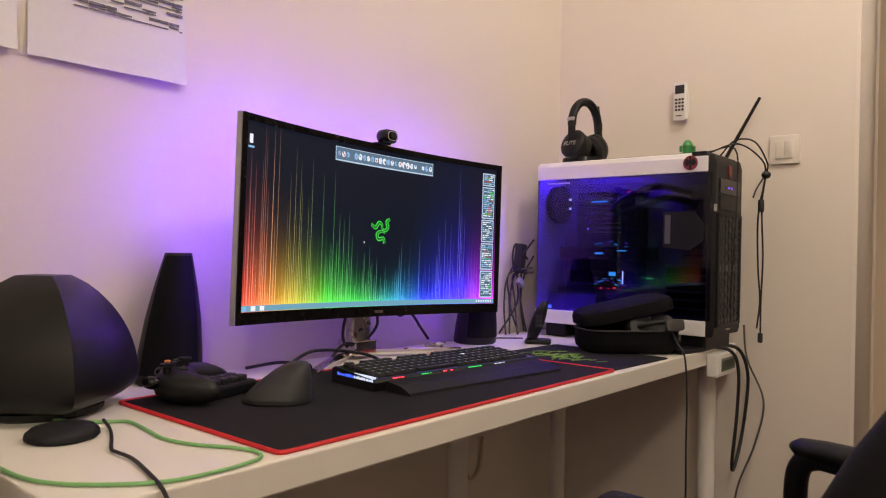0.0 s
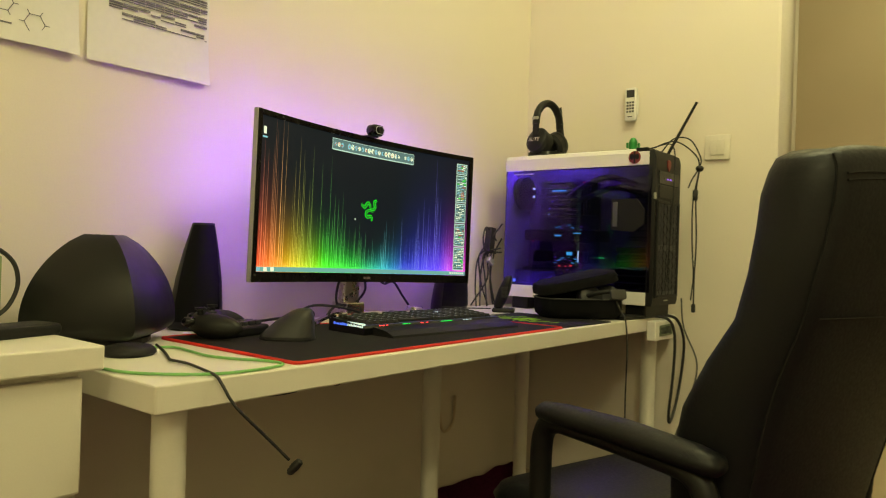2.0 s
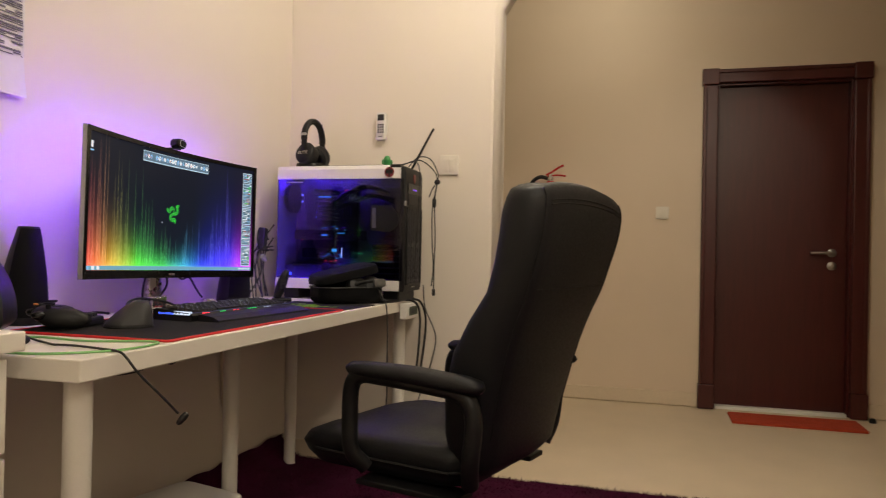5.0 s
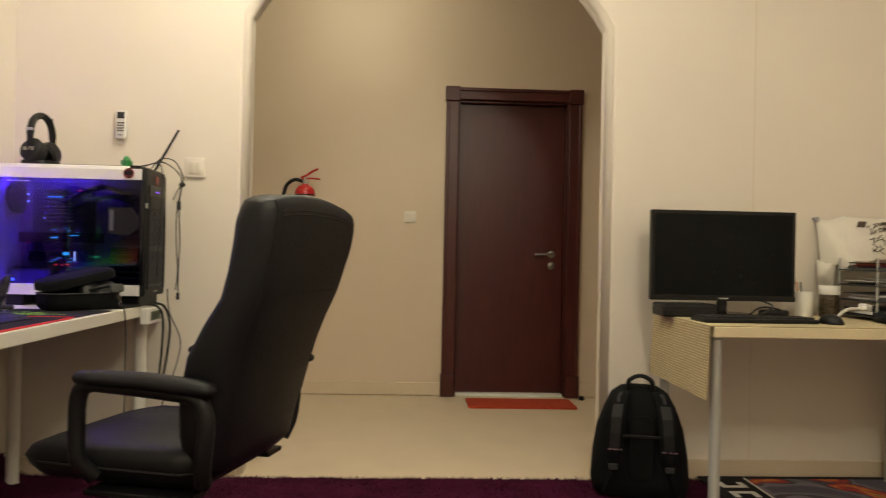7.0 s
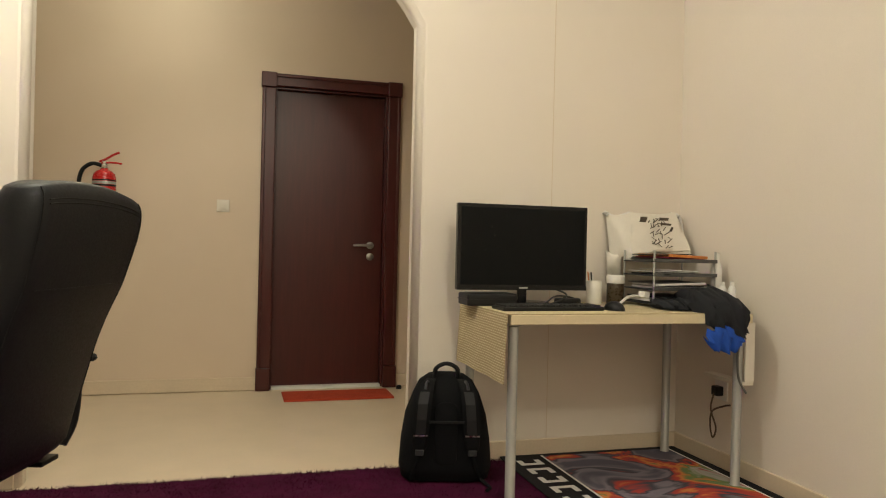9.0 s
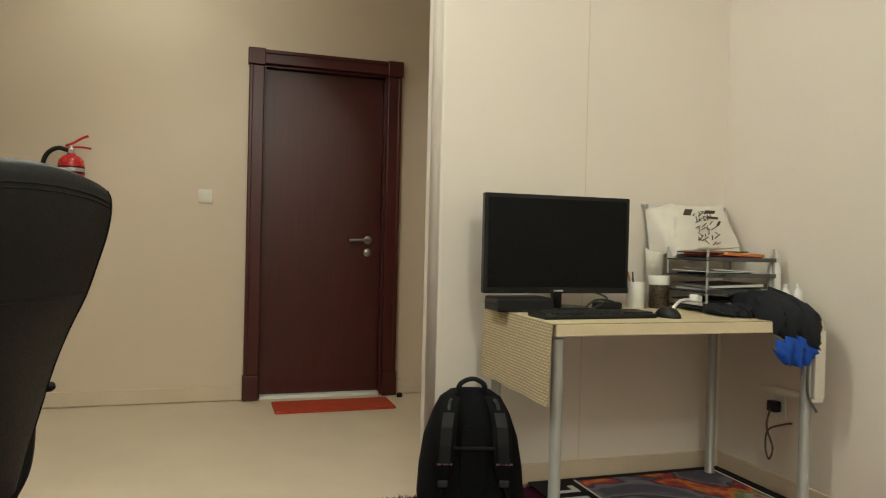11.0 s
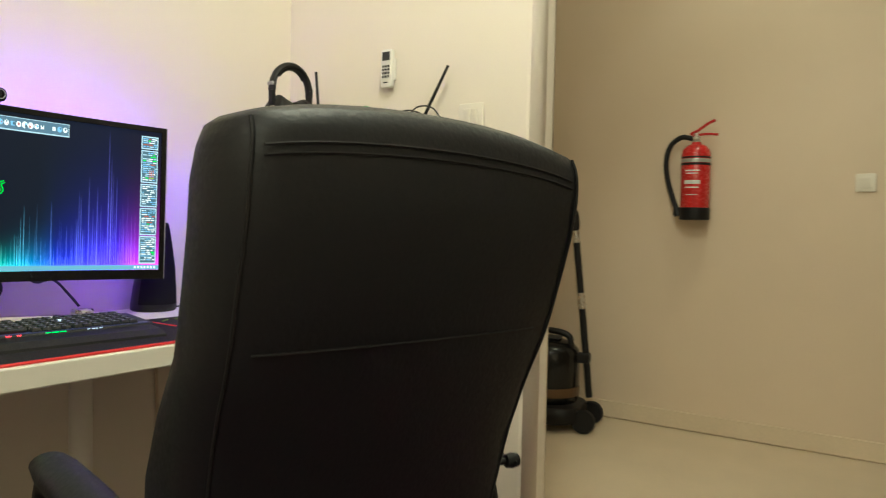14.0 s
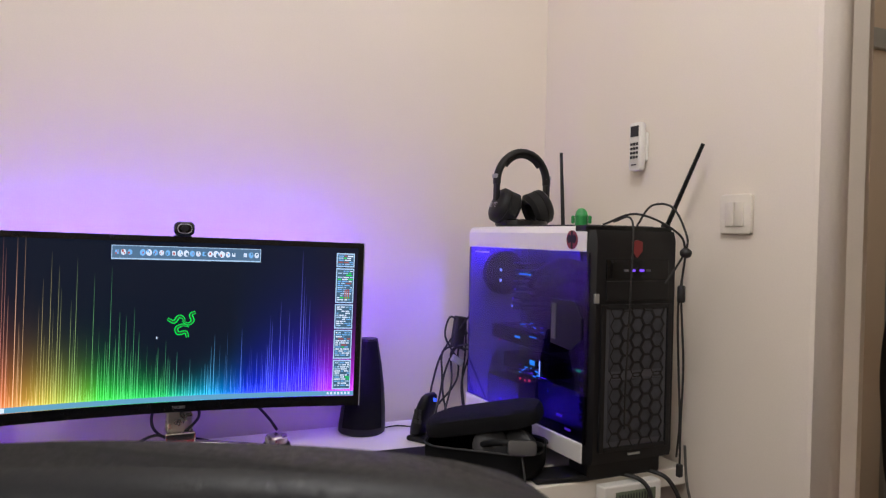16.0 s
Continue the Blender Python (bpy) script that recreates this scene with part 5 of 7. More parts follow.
def docked_mouse():
    m = empty("docked_mouse", pose(-0.490, -0.245, DZ, 0, 0, 30), "black gaming mouse standing in its charging dock", "mouse")
    part("dock", box((-0.028, -0.03, 0), (0.028, 0.045, 0.014), 0.006), M_BLACK, m)
    loops = []
    for t, w, d in ((0.0, 0.03, 0.018), (0.06, 0.056, 0.030), (0.25, 0.064, 0.038), (0.5, 0.062, 0.040), (0.75, 0.058, 0.034), (0.93, 0.05, 0.024), (1.0, 0.03, 0.012)):
        z, oy = 0.012 + 0.112 * t, 0.026 - 0.035 * t
        loops.append(rounded_loop(w, d, d * 0.48, z, 5, 0, oy))
    part("shell", rings(loops), M_BLACK, m, smooth=True, angle=70)
    part("scroll_wheel", box((-0.002, -0.0285, 0.104), (0.002, -0.020, 0.113), 0.0008), M_KEYBLUE, m, "lit scroll wheel")
    for i in range(6):
        part("side_button", box((-0.0335, -0.006 + (i % 2) * 0.012, 0.05 + (i // 2) * 0.013), (-0.030, 0.003 + (i % 2) * 0.012, 0.060 + (i // 2) * 0.013), 0.001), M_GREY, m)


docked_mouse()


M_PLATE = material("dark_grey_metal", (0.10, 0.10, 0.10), 0.4, 0.4, vary=0.1)


def goggle_case():
    g = empty("hard_case", pose(-0.452, -0.490, DZ + 0.003, 0, 0, -42), "open black zip case holding a headset", "case")
    w, d = 0.262, 0.165
    loops = [rounded_loop(w - 0.03, d - 0.03, 0.045, 0.0), rounded_loop(w - 0.006, d - 0.006, 0.05, 0.012), rounded_loop(w, d, 0.052, 0.03), rounded_loop(w, d, 0.052, 0.060),
             rounded_loop(w - 0.01, d - 0.01, 0.047, 0.060), rounded_loop(w - 0.02, d - 0.02, 0.045, 0.016)]
    part("base", rings(loops), M_FABRIC, g, smooth=True, angle=50)
    lid = rings([rounded_loop(w - 0.02, d - 0.03, 0.052, 0.0), rounded_loop(w, d - 0.01, 0.052, 0.004), rounded_loop(w, d - 0.01, 0.052, 0.022), rounded_loop(w - 0.01, d - 0.02, 0.05, 0.034), rounded_loop(w - 0.05, d - 0.06, 0.04, 0.040)])
    part("lid", moved(lid, Matrix.Translation((-0.004, 0.012, 0.092)) @ pose(0, 0, 0, 2, -12, 0)), M_FABRIC, g, "ajar padded lid", True, 50)
    part("hinge", moved(box((-0.09, -0.004, 0.0), (0.09, 0.004, 0.040), 0.003), Matrix.Translation((0, 0.074, 0.045))), M_FABRIC, g)
    part("zip", tube([(x, y, 0.0605) for x, y in rounded_loop_xy(w + 0.004, d + 0.004, 0.053, 4)][:20], 0.0022, 6, 1), M_GREY, g)
    # headset inside
    for x, y, rz in ((0.020, -0.040, 12), (0.085, -0.035, -25)):
        cup = part("headset_cup", moved(lathe([(0.012, 0.0), (0.032, 0.001), (0.039, 0.008), (0.039, 0.020), (0.030, 0.026), (0.010, 0.026)], 22), pose(x, y, 0.060, 68, 0, rz)), M_GREY, g, "grey padded headset cup", True)
        part("cup_cushion", moved(lathe([(0.022, -0.002), (0.028, -0.012), (0.037, -0.010), (0.041, 0.002), (0.038, 0.010)], 22, cap=False), pose(x, y, 0.060, 68, 0, rz)), M_BLACK_SOFT, cup, smooth=True)
    part("headset_band", tube([(-0.01, -0.05, 0.062), (0.03, -0.078, 0.080), (0.07, -0.086, 0.086), (0.105, -0.078, 0.086), (0.128, -0.04, 0.075), (0.12, -0.005, 0.058)], 0.007, 10, 5), M_BLACK_SOFT, g, smooth=True)
    part("headset_plate", moved(slab(0.060, 0.030, 0.008, -0.005, 0.005, 0.002), pose(0.098, -0.086, 0.078, 80, 0, 18)), M_PLATE, g, "grey headset plate", True)


goggle_case()
AT = Matrix.Translation((-0.035, -0.005, 0))
c = empty("headset_cable", Matrix.Identity(4), "thin dark cable hanging from the headset to the floor", "cable")
part("wire", tube([(-0.395, -0.60, DZ + 0.07), (-0.402, -0.625, DZ + 0.03), (-0.41, -0.645, DZ + 0.004), (-0.415, -0.655, 0.66), (-0.44, -0.665, 0.52), (-0.45, -0.67, 0.40), (-0.44, -0.66, 0.30), (-0.42, -0.66, 0.15), (-0.40, -0.68, 0.02)], 0.0024), M_CABLE, c, smooth=True)


def tray():
    t = empty("black_tray", pose(-0.315, -0.60, DZ, 0, 0, -10), "flat black cable hub beside the computer", "hub")
    part("body", box((-0.05, -0.03, 0.0), (0.07, 0.05, 0.012), 0.004), M_BLACK, t)


def headphones():
    h = empty("headphones", pose(-0.178, -0.217, 1.289, 0, 0, -5), "black over-ear headphones on a round stand", "headphones")
    part("stand_base", lathe([(0.066, 0), (0.071, 0.004), (0.070, 0.016), (0.060, 0.020)], 24), M_BLACK_GLOSS, h, smooth=True)
    loops = []
    for a in np.linspace(-1.62, 1.62, 25):  # a broad padded band, wider than it is thick
        cx, cz = 0.074 * math.sin(a), 0.118 + 0.084 * math.cos(a)
        loops.append([(cx + 0.0095 * math.sin(a) * math.cos(q), 0.015 * math.sin(q), cz + 0.0095 * math.cos(a) * math.cos(q)) for q in np.linspace(0, 2 * math.pi, 13)[:-1]])
    part("band", rings(loops), M_BLACK, h, smooth=True, angle=60)
    part("band_pad", tube([(0.064 * math.sin(a), 0, 0.118 + 0.075 * math.cos(a)) for a in np.linspace(-0.9, 0.9, 9)], 0.008, 10, 2), M_BLACK_SOFT, h, smooth=True)
    for s in (-1, 1):
        part("slider", box((s * 0.075 - 0.0085, -0.013, 0.128), (s * 0.075 + 0.0085, 0.013, 0.140), 0.003), M_GREYMETAL, h)
        part("yoke", moved(box((-0.006, -0.012, 0.0), (0.006, 0.012, 0.060), 0.004), Matrix.Translation((s * 0.074, 0, 0.068))), M_BLACK, h)
        turn = Matrix.Translation((s * 0.074, 0, 0.062)) @ Matrix.Rotation(s * radians(-24), 4, "Y") @ Matrix.Rotation(-s * math.pi / 2, 4, "Y") @ Matrix.Diagonal((1.06, 0.94, 1, 1))
        cup = part("ear_cup", moved(lathe([(0.012, -0.005), (0.038, -0.001), (0.045, 0.006), (0.046, 0.020), (0.040, 0.023)], 24), turn), M_BLACK, h, smooth=True)
        part("ear_pad", moved(lathe([(0.018, 0.022), (0.024, 0.052), (0.036, 0.058), (0.047, 0.048), (0.045, 0.022)], 24), turn), M_BLACK_SOFT, cup, smooth=True)
    txt = bpy.data.curves.new("cup_lettering", "FONT")
    txt.body, txt.size, txt.align_x, txt.extrude = "ELITE", 0.019, "CENTER", 0.0004
    ob = new("cup_lettering", txt)
    ob.data.materials.append(M_SILVER)
    ob.parent = h
    ob.matrix_local = Matrix.Translation((-0.0862, 0.0, 0.052)) @ Matrix.Rotation(radians(24), 4, "Y") @ pose(0, 0, 0, 90, 0, -90)


tray()
headphones()


def figurine():
    f = empty("green_figurine", pose(-0.238, -0.575, 1.288, 0, 0, -50), "tiny green plastic figurine standing on the computer", "figurine")
    part("body", lathe([(0.012, 0.0), (0.014, 0.003), (0.014, 0.022), (0.0145, 0.0235), (0.014, 0.025), (0.012, 0.033), (0.007, 0.039), (0.001, 0.041)], 18), M_GREEN, f, smooth=True)
    for s in (-1, 1):
        part("arm", moved(lathe([(0.002, 0), (0.004, 0.002), (0.004, 0.016), (0.002, 0.018)], 10), Matrix.Translation((s * 0.019, 0, 0.006))), M_GREEN, f, smooth=True)


figurine()


def antennas():
    for base, tip, lab in (((-0.020, -0.600, 1.285), (-0.010, -0.700, 1.474), "black stick antenna leaning out behind the computer"), ((-0.040, -0.215, 1.285), (-0.030, -0.182, 1.502), "black stick antenna standing on the computer")):
        a = empty("antenna", Matrix.Translation(base), lab, "antenna", "wireless antennas")
        b, t = Vector((0, 0, 0)), Vector(tip) - Vector(base)
        part("rod", tube([b, t * 0.5, t], 0.0058, 10, 3, taper=0.0045), M_BLACK, a, smooth=True)
        part("hinge", moved(box((-0.008, -0.008, -0.006), (0.008, 0.008, 0.014), 0.003), Matrix.Identity(4)), M_BLACK, a)


antennas()


def cable(name, label, runs, mat=None, r=0.0028):
    c = empty(name, Matrix.Identity(4), label, "cable")
    for pts in runs:
        part("wire", tube(pts, r), mat or M_CABLE, c, smooth=True)
    return c


AT = Matrix.Translation((-0.100, -0.041, 0))
c = cable("hanging_cable", "doubled black cable hanging beside the front of the computer", [
    [(-0.06, -0.59, 1.292), (-0.055, -0.63, 1.335), (-0.04, -0.68, 1.33), (-0.03, -0.712, 1.27), (-0.03, -0.71, 1.235), (-0.03, -0.70, 1.15), (-0.022, -0.703, 1.0), (-0.022, -0.70, 0.88), (-0.022, -0.70, 0.785)],
    [(-0.16, -0.60, 1.292), (-0.12, -0.66, 1.315), (-0.05, -0.70, 1.28), (-0.03, -0.708, 1.235), (-0.028, -0.69, 1.12), (-0.022, -0.69, 0.98), (-0.022, -0.697, 0.88), (-0.022, -0.69, 0.80)],
    [(-0.03, -0.708, 1.235), (-0.04, -0.69, 1.20), (-0.06, -0.685, 1.17)]], r=0.0024)
part("velcro_tie", moved(ellipsoid(0.012, 0.013, 0.011), Matrix.Translation((-0.03, -0.71, 1.235))), M_CABLE, c, smooth=True)
part("ferrite", moved(lathe([(0.006, -0.018), (0.0085, -0.015), (0.0085, 0.015), (0.006, 0.018)], 12), Matrix.Translation((-0.027, -0.697, 1.148))), M_CABLE, c, smooth=True)
part("plug", box((-0.028, -0.706, 0.76), (-0.016, -0.694, 0.788), 0.003), M_CABLE, c)
part("lead_to_port", tube([(-0.112, -0.575, 1.30), (-0.127, -0.655, 1.30), (-0.134, -0.665, 1.18), (-0.134, -0.660, 1.05), (-0.134, -0.655, 0.95), (-0.130, -0.650, 0.86)], 0.0022), M_CABLE, c, smooth=True)

AT = Matrix.Translation((-0.012, -0.016, 0))
cable("power_cable", "thick black power cables looping below the desk corner", [
    [(-0.20, -0.60, DZ + 0.006), (-0.15, -0.655, 0.735), (-0.135, -0.675, 0.68), (-0.125, -0.67, 0.55), (-0.128, -0.66, 0.42), (-0.10, -0.655, 0.385), (-0.06, -0.66, 0.45), (-0.045, -0.67, 0.56), (-0.05, -0.675, 0.66), (-0.08, -0.66, 0.73), (-0.11, -0.62, DZ + 0.006)]], r=0.005)
cable("network_cable", "thin grey cable running down the wall to the floor", [
    [(-0.03, -0.655, 0.80), (-0.026, -0.665, 0.70), (-0.02, -0.712, 0.58), (-0.02, -0.69, 0.45), (-0.02, -0.64, 0.30), (-0.02, -0.63, 0.15), (-0.02, -0.64, 0.02)]], M_GREYCABLE, 0.003)
AT = Matrix.Translation((0.045, 0.03, 0))
rn = random.Random(12)
runs = []
for i in range(7):
    x = -0.36 + rn.uniform(-0.05, 0.06)
    runs.append([(-0.335 + rn.uniform(-0.02, 0.01), -0.085 + rn.uniform(-0.03, 0.02), 1.05 + rn.uniform(-0.12, 0.02)), (x, -0.06, 0.93), (x - 0.02 + rn.uniform(-0.02, 0.02), -0.07, 0.84), (x - rn.uniform(0.0, 0.10), -0.09 + rn.uniform(-0.03, 0.03), DZ + 0.004)])
runs.append([(-0.33, -0.09, 0.98), (-0.375, -0.075, 1.03), (-0.395, -0.075, 0.98), (-0.37, -0.075, 0.93), (-0.345, -0.08, 0.90)])
c = cable("cable_bundle", "tangle of black cables behind the computer", runs, r=0.003)
part("adapter", moved(box((-0.016, -0.014, -0.045), (0.016, 0.014, 0.045), 0.004), pose(-0.352, -0.075, 0.985, 0, 8, 0)), M_CABLE, c, "black inline power adapter")
part("clear_plug", moved(box((-0.018, -0.008, -0.01), (0.018, 0.008, 0.01), 0.003), pose(-0.36, -0.085, 0.905, 0, 30, 0)), M_GREYMETAL, c)
AT = Matrix.Translation((-0.04, 0.0, 0))
cable("monitor_cable", "black cables drooping behind the monitor stand", [
    [(-1.06, -0.12, 0.93), (-1.09, -0.11, 0.82), (-1.06, -0.09, 0.77), (-1.0, -0.08, 0.76), (-0.95, -0.08, DZ + 0.006)],
    [(-1.0, -0.12, 0.87), (-0.985, -0.115, 0.82), (-1.02, -0.11, 0.78), (-1.05, -0.1, DZ + 0.006)],
    [(-0.93, -0.115, 0.85), (-0.90, -0.11, 0.836), (-0.86, -0.11, 0.84), (-0.82, -0.11, 0.80), (-0.80, -0.12, DZ + 0.03)],
    [(-1.15, -0.13, DZ + 0.006), (-1.11, -0.12, 0.775), (-1.07, -0.11, 0.78), (-1.03, -0.10, DZ + 0.006)],
    [(-1.32, -0.06, DZ + 0.004), (-1.25, -0.075, DZ + 0.01), (-1.2, -0.08, DZ + 0.004)]], r=0.0035)
cable("desk_speaker_wire", "thin black wire along the back of the desk", [[(-0.52, -0.10, DZ + 0.003), (-0.47, -0.09, DZ + 0.003), (-0.43, -0.12, DZ + 0.003), (-0.40, -0.15, DZ + 0.003)]], r=0.002)


def volume_dial():
    d = empty("volume_dial", Matrix.Translation((-0.808, -0.150, DZ)), "small round silver volume dial on the desk", "dial")
    part("base", lathe([(0.033, 0), (0.034, 0.003), (0.031, 0.008)], 24), M_BLACK, d, smooth=True)
    part("knob", lathe([(0.026, 0.008), (0.027, 0.010), (0.027, 0.024), (0.024, 0.027), (0.005, 0.0275)], 24), M_SILVER, d, smooth=True)


volume_dial()


def desk_meter():
    b = empty("power_meter", Matrix.Translation((-0.145, -0.650, 0.668)), "white meter box with grey-green display at the desk edge", "meter")
    part("body", box((-0.078, -0.022, 0.0), (0.078, 0.009, 0.064), 0.004), M_WHITE, b)
    part("display", box((-0.048, -0.0245, 0.014), (0.060, -0.0222, 0.050), 0.001), M_LCD, b, "grey-green display")
    for i in range(12):
        part("display_bar", box((-0.040 + i * 0.0076, -0.0252, 0.02), (-0.037 + i * 0.0076, -0.0246, 0.044)), M_GREY, b)


desk_meter()

# cables under the desk
cable("underdesk_cable", "loose black cables hooked beneath the desk top", [
    [(-1.62, -0.42, 0.66), (-1.56, -0.42, 0.645), (-1.48, -0.42, 0.645), (-1.43, -0.42, 0.67), (-1.40, -0.42, 0.70)],
    [(-1.43, -0.43, 0.70), (-1.42, -0.43, 0.665), (-1.38, -0.43, 0.645), (-1.345, -0.43, 0.665), (-1.34, -0.43, 0.70)],
    [(-1.12, -0.5, 0.70), (-1.09, -0.5, 0.683), (-1.05, -0.5, 0.682), (-1.02, -0.5, 0.70)], [(-1.0, -0.5, 0.70), (-0.97, -0.5, 0.685), (-0.93, -0.5, 0.70)]], r=0.004)
cable("looped_cord", "pale cord curled on the wall beneath the desk", [[(-0.50, -0.008, 0.62), (-0.495, -0.008, 0.45), (-0.48, -0.008, 0.33), (-0.45, -0.008, 0.30), (-0.41, -0.008, 0.33), (-0.40, -0.008, 0.42)]], M_SKIRT, 0.005)


AT = Matrix.Identity(4)


# ---- on the walls ----
def remote_control():
    r = empty("remote_control", pose(-0.001, -0.455, 1.435, 0, 0, 0), "white air conditioner remote in a wall holder", "remote control")

    def up(bm, x):
        return moved(bm, Matrix.Translation((x, 0, 0.06)) @ Matrix(((0, 0, -1, 0), (1, 0, 0, 0), (0, 1, 0, 0), (0, 0, 0, 1))))
    part("holder", up(slab(0.046, 0.075, 0.006, 0, 0.008, 0.002), 0.0), M_WHITE, r)
    part("body", up(slab(0.044, 0.122, 0.008, 0, 0.018, 0.004), -0.008), M_WHITE, r, smooth=True)
    part("display", box((-0.0275, -0.015, 0.085), (-0.0255, 0.015, 0.112), 0.0005), M_GREY, r, "grey display")
    for i in range(4):
        for j in range(3):
            part("button", box((-0.0285, -0.014 + j * 0.0105, 0.030 + i * 0.011), (-0.0258, -0.007 + j * 0.0105, 0.0365 + i * 0.011), 0.0008), M_GREY, r)
    part("brand_bar", box((-0.0272, -0.008, 0.013), (-0.0258, 0.010, 0.016)), M_GREY, r)


remote_control()


def paper_sheet(x0, x1, z0, z1, label, table):
    p = empty("paper_sheet", Matrix.Translation(((x0 + x1) / 2, -0.002, z0)), label, "poster", "papers on the wall")
    w, h = x1 - x0, z1 - z0
    bm = bmesh.new()
    n = 10
    rows = []
    for j in range(n + 1):
        rows.append([bm.verts.new((-w / 2 + w * i / n, -0.002 - 0.014 * max(0, 1 - j / 3.0) ** 2 * (0.35 + 0.65 * (i / n)) - 0.001 * math.sin(i), h * j / n)) for i in range(n + 1)])
    for j in range(n):
        for i in range(n):
            bm.faces.new((rows[j][i], rows[j][i + 1], rows[j + 1][i + 1], rows[j + 1][i]))
    ex = bmesh.ops.extrude_face_region(bm, geom=bm.faces[:])
    bmesh.ops.translate(bm, verts=[v for v in ex["geom"] if isinstance(v, bmesh.types.BMVert)], vec=(0, 0.0004, 0))
    part("sheet", bm, M_PAPER, p, smooth=True)
    rnd = random.Random(7)
    if table:
        for row in range(14):
            z = 0.106 + row * 0.0205
            if z > h - 0.02:
                break
            bm = bmesh.new()
            x = -w / 2 + (0.075 - 0.06 * min(1, row / 2) if row < 2 else 0.004)
            while x < w / 2 - 0.012:
                cw = rnd.uniform(0.02, 0.042)
                x2 = min(x + cw, w / 2 - 0.006)
                for k in range(3):
                    if rnd.random() < (0.55 if row < 2 else 0.92):
                        hh = (0.0052, 0.0028, 0.0022)[k]
                        zz = z + (0.010, 0.005, 0.0)[k]
                        box((x, -0.0052, zz), (x2 - 0.0015, -0.0042, zz + hh), bm=bm)
                x = x2
            if len(bm.verts):
                tagged(part("print_line", bm, M_INK, p), kind="stuff")
            else:
                bm.free()
    else:
        for cx, cz in ((-0.08, 0.06), (0.0, 0.075), (0.06, 0.045)):
            pts = [(cx + 0.020 * math.cos(a), -0.0085, cz + 0.020 * math.sin(a)) for a in np.linspace(0, 2 * math.pi, 7)]
            bm = None
            for a, b in zip(pts, pts[1:]):
                bm = tube([a, b], 0.0008, 5, 1, bm)
            for a in np.linspace(0, 2 * math.pi, 7)[:-1]:
                bm = tube([(cx + 0.020 * math.cos(a), -0.0085, cz + 0.020 * math.sin(a)), (cx + 0.029 * math.cos(a), -0.0085, cz + 0.029 * math.sin(a))], 0.0008, 5, 1, bm)
            part("ring_diagram", bm, M_INK, p)
            part("caption_bar", box((cx - 0.018, -0.0075, cz - 0.042), (cx + 0.018, -0.0065, cz - 0.039)), M_INK, p)
        for i in range(8):
            part("text_column", box((-0.03 + i * 0.014, -0.0045, 0.135), (-0.026 + i * 0.014, -0.0035, 0.135 + rnd.uniform(0.1, 0.2))), M_GREYMETAL, p)


paper_sheet(-1.780, -1.485, 1.326, 1.74, "white printed timetable sheet pinned to the wall", True)
paper_sheet(-2.095, -1.798, 1.328, 1.74, "white sheet with printed ring diagrams on the wall", False)

# ---- on the cabinet ----
AT = Matrix.Translation((-0.05, 0, 0))
p = empty("phone", pose(-2.00, -0.38, 0.79, 0, 0, 15), "black handset lying on the white cabinet", "phone")
part("body", slab(0.13, 0.065, 0.012, 0, 0.018, 0.005), M_BLACK_SOFT, p, smooth=True)
part("socket", box((0.0655, -0.02, 0.006), (0.067, 0.0, 0.012)), M_SILVER, p)
b = empty("green_box", pose(-2.01, -0.13, 0.79, 0, 0, 5), "pale green cardboard box on the cabinet", "box")
M_GREENBOX = material("pale_green_card", (0.30, 0.40, 0.18), 0.7, vary=0.06)
part("carton", box((-0.09, -0.06, 0.0), (0.06, 0.06, 0.118), 0.003), M_GREENBOX, b)
part("flap", box((-0.09, -0.055, 0.118), (0.05, 0.055, 0.130), 0.003), M_GREENBOX, b)
cable("cabinet_cable", "black cable arching up from the cabinet", [[(-2.10, -0.2, 0.94), (-2.02, -0.2, 0.945), (-1.945, -0.2, 0.91), (-1.925, -0.2, 0.865), (-1.94, -0.2, 0.82), (-1.975, -0.205, 0.795)]], r=0.004)

AT = Matrix.Identity(4)
s = empty("step_stool", pose(-1.215, -0.30, 0.012, 0, 0, -14), "low white plastic step stool beneath the desk", "stool")
part("top", slab(0.30, 0.26, 0.03, 0.175, 0.20, 0.008), M_WHITE, s, smooth=True)
for x in (-0.11, 0.11):
    for y in (-0.09, 0.09):
        part("leg", box((x - 0.018, y - 0.018, 0.0), (x + 0.018, y + 0.018, 0.174), 0.005), M_WHITE, s)


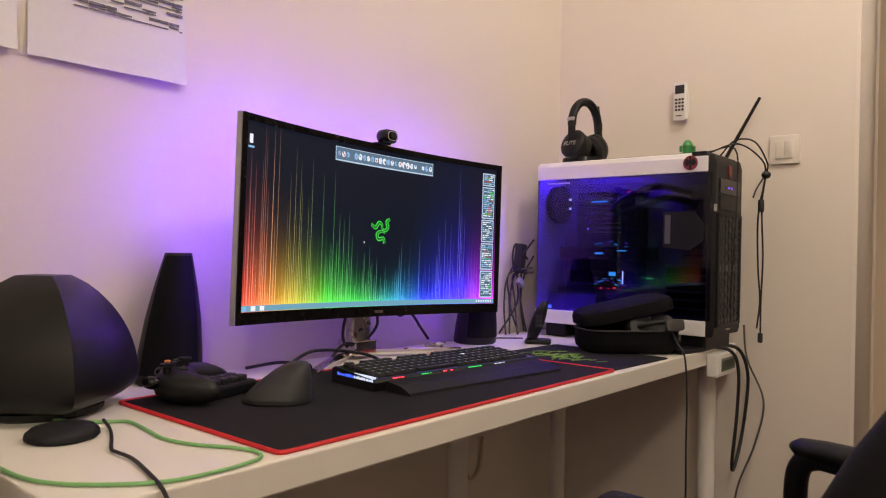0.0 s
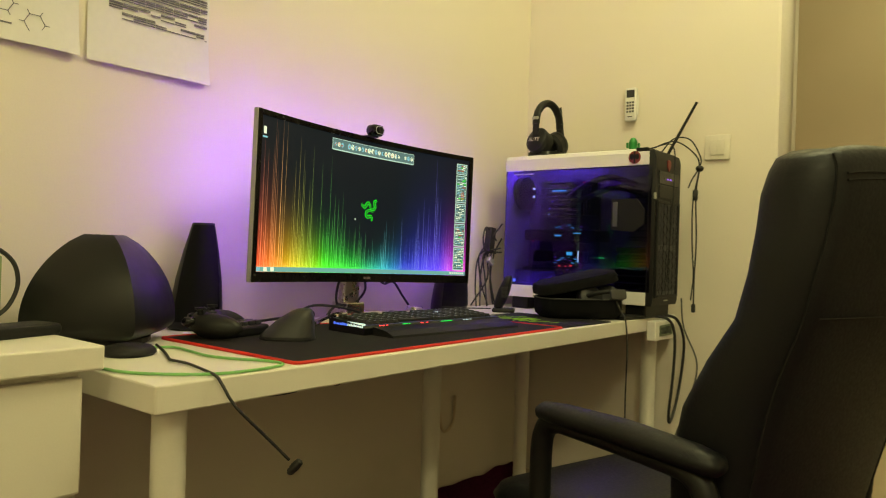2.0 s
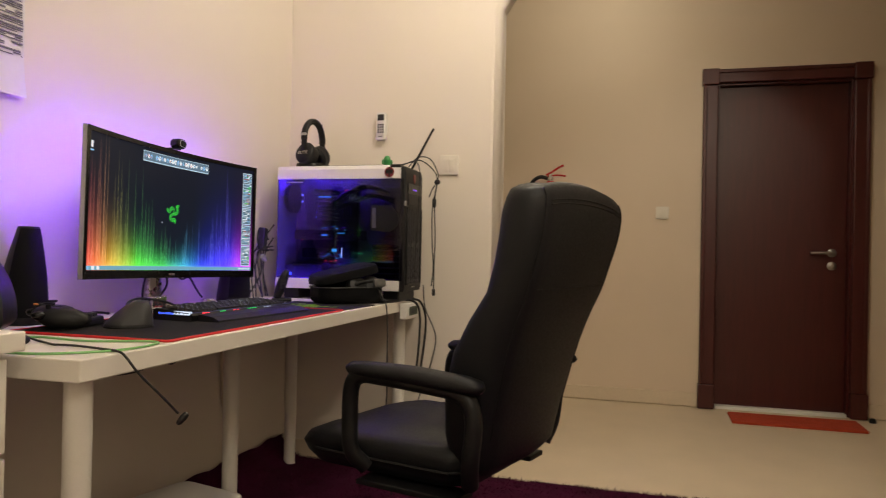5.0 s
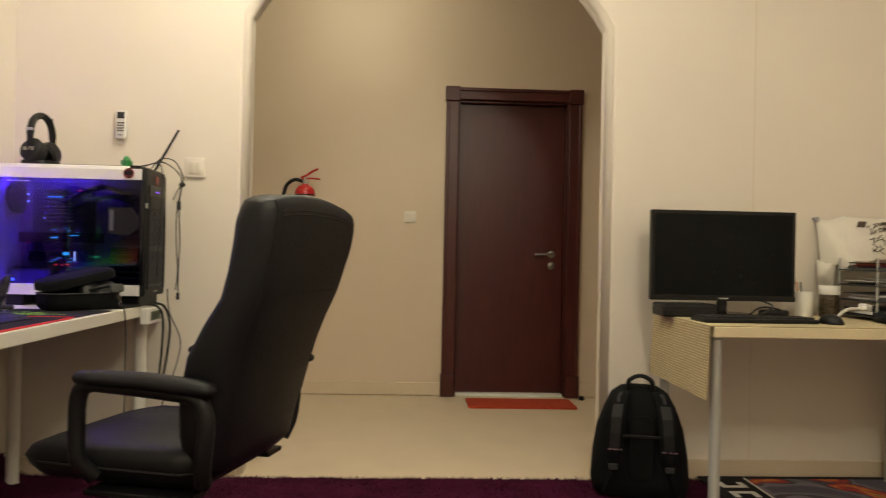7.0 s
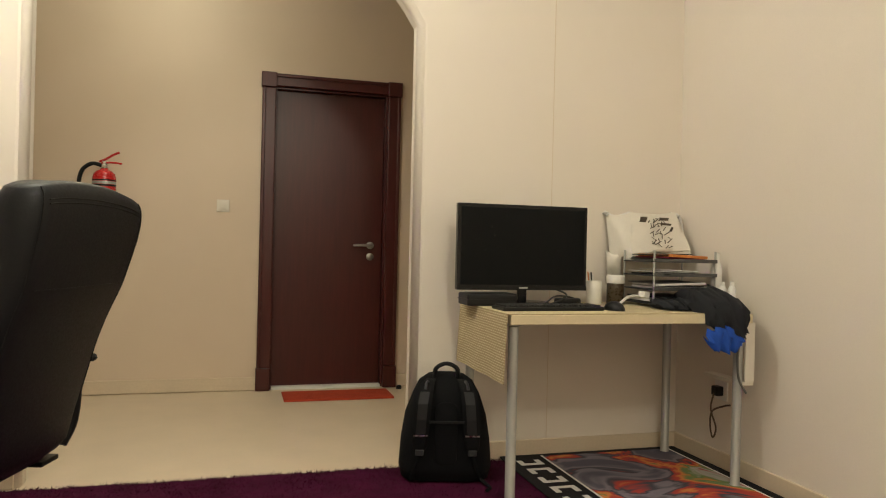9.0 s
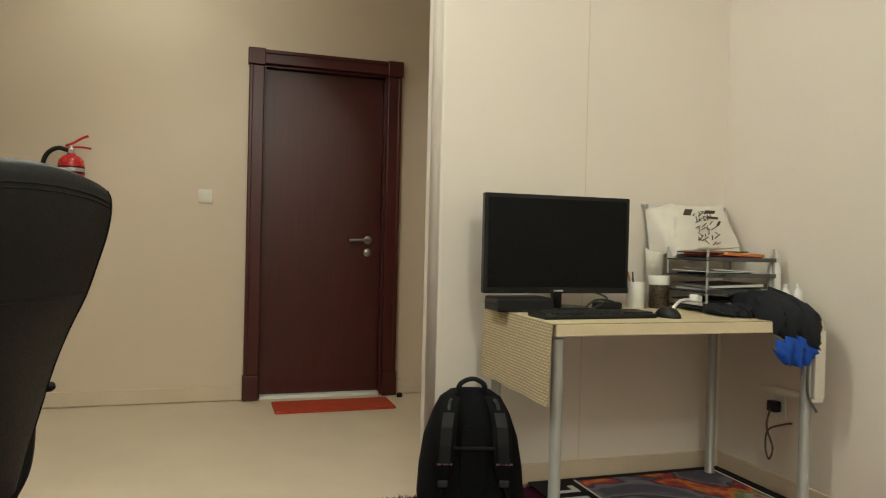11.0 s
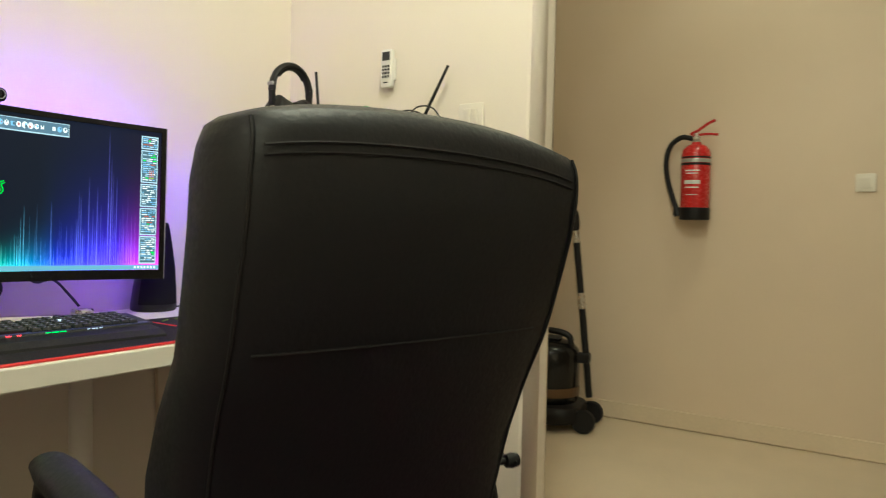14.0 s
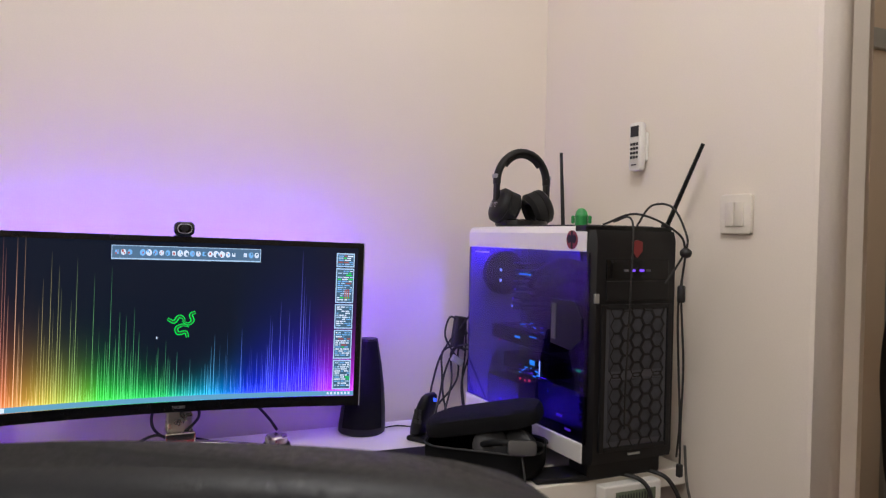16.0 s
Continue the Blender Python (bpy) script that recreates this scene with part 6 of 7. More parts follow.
# ---- hallway things ----
def extinguisher():
    e = empty("fire_extinguisher", Matrix.Translation((DOORX - 0.085, -0.982, 1.05)), "red fire extinguisher hung on the hallway wall", "fire extinguisher")
    part("cylinder", lathe([(0.05, 0.05), (0.066, 0.052), (0.068, 0.06), (0.068, 0.315), (0.062, 0.34), (0.045, 0.358), (0.024, 0.366), (0.022, 0.375)], 28), M_EXT, e, smooth=True)
    part("foot_band", lathe([(0.055, 0.0), (0.069, 0.002), (0.0705, 0.01), (0.0705, 0.058), (0.066, 0.06)], 28), M_BLACK, e, smooth=True)
    part("label_band", lathe([(0.0684, 0.275), (0.0690, 0.276), (0.0690, 0.292), (0.0684, 0.293)], 28, cap=False), M_GREYMETAL, e)
    part("label_band", lathe([(0.0684, 0.262), (0.0690, 0.263), (0.0690, 0.272), (0.0684, 0.273)], 28, cap=False), M_BLACK, e)
    part("label_band", lathe([(0.0684, 0.296), (0.0690, 0.297), (0.0690, 0.303), (0.0684, 0.304)], 28, cap=False), M_BLACK, e)
    for z, hw, hh in ((0.235, 0.5, 0.003), (0.222, 0.4, 0.002), (0.180, 0.55, 0.009), (0.155, 0.45, 0.003), (0.12, 0.4, 0.002)):
        loops = [[(-0.0688 * math.cos(a), 0.0688 * math.sin(a), z + s * hh) for a in np.linspace(-hw, hw, 9)] for s in (-1, 1)]
        part("label_text_bar", rings(loops, False, False), M_PAPER, e)
    v = part("valve", lathe([(0.018, 0.37), (0.018, 0.40), (0.012, 0.405), (0.012, 0.42)], 16), M_SILVER, e, smooth=True)
    part("lever", tube([(0, 0.03, 0.415), (0, -0.01, 0.435), (0, -0.05, 0.462), (0, -0.085, 0.478)], 0.007, 8), M_EXT, v, smooth=True)
    part("lever", tube([(0, 0.02, 0.405), (0, -0.04, 0.413), (0, -0.10, 0.408)], 0.006, 8), M_EXT, v, smooth=True)
    part("gauge", moved(lathe([(0.012, 0), (0.012, 0.008), (0.009, 0.009)], 14), Matrix.Translation((-0.018, 0, 0.39)) @ Matrix.Rotation(-math.pi / 2, 4, "Y")), M_SILVER, v)
    part("hose", tube([(0, 0.015, 0.392), (0, 0.07, 0.402), (0, 0.122, 0.365), (0, 0.143, 0.29), (0, 0.134, 0.20), (0, 0.108, 0.11), (0, 0.085, 0.05)], 0.0125, 10), M_BLACK_SOFT, e, smooth=True)
    part("nozzle", tube([(0, 0.088, 0.06), (0, 0.078, 0.02)], 0.014, 10, taper=0.02), M_BLACK, e, smooth=True)
    part("hose_clip", box((-0.01, 0.06, 0.022), (0.01, 0.10, 0.045), 0.003), M_BLACK, e)
    part("bracket", box((0.055, -0.03, 0.26), (0.084, 0.03, 0.33), 0.003), M_BLACK, e)


extinguisher()


def vacuum_cleaner():
    v = empty("vacuum_cleaner", pose(1.50, -0.345, -0.004, 0, 0, 10), "black drum vacuum cleaner with upright tube and hose", "vacuum cleaner")
    part("base", moved(slab(0.36, 0.36, 0.11, 0.035, 0.13, 0.03), Matrix.Identity(4)), M_BLACK, v, smooth=True)
    part("drum", lathe([(0.14, 0.13), (0.15, 0.15), (0.15, 0.36), (0.145, 0.39), (0.12, 0.42), (0.06, 0.44), (0.02, 0.442)], 28), M_BLACK_GLOSS, v, smooth=True)
    part("drum_band", lathe([(0.1515, 0.165), (0.153, 0.17), (0.153, 0.205), (0.1515, 0.21)], 28, cap=False), material("bronze_band", (0.12, 0.07, 0.035), 0.4, 0.5), v)
    part("carry_handle", tube([(-0.03, 0.115, 0.40), (-0.03, 0.10, 0.465), (-0.03, 0.0, 0.485), (-0.03, -0.10, 0.465), (-0.03, -0.115, 0.40)], 0.016, 10), M_BLACK, v, smooth=True)
    part("display_cap", moved(slab(0.10, 0.12, 0.03, 0.442, 0.452, 0.004), Matrix.Identity(4)), M_GREY, v, smooth=True)
    for s in (-1, 1):
        part("wheel", moved(lathe([(0.03, -0.02), (0.055, -0.02), (0.06, 0), (0.055, 0.02), (0.03, 0.02)], 20), Matrix.Translation((s * 0.1, -0.20, 0.060)) @ Matrix.Rotation(math.pi / 2, 4, "Y")), M_BLACK_SOFT, v, smooth=True)
    for s in (-1, 1):
        part("castor", moved(ellipsoid(0.02, 0.02, 0.02), Matrix.Translation((s * 0.1, 0.13, 0.021))), M_BLACK, v, smooth=True)
    tb = part("tube", tube([(0.0, -0.205, 0.16), (0.0, -0.175, 0.45), (0.0, -0.112, 1.02)], 0.017, 12, 3), M_BLACK, v, smooth=True)
    for z0, z1, y0, y1 in ((0.60, 0.68, -0.159, -0.150), (0.93, 0.99, -0.122, -0.115)):
        part("chrome_ring", tube([(0, y0, z0), (0, y1, z1)], 0.019, 12, 1), M_SILVER, tb, "chrome tube joint", True)
    part("tube_holder", box((-0.03, -0.205, 0.33), (0.03, -0.12, 0.38), 0.008), M_BLACK, v)
    part("grip", tube([(0.0, -0.114, 1.0), (0.0, -0.108, 1.065), (0.0, -0.085, 1.10), (0.0, 0.0, 1.165), (0.0, 0.065, 1.195), (0.0, 0.095, 1.195)], 0.022, 12, 5), M_BLACK, v, smooth=True)
    part("hose", tube([(0.0, 0.09, 1.196), (0.0, 0.14, 1.165), (0.0, 0.19, 1.0), (0.0, 0.21, 0.8), (0.0, 0.20, 0.6), (0.0, 0.18, 0.38), (0.0, 0.13, 0.30)], 0.02, 12, 6), M_BLACK_SOFT, v, smooth=True)


vacuum_cleaner()
d = empty("door_stop", Matrix.Translation((1.72, -2.885, -0.004)), "small dark rubber door stop on the tiles", "door stop")
part("body", lathe([(0.018, 0), (0.019, 0.004), (0.017, 0.022), (0.012, 0.026)], 14), M_BLACK_SOFT, d, smooth=True)


# ---- small table with its things ----
AT = Matrix.Translation((-0.05, -0.03, 0))
TZ = 0.74


def cloth_material(name, a, b):
    m = bpy.data.materials.new(name)
    m.use_nodes = True
    nt = m.node_tree
    bsdf = nt.nodes["Principled BSDF"]
    tex = nt.nodes.new("ShaderNodeTexCoord")
    br = nt.nodes.new("ShaderNodeTexBrick")
    br.inputs["Color1"].default_value, br.inputs["Color2"].default_value, br.inputs["Mortar"].default_value = (*a, 1), (a[0] * 0.85, a[1] * 0.85, a[2] * 0.8, 1), (*b, 1)
    br.inputs["Scale"].default_value = 13.0
    br.inputs["Mortar Size"].default_value, br.inputs["Brick Width"].default_value, br.inputs["Row Height"].default_value = 0.035, 0.32, 0.13
    mp = nt.nodes.new("ShaderNodeMapping")
    mp.inputs["Rotation"].default_value = (radians(90), 0, 0)
    nt.links.new(tex.outputs["Object"], mp.inputs[0])
    nt.links.new(mp.outputs[0], br.inputs["Vector"])
    n = nt.nodes.new("ShaderNodeTexNoise")
    n.inputs["Scale"].default_value = 9
    nt.links.new(tex.outputs["Object"], n.inputs["Vector"])
    mul = nt.nodes.new("ShaderNodeMix")
    mul.data_type, mul.blend_type = "RGBA", "MULTIPLY"
    mul.inputs[0].default_value = 0.5
    nt.links.new(br.outputs["Color"], mul.inputs[6])
    nt.links.new(n.outputs["Color"], mul.inputs[7])
    nt.links.new(br.outputs["Color"], bsdf.inputs["Base Color"])
    bsdf.inputs["Roughness"].default_value = 0.8
    bp = nt.nodes.new("ShaderNodeBump")
    bp.inputs["Strength"].default_value, bp.inputs["Distance"].default_value = 0.6, 0.003
    nt.links.new(br.outputs["Fac"], bp.inputs["Height"])
    bp.invert = True
    nt.links.new(bp.outputs[0], bsdf.inputs["Normal"])
    return m


M_WEAVE = cloth_material("woven_cream_cloth", (0.66, 0.56, 0.37), (0.40, 0.31, 0.17))


def side_table():
    t = empty("side_table", Matrix.Translation((-0.31, -3.27, 0.0)), "small cream table on grey steel legs by the wall", "table")
    part("tabletop", box((-0.30, -0.535, TZ - 0.042), (0.29, 0.53, TZ - 0.004), 0.003), material("cream_laminate", (0.70, 0.60, 0.40), 0.45, vary=0.05, scale=5), t)
    for x, y in ((-0.262, 0.505), (-0.262, -0.495), (0.25, 0.505), (0.25, -0.495)):
        part("leg", moved(lathe([(0.022, 0.0), (0.022, 0.02), (0.0195, 0.024), (0.0195, TZ - 0.055), (0.03, TZ - 0.05), (0.03, TZ - 0.043)], 18), Matrix.Translation((x, y, 0.004))), M_GREYMETAL, t, smooth=True)
    part("cross_rail", box((-0.25, -0.505, TZ - 0.075), (0.25, -0.475, TZ - 0.043), 0.003), M_GREYMETAL, t)
    part("modesty_shelf", box((-0.28, -0.560, 0.438), (-0.02, -0.505, 0.452), 0.002), M_SWITCH, t)
    part("side_panel", box((-0.285, -0.560, 0.452), (-0.275, -0.515, 0.70), 0.002), M_SWITCH, t)
    c = empty("table_runner", Matrix.Translation((-0.31, -2.735, TZ - 0.004)), "woven cream grass-cloth draped over the table end", "tablecloth")
    part("flat_cloth", box((-0.298, -0.98, 0.0), (0.285, 0.006, 0.004), 0.001), M_WEAVE, c)
    bm = bmesh.new()
    n, k = 16, 8
    rows = []
    for j in range(k + 1):
        rows.append([bm.verts.new((-0.298 + 0.583 * i / n, 0.008 + 0.003 * (j / k) * math.sin(i * 0.9) + 0.010 * (j / k), 0.004 - 0.262 * j / k)) for i in range(n + 1)])
    for j in range(k):
        for i in range(n):
            bm.faces.new((rows[j][i], rows[j + 1][i], rows[j + 1][i + 1], rows[j][i + 1]))
    ex = bmesh.ops.extrude_face_region(bm, geom=bm.faces[:])
    bmesh.ops.translate(bm, verts=[v for v in ex["geom"] if isinstance(v, bmesh.types.BMVert)], vec=(0, 0.003, 0))
    part("hanging_flap", bm, M_WEAVE, c, smooth=True)


side_table()


def small_monitor():
    m = empty("flat_monitor", Matrix.Translation((-0.17, -2.965, TZ)), "switched-off black flat monitor on the small table", "monitor")
    part("housing", box((0.0, -0.305, 0.062), (0.03, 0.305, 0.435), 0.004), M_BLACK_GLOSS, m)
    part("screen", box((-0.002, -0.29, 0.085), (0.001, 0.29, 0.420)), M_SCREENOFF, m, "dark switched-off screen")
    part("lower_bezel", box((-0.003, -0.305, 0.062), (0.0, 0.305, 0.083), 0.001), M_BLACK_GLOSS, m)
    part("badge", box((-0.0042, -0.02, 0.069), (-0.0032, 0.02, 0.075)), M_GREYMETAL, m)
    part("neck", box((0.005, -0.02, 0.01), (0.025, 0.02, 0.075), 0.003), M_BLACK_GLOSS, m)
    part("foot", moved(slab(0.16, 0.24, 0.06, 0.0, 0.012, 0.004), Matrix.Translation((0.01, 0, 0))), M_BLACK_GLOSS, m, smooth=True)


small_monitor()
b = empty("black_recorder", Matrix.Translation((-0.20, -2.79, TZ)), "black box on the table under the monitor", "box")
part("body", box((-0.07, -0.11, 0.0), (0.07, 0.11, 0.052), 0.008), M_BLACK, b)
part("lid_seam", box((-0.071, -0.112, 0.025), (0.071, 0.112, 0.028), 0.001), M_BLACK_SOFT, b)
k = empty("small_keyboard", pose(-0.44, -2.965, TZ, 0, 0, 2), "black flat keyboard on the small table", "keyboard")
part("body", box((-0.065, -0.22, 0.0), (0.065, 0.22, 0.016), 0.005), M_BLACK, k)
kd = None
for i in range(5):
    for j in range(18):
        kk = box((-0.008, -0.0095, 0.0), (0.008, 0.0095, 0.006)) if kd is None else None
        if kd is None:
            ob = part("key", kk, M_KEY, k)
            kd = ob.data
        else:
            ob = new("key", kd)
            ob.parent = k
        ob.location = (-0.044 + i * 0.0215, -0.198 + j * 0.0233, 0.016)
m = empty("small_mouse", pose(-0.47, -3.245, TZ, 0, 0, 10), "black computer mouse on the small table", "mouse")
part("shell", moved(ellipsoid(0.055, 0.034, 0.036), Matrix.Translation((0, 0, 0.002))), M_BLACK, m, smooth=True)
cable("monitor_lead", "black lead looping beneath the flat monitor", [[(-0.1, -3.02, TZ + 0.10), (-0.14, -3.10, TZ + 0.075), (-0.20, -3.16, TZ + 0.045), (-0.22, -3.09, TZ + 0.01), (-0.23, -3.04, TZ + 0.004)], [(-0.23, -3.04, TZ + 0.004), (-0.22, -3.10, TZ + 0.04), (-0.18, -3.20, TZ + 0.03), (-0.15, -3.24, TZ + 0.004)]], r=0.004)
s = empty("black_stand", Matrix.Translation((-0.16, -3.185, TZ)), "small black gadget on the small table", "gadget")
part("body", slab(0.07, 0.12, 0.03, 0.0, 0.028, 0.008), M_BLACK, s, smooth=True)


def jar(name, x, y, r, h, mat, label, cat):
    j = empty(name, Matrix.Translation((x, y, TZ)), label, cat)
    part("body", lathe([(r * 0.92, 0), (r, 0.004), (r, h - 0.006), (r * 0.96, h)], 20), mat, j, smooth=True)
    return j


j = jar("pen_cup", -0.13, -3.33, 0.036, 0.105, M_WHITE, "white cup holding pens", "cup")
for i in range(4):
    part("pen", tube([(0.01 * (i - 1.5), 0.012, 0.06), (0.016 * (i - 1.5), 0.02, 0.135 + 0.01 * (i % 2))], 0.0035, 6, 1), (M_WHITE, M_GREY, M_WHITE, M_ORANGE)[i], j)
j = jar("jar", -0.13, -3.44, 0.040, 0.095, material("brown_jar", (0.05, 0.035, 0.02), 0.3), "dark brown jar with a white lid", "jar")
part("lid", lathe([(0.0415, 0.095), (0.0425, 0.097), (0.0425, 0.128), (0.040, 0.132)], 20), M_WHITE, j, "white screw lid", True)
c = cable("white_adapter_cable", "white cable with a bulky plug on the small table", [[(-0.45, -3.27, TZ + 0.006), (-0.40, -3.32, TZ + 0.03), (-0.36, -3.38, TZ + 0.05), (-0.33, -3.44, TZ + 0.05)]], M_WHITE, 0.006)
part("plug", moved(box((-0.018, -0.02, -0.014), (0.018, 0.02, 0.014), 0.006), pose(-0.325, -3.47, TZ + 0.055, 10, 0, 20)), M_WHITE, c)


def letter_tray():
    t = empty("letter_tray", Matrix.Translation((-0.22, -3.66, TZ)), "grey wire letter trays stacked with papers", "tray")
    for i in range(4):
        z = 0.012 + i * 0.062
        sh = part("shelf", box((-0.13, -0.16, z), (0.13, 0.16, z + 0.006), 0.002), M_GREY, t)
        part("shelf_lip", box((-0.134, -0.16, z), (-0.129, 0.16, z + 0.016), 0.001), M_PLATE, sh)
    for x in (-0.125, 0.125):
        for y in (-0.155, 0.155):
            part("post", moved(lathe([(0.005, 0), (0.005, 0.25)], 10), Matrix.Translation((x, y, 0))), M_GREYMETAL, t)
    rnd = random.Random(21)
    mats_ = [M_PAPER, M_PAPER, M_GREY, M_BLACK, M_PAPER, M_NAVY, M_PLATE, M_BLACK]
    for i in range(4):
        z = 0.019 + i * 0.062
        for kk in range(4):
            hgt = rnd.uniform(0.002, 0.012)
            a = rnd.uniform(-11, 11)
            half, tip = (0.135, 0) if kk == 0 else (rnd.uniform(0.07, 0.13), rnd.uniform(-2.5, 2.5))
            rise = half * math.sin(radians(abs(tip)))
            part("folder", moved(box((-0.11, -half, 0), (0.11, half, hgt), 0.001), pose(rnd.uniform(-0.02, 0.005), rnd.uniform(-1, 1) * (0.15 - half), z + rise, tip, 0, a)), M_ORANGE if (i == 3 and kk == 2) else M_MAGENTA if (i == 3 and kk == 1) else rnd.choice(mats_), t)
            z += hgt + 0.0003


letter_tray()


def cloth_panel(corners, bulge, seed, n=14, k=12, thick=0.006):
    """A slack cloth sheet between four corners (top left, top right, lower right, lower left)."""
    tl, tr, br, bl = [Vector(q) for q in corners]
    nrm = (tr - tl).cross(bl - tl).normalized()
    front, back = [], []
    for j in range(k + 1):
        v = j / k
        fr, bk = [], []
        for i in range(n + 1):
            u = i / n
            q = (tl * (1 - u) + tr * u) * (1 - v) + (bl * (1 - u) + br * u) * v
            d = bulge * math.sin(math.pi * u) * math.sin(math.pi * min(1.0, v * 0.9 + 0.05)) + 0.006 * noise.noise(Vector((u * 4 + seed, v * 3, seed))) + 0.002 * noise.noise(Vector((u * 11, v * 9 + seed, 2)))
            sag = Vector((0, 0, -0.012 * math.sin(math.pi * u) * (1 - v)))
            fr.append(q + nrm * d + sag)
            bk.append(q + nrm * (d - thick) + sag)
        front.append(fr)
        back.append(bk)
    return rings([f + g[::-1] for f, g in zip(front, back)])


def cloth_bag():
    b = empty("cloth_bag", pose(0, 0, 0, 0, 0, 0), "white printed cloth bag hung above the trays", "bag")
    cotton = material("white_cotton", (0.72, 0.68, 0.60), 0.9, vary=0.08, scale=14, fine=300, bump=0.5)
    # front face leans out over the trays, the gusset falls behind it
    part("front_panel", cloth_panel([(-0.06, -3.575, 1.172), (-0.06, -3.825, 1.178), (-0.150, -3.855, 0.992), (-0.150, -3.535, 0.972)], -0.014, 3.0), cotton, b, smooth=True, angle=80)
    part("gusset", cloth_panel([(-0.020, -3.468, 1.160), (-0.064, -3.578, 1.170), (-0.150, -3.540, 0.972), (-0.040, -3.488, 0.945)], -0.02, 8.0), cotton, b, smooth=True, angle=80)
    part("lower_fold", cloth_panel([(-0.148, -3.535, 0.985), (-0.148, -3.852, 0.996), (-0.115, -3.840, 0.968), (-0.115, -3.520, 0.958)], -0.006, 5.0, thick=0.03), cotton, b, smooth=True, angle=80)
    part("loose_corner", cloth_panel([(-0.035, -3.468, 0.985), (-0.095, -3.520, 0.970), (-0.080, -3.522, 0.868), (-0.045, -3.472, 0.850)], -0.022, 19.0, 10, 10), cotton, b, smooth=True, angle=80)
    part("strap", tube([(-0.05, -3.805, 1.172), (-0.035, -3.86, 1.165), (-0.03, -3.885, 1.110), (-0.05, -3.875, 1.040), (-0.09, -3.852, 1.02)], 0.009, 8), M_PAPER, b, smooth=True)
    part("strap", tube([(-0.05, -3.585, 1.17), (-0.02, -3.52, 1.15), (-0.006, -3.468, 1.172)], 0.008, 8), M_PAPER, b, smooth=True)
    part("tag", box((-0.156, -3.628, 0.925), (-0.152, -3.600, 0.985), 0.001), M_PAPER, b)
    ink = rings([[(0, -0.5, -0.5), (0, 0.5, -0.5), (0, 0.5, 0.5), (0, -0.5, 0.5)], [(0.003, -0.5, -0.5), (0.003, 0.5, -0.5), (0.003, 0.5, 0.5), (0.003, -0.5, 0.5)]])
    mesh = part("print_block", ink, M_BAGINK, b)
    mesh.matrix_local = Matrix.Translation((-0.098, -3.628, 1.135)) @ Matrix.Rotation(radians(-26), 4, "Y") @ Matrix.Diagonal((1, 0.036, 0.034, 1))
    rnd = random.Random(2)
    marks = [(-3.742, 1.143, 0.050, 0.014, 0), (-3.745, 1.118, 0.056, 0.010, 4), (-3.765, 1.09, 0.012, 0.03, 8)]
    marks += [(-3.700 + rnd.uniform(-0.045, 0.05), rnd.uniform(1.005, 1.135), rnd.uniform(0.012, 0.034), 0.0028, rnd.uniform(-75, 75)) for i in range(30)]
    marks += [(-3.70 - 0.022 * math.cos(t), 1.125 + 0.018 * math.sin(t), 0.012, 0.0035, math.degrees(t) + 90) for t in np.linspace(0, 5.5, 8)]
    for y, z, w, h, turn in marks:
        ob = new("print_line", mesh.data)
        ob.parent = b
        ob.matrix_local = Matrix.Translation((-0.060 - (1.175 - z) * 0.485 - 0.013 - 0.015 * max(0.0, math.sin(math.pi * (-3.55 - y) / 0.29)) * max(0.0, math.sin(math.pi * (1.183 - z) / 0.2)), y, z)) @ Matrix.Rotation(radians(-26), 4, "Y") @ Matrix.Rotation(radians(turn), 4, "X") @ Matrix.Diagonal((1, w, h, 1))
    for y in (-3.466, -3.86):
        part("wall_hook", tube([(-0.002, y, 1.165), (-0.02, y, 1.165), (-0.035, y, 1.155), (-0.04, y, 1.17)], 0.006, 8), M_GREYMETAL, b, smooth=True)


AT = Matrix.Translation((0, -0.030, 0))
cloth_bag()
AT = Matrix.Translation((-0.05, -0.03, 0))


def drape(outline, y0, y1, seed, n=22, wob=0.012):
    """A folded cloth: a cross-section swept along y, with creases."""
    loops = []
    for i in range(n + 1):
        t = i / n
        k = math.sin(math.pi * min(1, max(0, t))) ** 0.35 if 0 < t < 1 else 0.12
        cx = sum(q[0] for q in outline) / len(outline)
        cz = sum(q[1] for q in outline) / len(outline)
        loop = []
        for m, (x, z) in enumerate(outline):
            w = wob * noise.noise(Vector((t * 7 + seed, m * 0.55, seed))) + wob * 0.8 * noise.noise(Vector((t * 15, m * 1.3 + seed, 4)))
            w -= wob * 0.9 * abs(math.sin(t * 11 + m * 0.7 + seed)) ** 6  # sharp creases
            loop.append((cx + (x - cx) * k + w, y0 + (y1 - y0) * t + w * 0.6, max(cz + (z - cz) * k + w, 0.003) if x > -0.612 else cz + (z - cz) * k + w))
        loops.append(loop)
    return rings(loops)


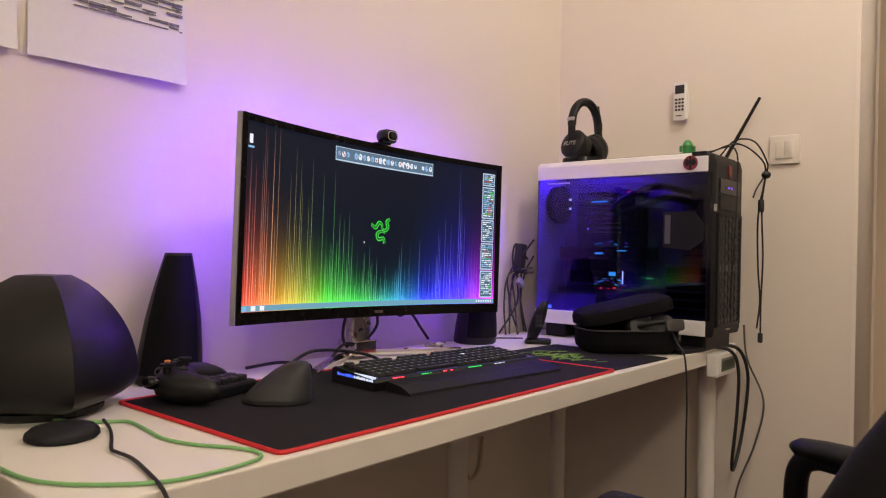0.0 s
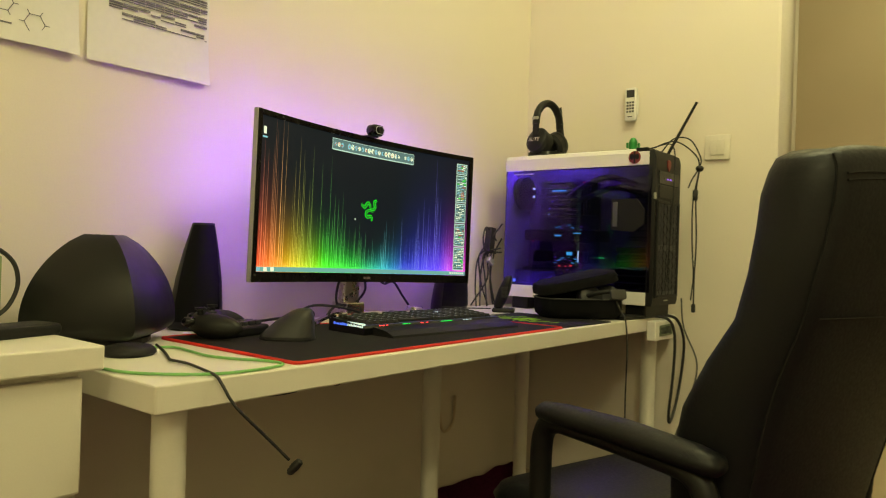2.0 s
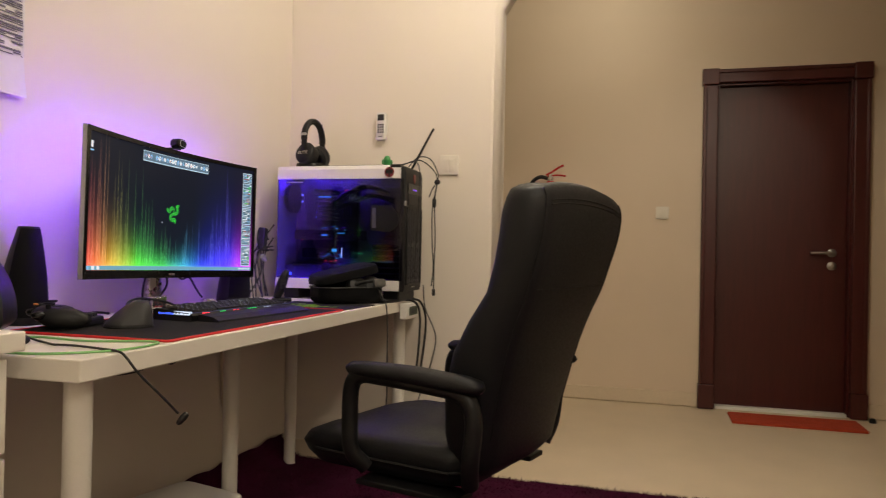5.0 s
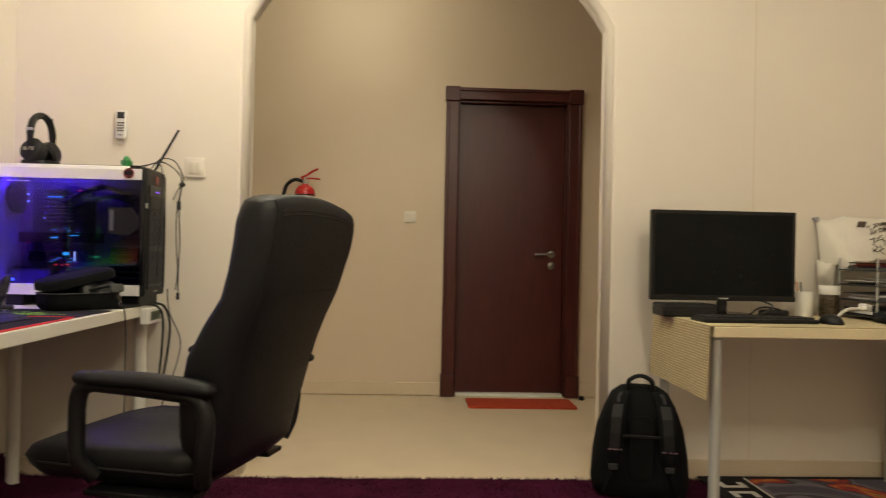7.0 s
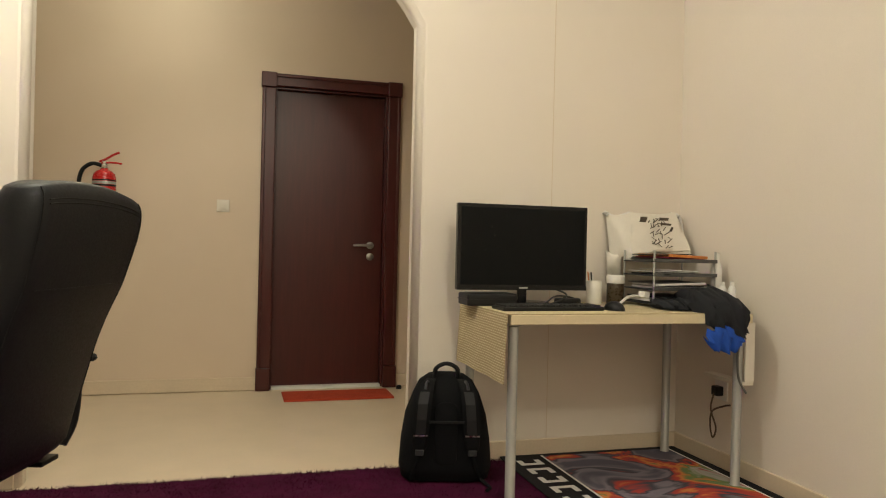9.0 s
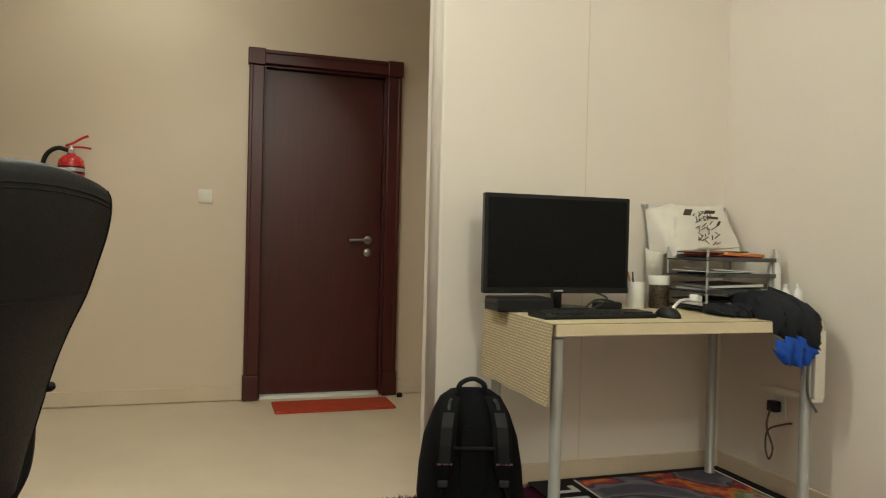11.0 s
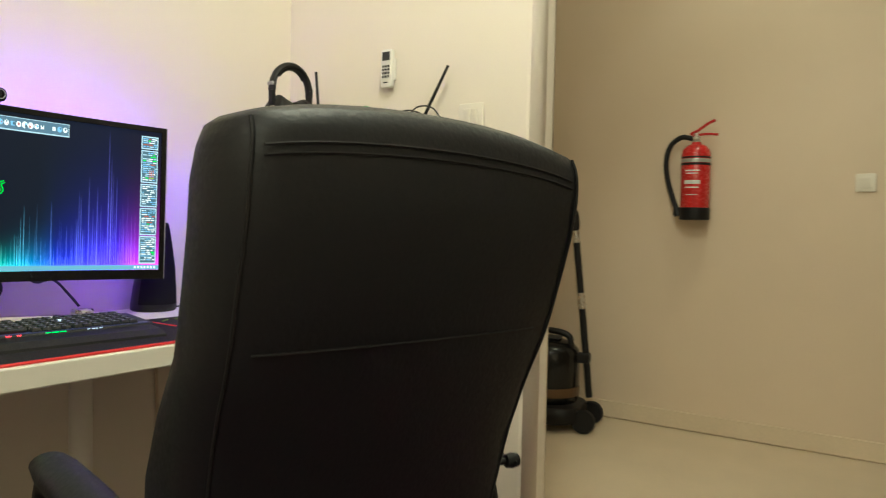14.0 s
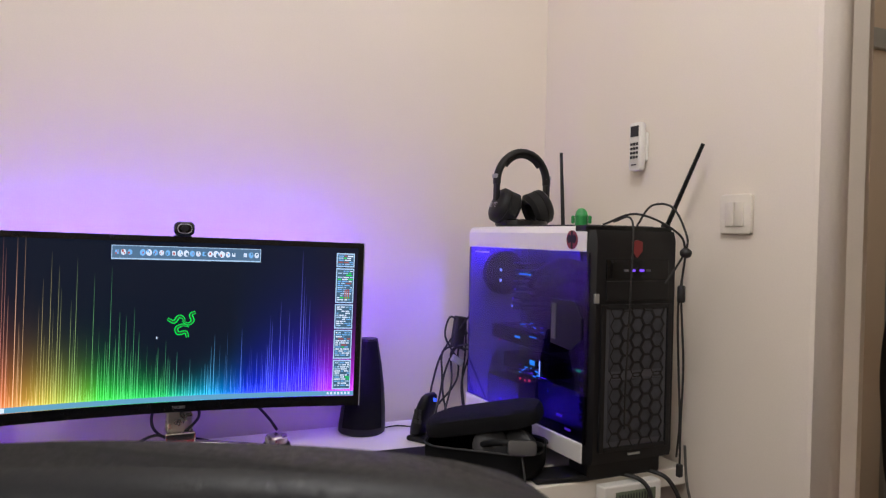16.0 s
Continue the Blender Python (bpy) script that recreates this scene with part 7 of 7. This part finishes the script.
def garment():
    g = empty("folded_garment", pose(0, 0, TZ, 0, 0, 0), "dark navy garment slung over the table edge", "clothes")
    hump = [(-0.34, 0.004), (-0.33, 0.04), (-0.38, 0.075), (-0.45, 0.100), (-0.53, 0.095), (-0.60, 0.072), (-0.648, 0.040), (-0.660, -0.02), (-0.656, -0.062), (-0.632, -0.066), (-0.622, -0.02), (-0.60, 0.004), (-0.52, 0.004), (-0.43, 0.004)]
    part("garment_body", drape(hump, -3.555, -3.785, 2.0, 34, 0.024), M_NAVY, g, smooth=True, angle=80)
    flat = [(-0.33, 0.004), (-0.34, 0.03), (-0.40, 0.048), (-0.48, 0.045), (-0.53, 0.02), (-0.53, 0.004), (-0.43, 0.004)]
    part("loose_sleeve", drape(flat, -3.46, -3.60, 6.0, 20, 0.014), M_NAVY, g, smooth=True, angle=80)
    hem = [(-0.640, -0.045), (-0.656, -0.050), (-0.662, -0.08), (-0.660, -0.11), (-0.656, -0.140), (-0.640, -0.142), (-0.634, -0.10)]
    part("blue_hem", drape(hem, -3.555, -3.715, 9.0, 22, 0.016), M_BLUE, g, "bright blue lower hem", True, 80)


garment()
for i, (x, y, r, h, lab) in enumerate(((-0.33, -3.833, 0.024, 0.245, "tall white plastic bottle by the wall"), (-0.44, -3.83, 0.017, 0.12, "slim white tube standing on the table"), (-0.50, -3.83, 0.017, 0.125, "slim white tube standing on the table"))):
    bt = empty("bottle", Matrix.Translation((x, y if i == 0 else -3.785, TZ)), lab, "bottle", "bottles on the small table")
    part("body", lathe([(r * 0.9, 0), (r, 0.004), (r, h * 0.72), (r * 0.6, h * 0.84), (r * 0.5, h * 0.86)], 16), M_WHITE, bt, smooth=True)
    part("cap", lathe([(r * 0.52, h * 0.86), (r * 0.55, h * 0.87), (r * 0.5, h)], 14), M_WHITE, bt, smooth=True)
AT = Matrix.Translation((-0.05, 0, 0))
so = empty("wall_socket", Matrix.Translation((-0.31, SOUTH + 0.001, 0.36)), "white wall socket with a black plug", "socket")
part("plate", box((-0.043, -0.0, -0.043), (0.043, 0.008, 0.043), 0.003), M_WHITE, so)
part("plug", box((-0.022, 0.008, -0.022), (0.022, 0.045, 0.022), 0.006), M_BLACK, so)
cable("plug_cable", "brown cord hanging knotted from the plug", [[(-0.31, SOUTH + 0.045, 0.35), (-0.31, SOUTH + 0.06, 0.28), (-0.335, SOUTH + 0.05, 0.20), (-0.315, SOUTH + 0.05, 0.15), (-0.295, SOUTH + 0.05, 0.2), (-0.32, SOUTH + 0.06, 0.27), (-0.40, SOUTH + 0.06, 0.31), (-0.43, SOUTH + 0.05, 0.32)]], material("brown_cord", (0.10, 0.06, 0.03), 0.6), 0.004)
AT = Matrix.Translation((-0.05, -0.03, 0))
cable("table_cable", "grey cord hanging over the table side", [[(-0.60, -3.72, TZ - 0.02), (-0.62, -3.735, 0.66), (-0.615, -3.73, 0.56), (-0.60, -3.75, 0.47), (-0.61, -3.78, 0.41)]], M_GREYCABLE, 0.005)


# ---- backpack and printed rug ----
AT = Matrix.Identity(4)
def backpack():
    b = empty("backpack", pose(-0.235, -2.650, 0.012, 0, 0, -104) @ Matrix.Diagonal((1.08, 1.0, 1.03, 1.0)), "black backpack leaning against the wall on the carpet", "backpack")
    loops = []
    for z, w, d, oy in ((0.0, 0.27, 0.13, 0.0), (0.012, 0.34, 0.185, 0.0), (0.06, 0.365, 0.21, 0.0), (0.16, 0.350, 0.205, 0.008), (0.26, 0.315, 0.19, 0.018), (0.34, 0.26, 0.155, 0.03), (0.39, 0.205, 0.115, 0.042), (0.415, 0.14, 0.07, 0.05), (0.422, 0.07, 0.03, 0.052)):
        loops.append([(x + 0.006 * noise.noise(Vector((x * 14, z * 14, 1))), y - oy * -1 + 0.006 * noise.noise(Vector((y * 14, z * 14, 5))), z) for x, y, _ in rounded_loop(w, d, min(w, d) * 0.4, 0, 6)])
    part("body", rings(loops), M_FABRIC, b, smooth=True, angle=70)
    part("grab_handle", tube([(-0.045, 0.01, 0.405), (-0.04, 0.0, 0.445), (0.0, -0.005, 0.465), (0.04, 0.0, 0.445), (0.045, 0.01, 0.405)], 0.009, 8), M_BLACK_SOFT, b, smooth=True)
    for s in (-1, 1):
        path = ((0.402, -0.010, 0.060), (0.392, -0.045, 0.072), (0.365, -0.085, 0.083), (0.32, -0.108, 0.090), (0.26, -0.118, 0.094), (0.20, -0.121, 0.097), (0.15, -0.117, 0.099), (0.125, -0.108, 0.100))
        loops = []
        for i, (z, y, x) in enumerate(path):
            hw = (0.020, 0.026, 0.031, 0.033, 0.033, 0.031, 0.027, 0.016)[i]
            loops.append([(s * x + hw * math.cos(a), y + 0.010 * math.sin(a), z) for a in np.linspace(0, 2 * math.pi, 13)[:-1]])
        st = part("shoulder_strap", rings(loops), M_FABRIC, b, smooth=True, angle=60)
        part("strap_mesh", rings([[(s * x - 0.018, y - 0.0112, z), (s * x + 0.018, y - 0.0112, z), (s * x + 0.018, y - 0.0098, z), (s * x - 0.018, y - 0.0098, z)] for z, y, x in path[2:6]]), M_BLACK_SOFT, st, "black mesh lining")
        part("webbing", tube([(s * 0.100, -0.110, 0.135), (s * 0.112, -0.122, 0.085), (s * 0.128, -0.110, 0.035), (s * 0.135, -0.092, 0.015)], 0.0075, 6), M_FABRIC, st, smooth=True)
        part("reflector", box((s * 0.098 - 0.027, -0.1325, 0.196), (s * 0.098 + 0.027, -0.1310, 0.2015)), M_SILVER, st)
        part("buckle", box((s * 0.100 - 0.016, -0.128, 0.118), (s * 0.100 + 0.016, -0.108, 0.142), 0.004), M_GREY, st)
        part("haul_loop", tube([(s * 0.072, -0.040, 0.398), (s * 0.078, -0.062, 0.392), (s * 0.082, -0.084, 0.370)], 0.006, 6), M_GREY, st, smooth=True)
    part("loose_strap", tube([(0.128, -0.105, 0.030), (0.150, -0.125, 0.014), (0.165, -0.165, 0.010), (0.150, -0.205, 0.010)], 0.007, 6), M_FABRIC, b, smooth=True)
    part("back_pad", moved(slab(0.085, 0.25, 0.03, 0, 0.010, 0.004), Matrix.Translation((0, -0.098, 0.20)) @ Matrix.Rotation(math.pi / 2, 4, "X")), M_FABRIC, b, smooth=True)
    part("chest_clip", box((-0.066, -0.126, 0.246), (0.066, -0.121, 0.256), 0.001), M_BLACK_SOFT, b)
    part("zip", tube([(-0.155, 0.03, 0.08), (-0.15, 0.04, 0.24), (-0.11, 0.055, 0.36), (0.0, 0.07, 0.415), (0.11, 0.055, 0.36), (0.15, 0.04, 0.24), (0.155, 0.03, 0.08)], 0.004, 6), M_GREY, b, smooth=True)


backpack()


def rug_material():
    m = bpy.data.materials.new("printed_rug")
    m.use_nodes = True
    nt = m.node_tree
    bsdf = nt.nodes["Principled BSDF"]
    tex = nt.nodes.new("ShaderNodeTexCoord")
    n = nt.nodes.new("ShaderNodeTexNoise")
    n.inputs["Scale"].default_value, n.inputs["Detail"].default_value, n.inputs["Distortion"].default_value = 2.3, 4, 1.1
    ramp = nt.nodes.new("ShaderNodeValToRGB")
    ramp.color_ramp.interpolation = "EASE"
    cols = [(0.0, (0.02, 0.02, 0.03)), (0.37, (0.09, 0.085, 0.12)), (0.44, (0.20, 0.18, 0.22)), (0.475, (0.05, 0.05, 0.07)), (0.51, (0.42, 0.04, 0.03)), (0.55, (0.62, 0.22, 0.05)), (0.59, (0.14, 0.22, 0.07)), (0.63, (0.40, 0.38, 0.34)), (0.68, (0.35, 0.03, 0.03))]
    ramp.color_ramp.elements[0].color = (*cols[0][1], 1)
    ramp.color_ramp.elements[1].position, ramp.color_ramp.elements[1].color = cols[-1][0], (*cols[-1][1], 1)
    for p, c in cols[1:-1]:
        e = ramp.color_ramp.elements.new(p)
        e.color = (*c, 1)
    nt.links.new(tex.outputs["Object"], n.inputs["Vector"])
    nt.links.new(n.outputs["Fac"], ramp.inputs[0])
    nt.links.new(ramp.outputs[0], bsdf.inputs["Base Color"])
    bsdf.inputs["Roughness"].default_value = 0.95
    return m


def printed_rug():
    r = empty("printed_rug", Matrix.Translation((-0.62, -3.43, 0.017)), "black-bordered rug with a colourful print under the table", "rug")
    part("border", slab(1.16, 0.92, 0.01, 0.0, 0.006, 0.001), M_MAT, r, "black border")
    part("print", moved(slab(1.02, 0.66, 0.004, 0.0, 0.0075), Matrix.Translation((0.03, -0.07, 0))), rug_material(), r, "colourful printed picture")
    for x0, x1, y in ((-0.50, 0.55, 0.262), (-0.50, 0.55, -0.402)):
        part("print_line", box((x0, y - 0.004, 0.006), (x1, y + 0.004, 0.0085)), M_PAPER, r)
    for i in range(7):
        x = 0.46 - i * 0.12
        bm = box((x - 0.035, 0.30, 0.006), (x + 0.035, 0.325, 0.0072))
        box((x - 0.035, 0.385, 0.006), (x + 0.035, 0.41, 0.0072), bm=bm)
        box((x - 0.012 + (0.023 if i % 2 else -0.023), 0.325, 0.006), (x + 0.012 + (0.023 if i % 2 else -0.023), 0.385, 0.0072), bm=bm)
        part("letter_bar", bm, M_PAPER, r)


printed_rug()
w = tagged(part("trim_wall_joint", box((-0.0015, -3.2225, 0.085), (0.0, -3.2200, TOP)), M_SKIRT), "hairline joint running up the cream wall", "", "", "structure")
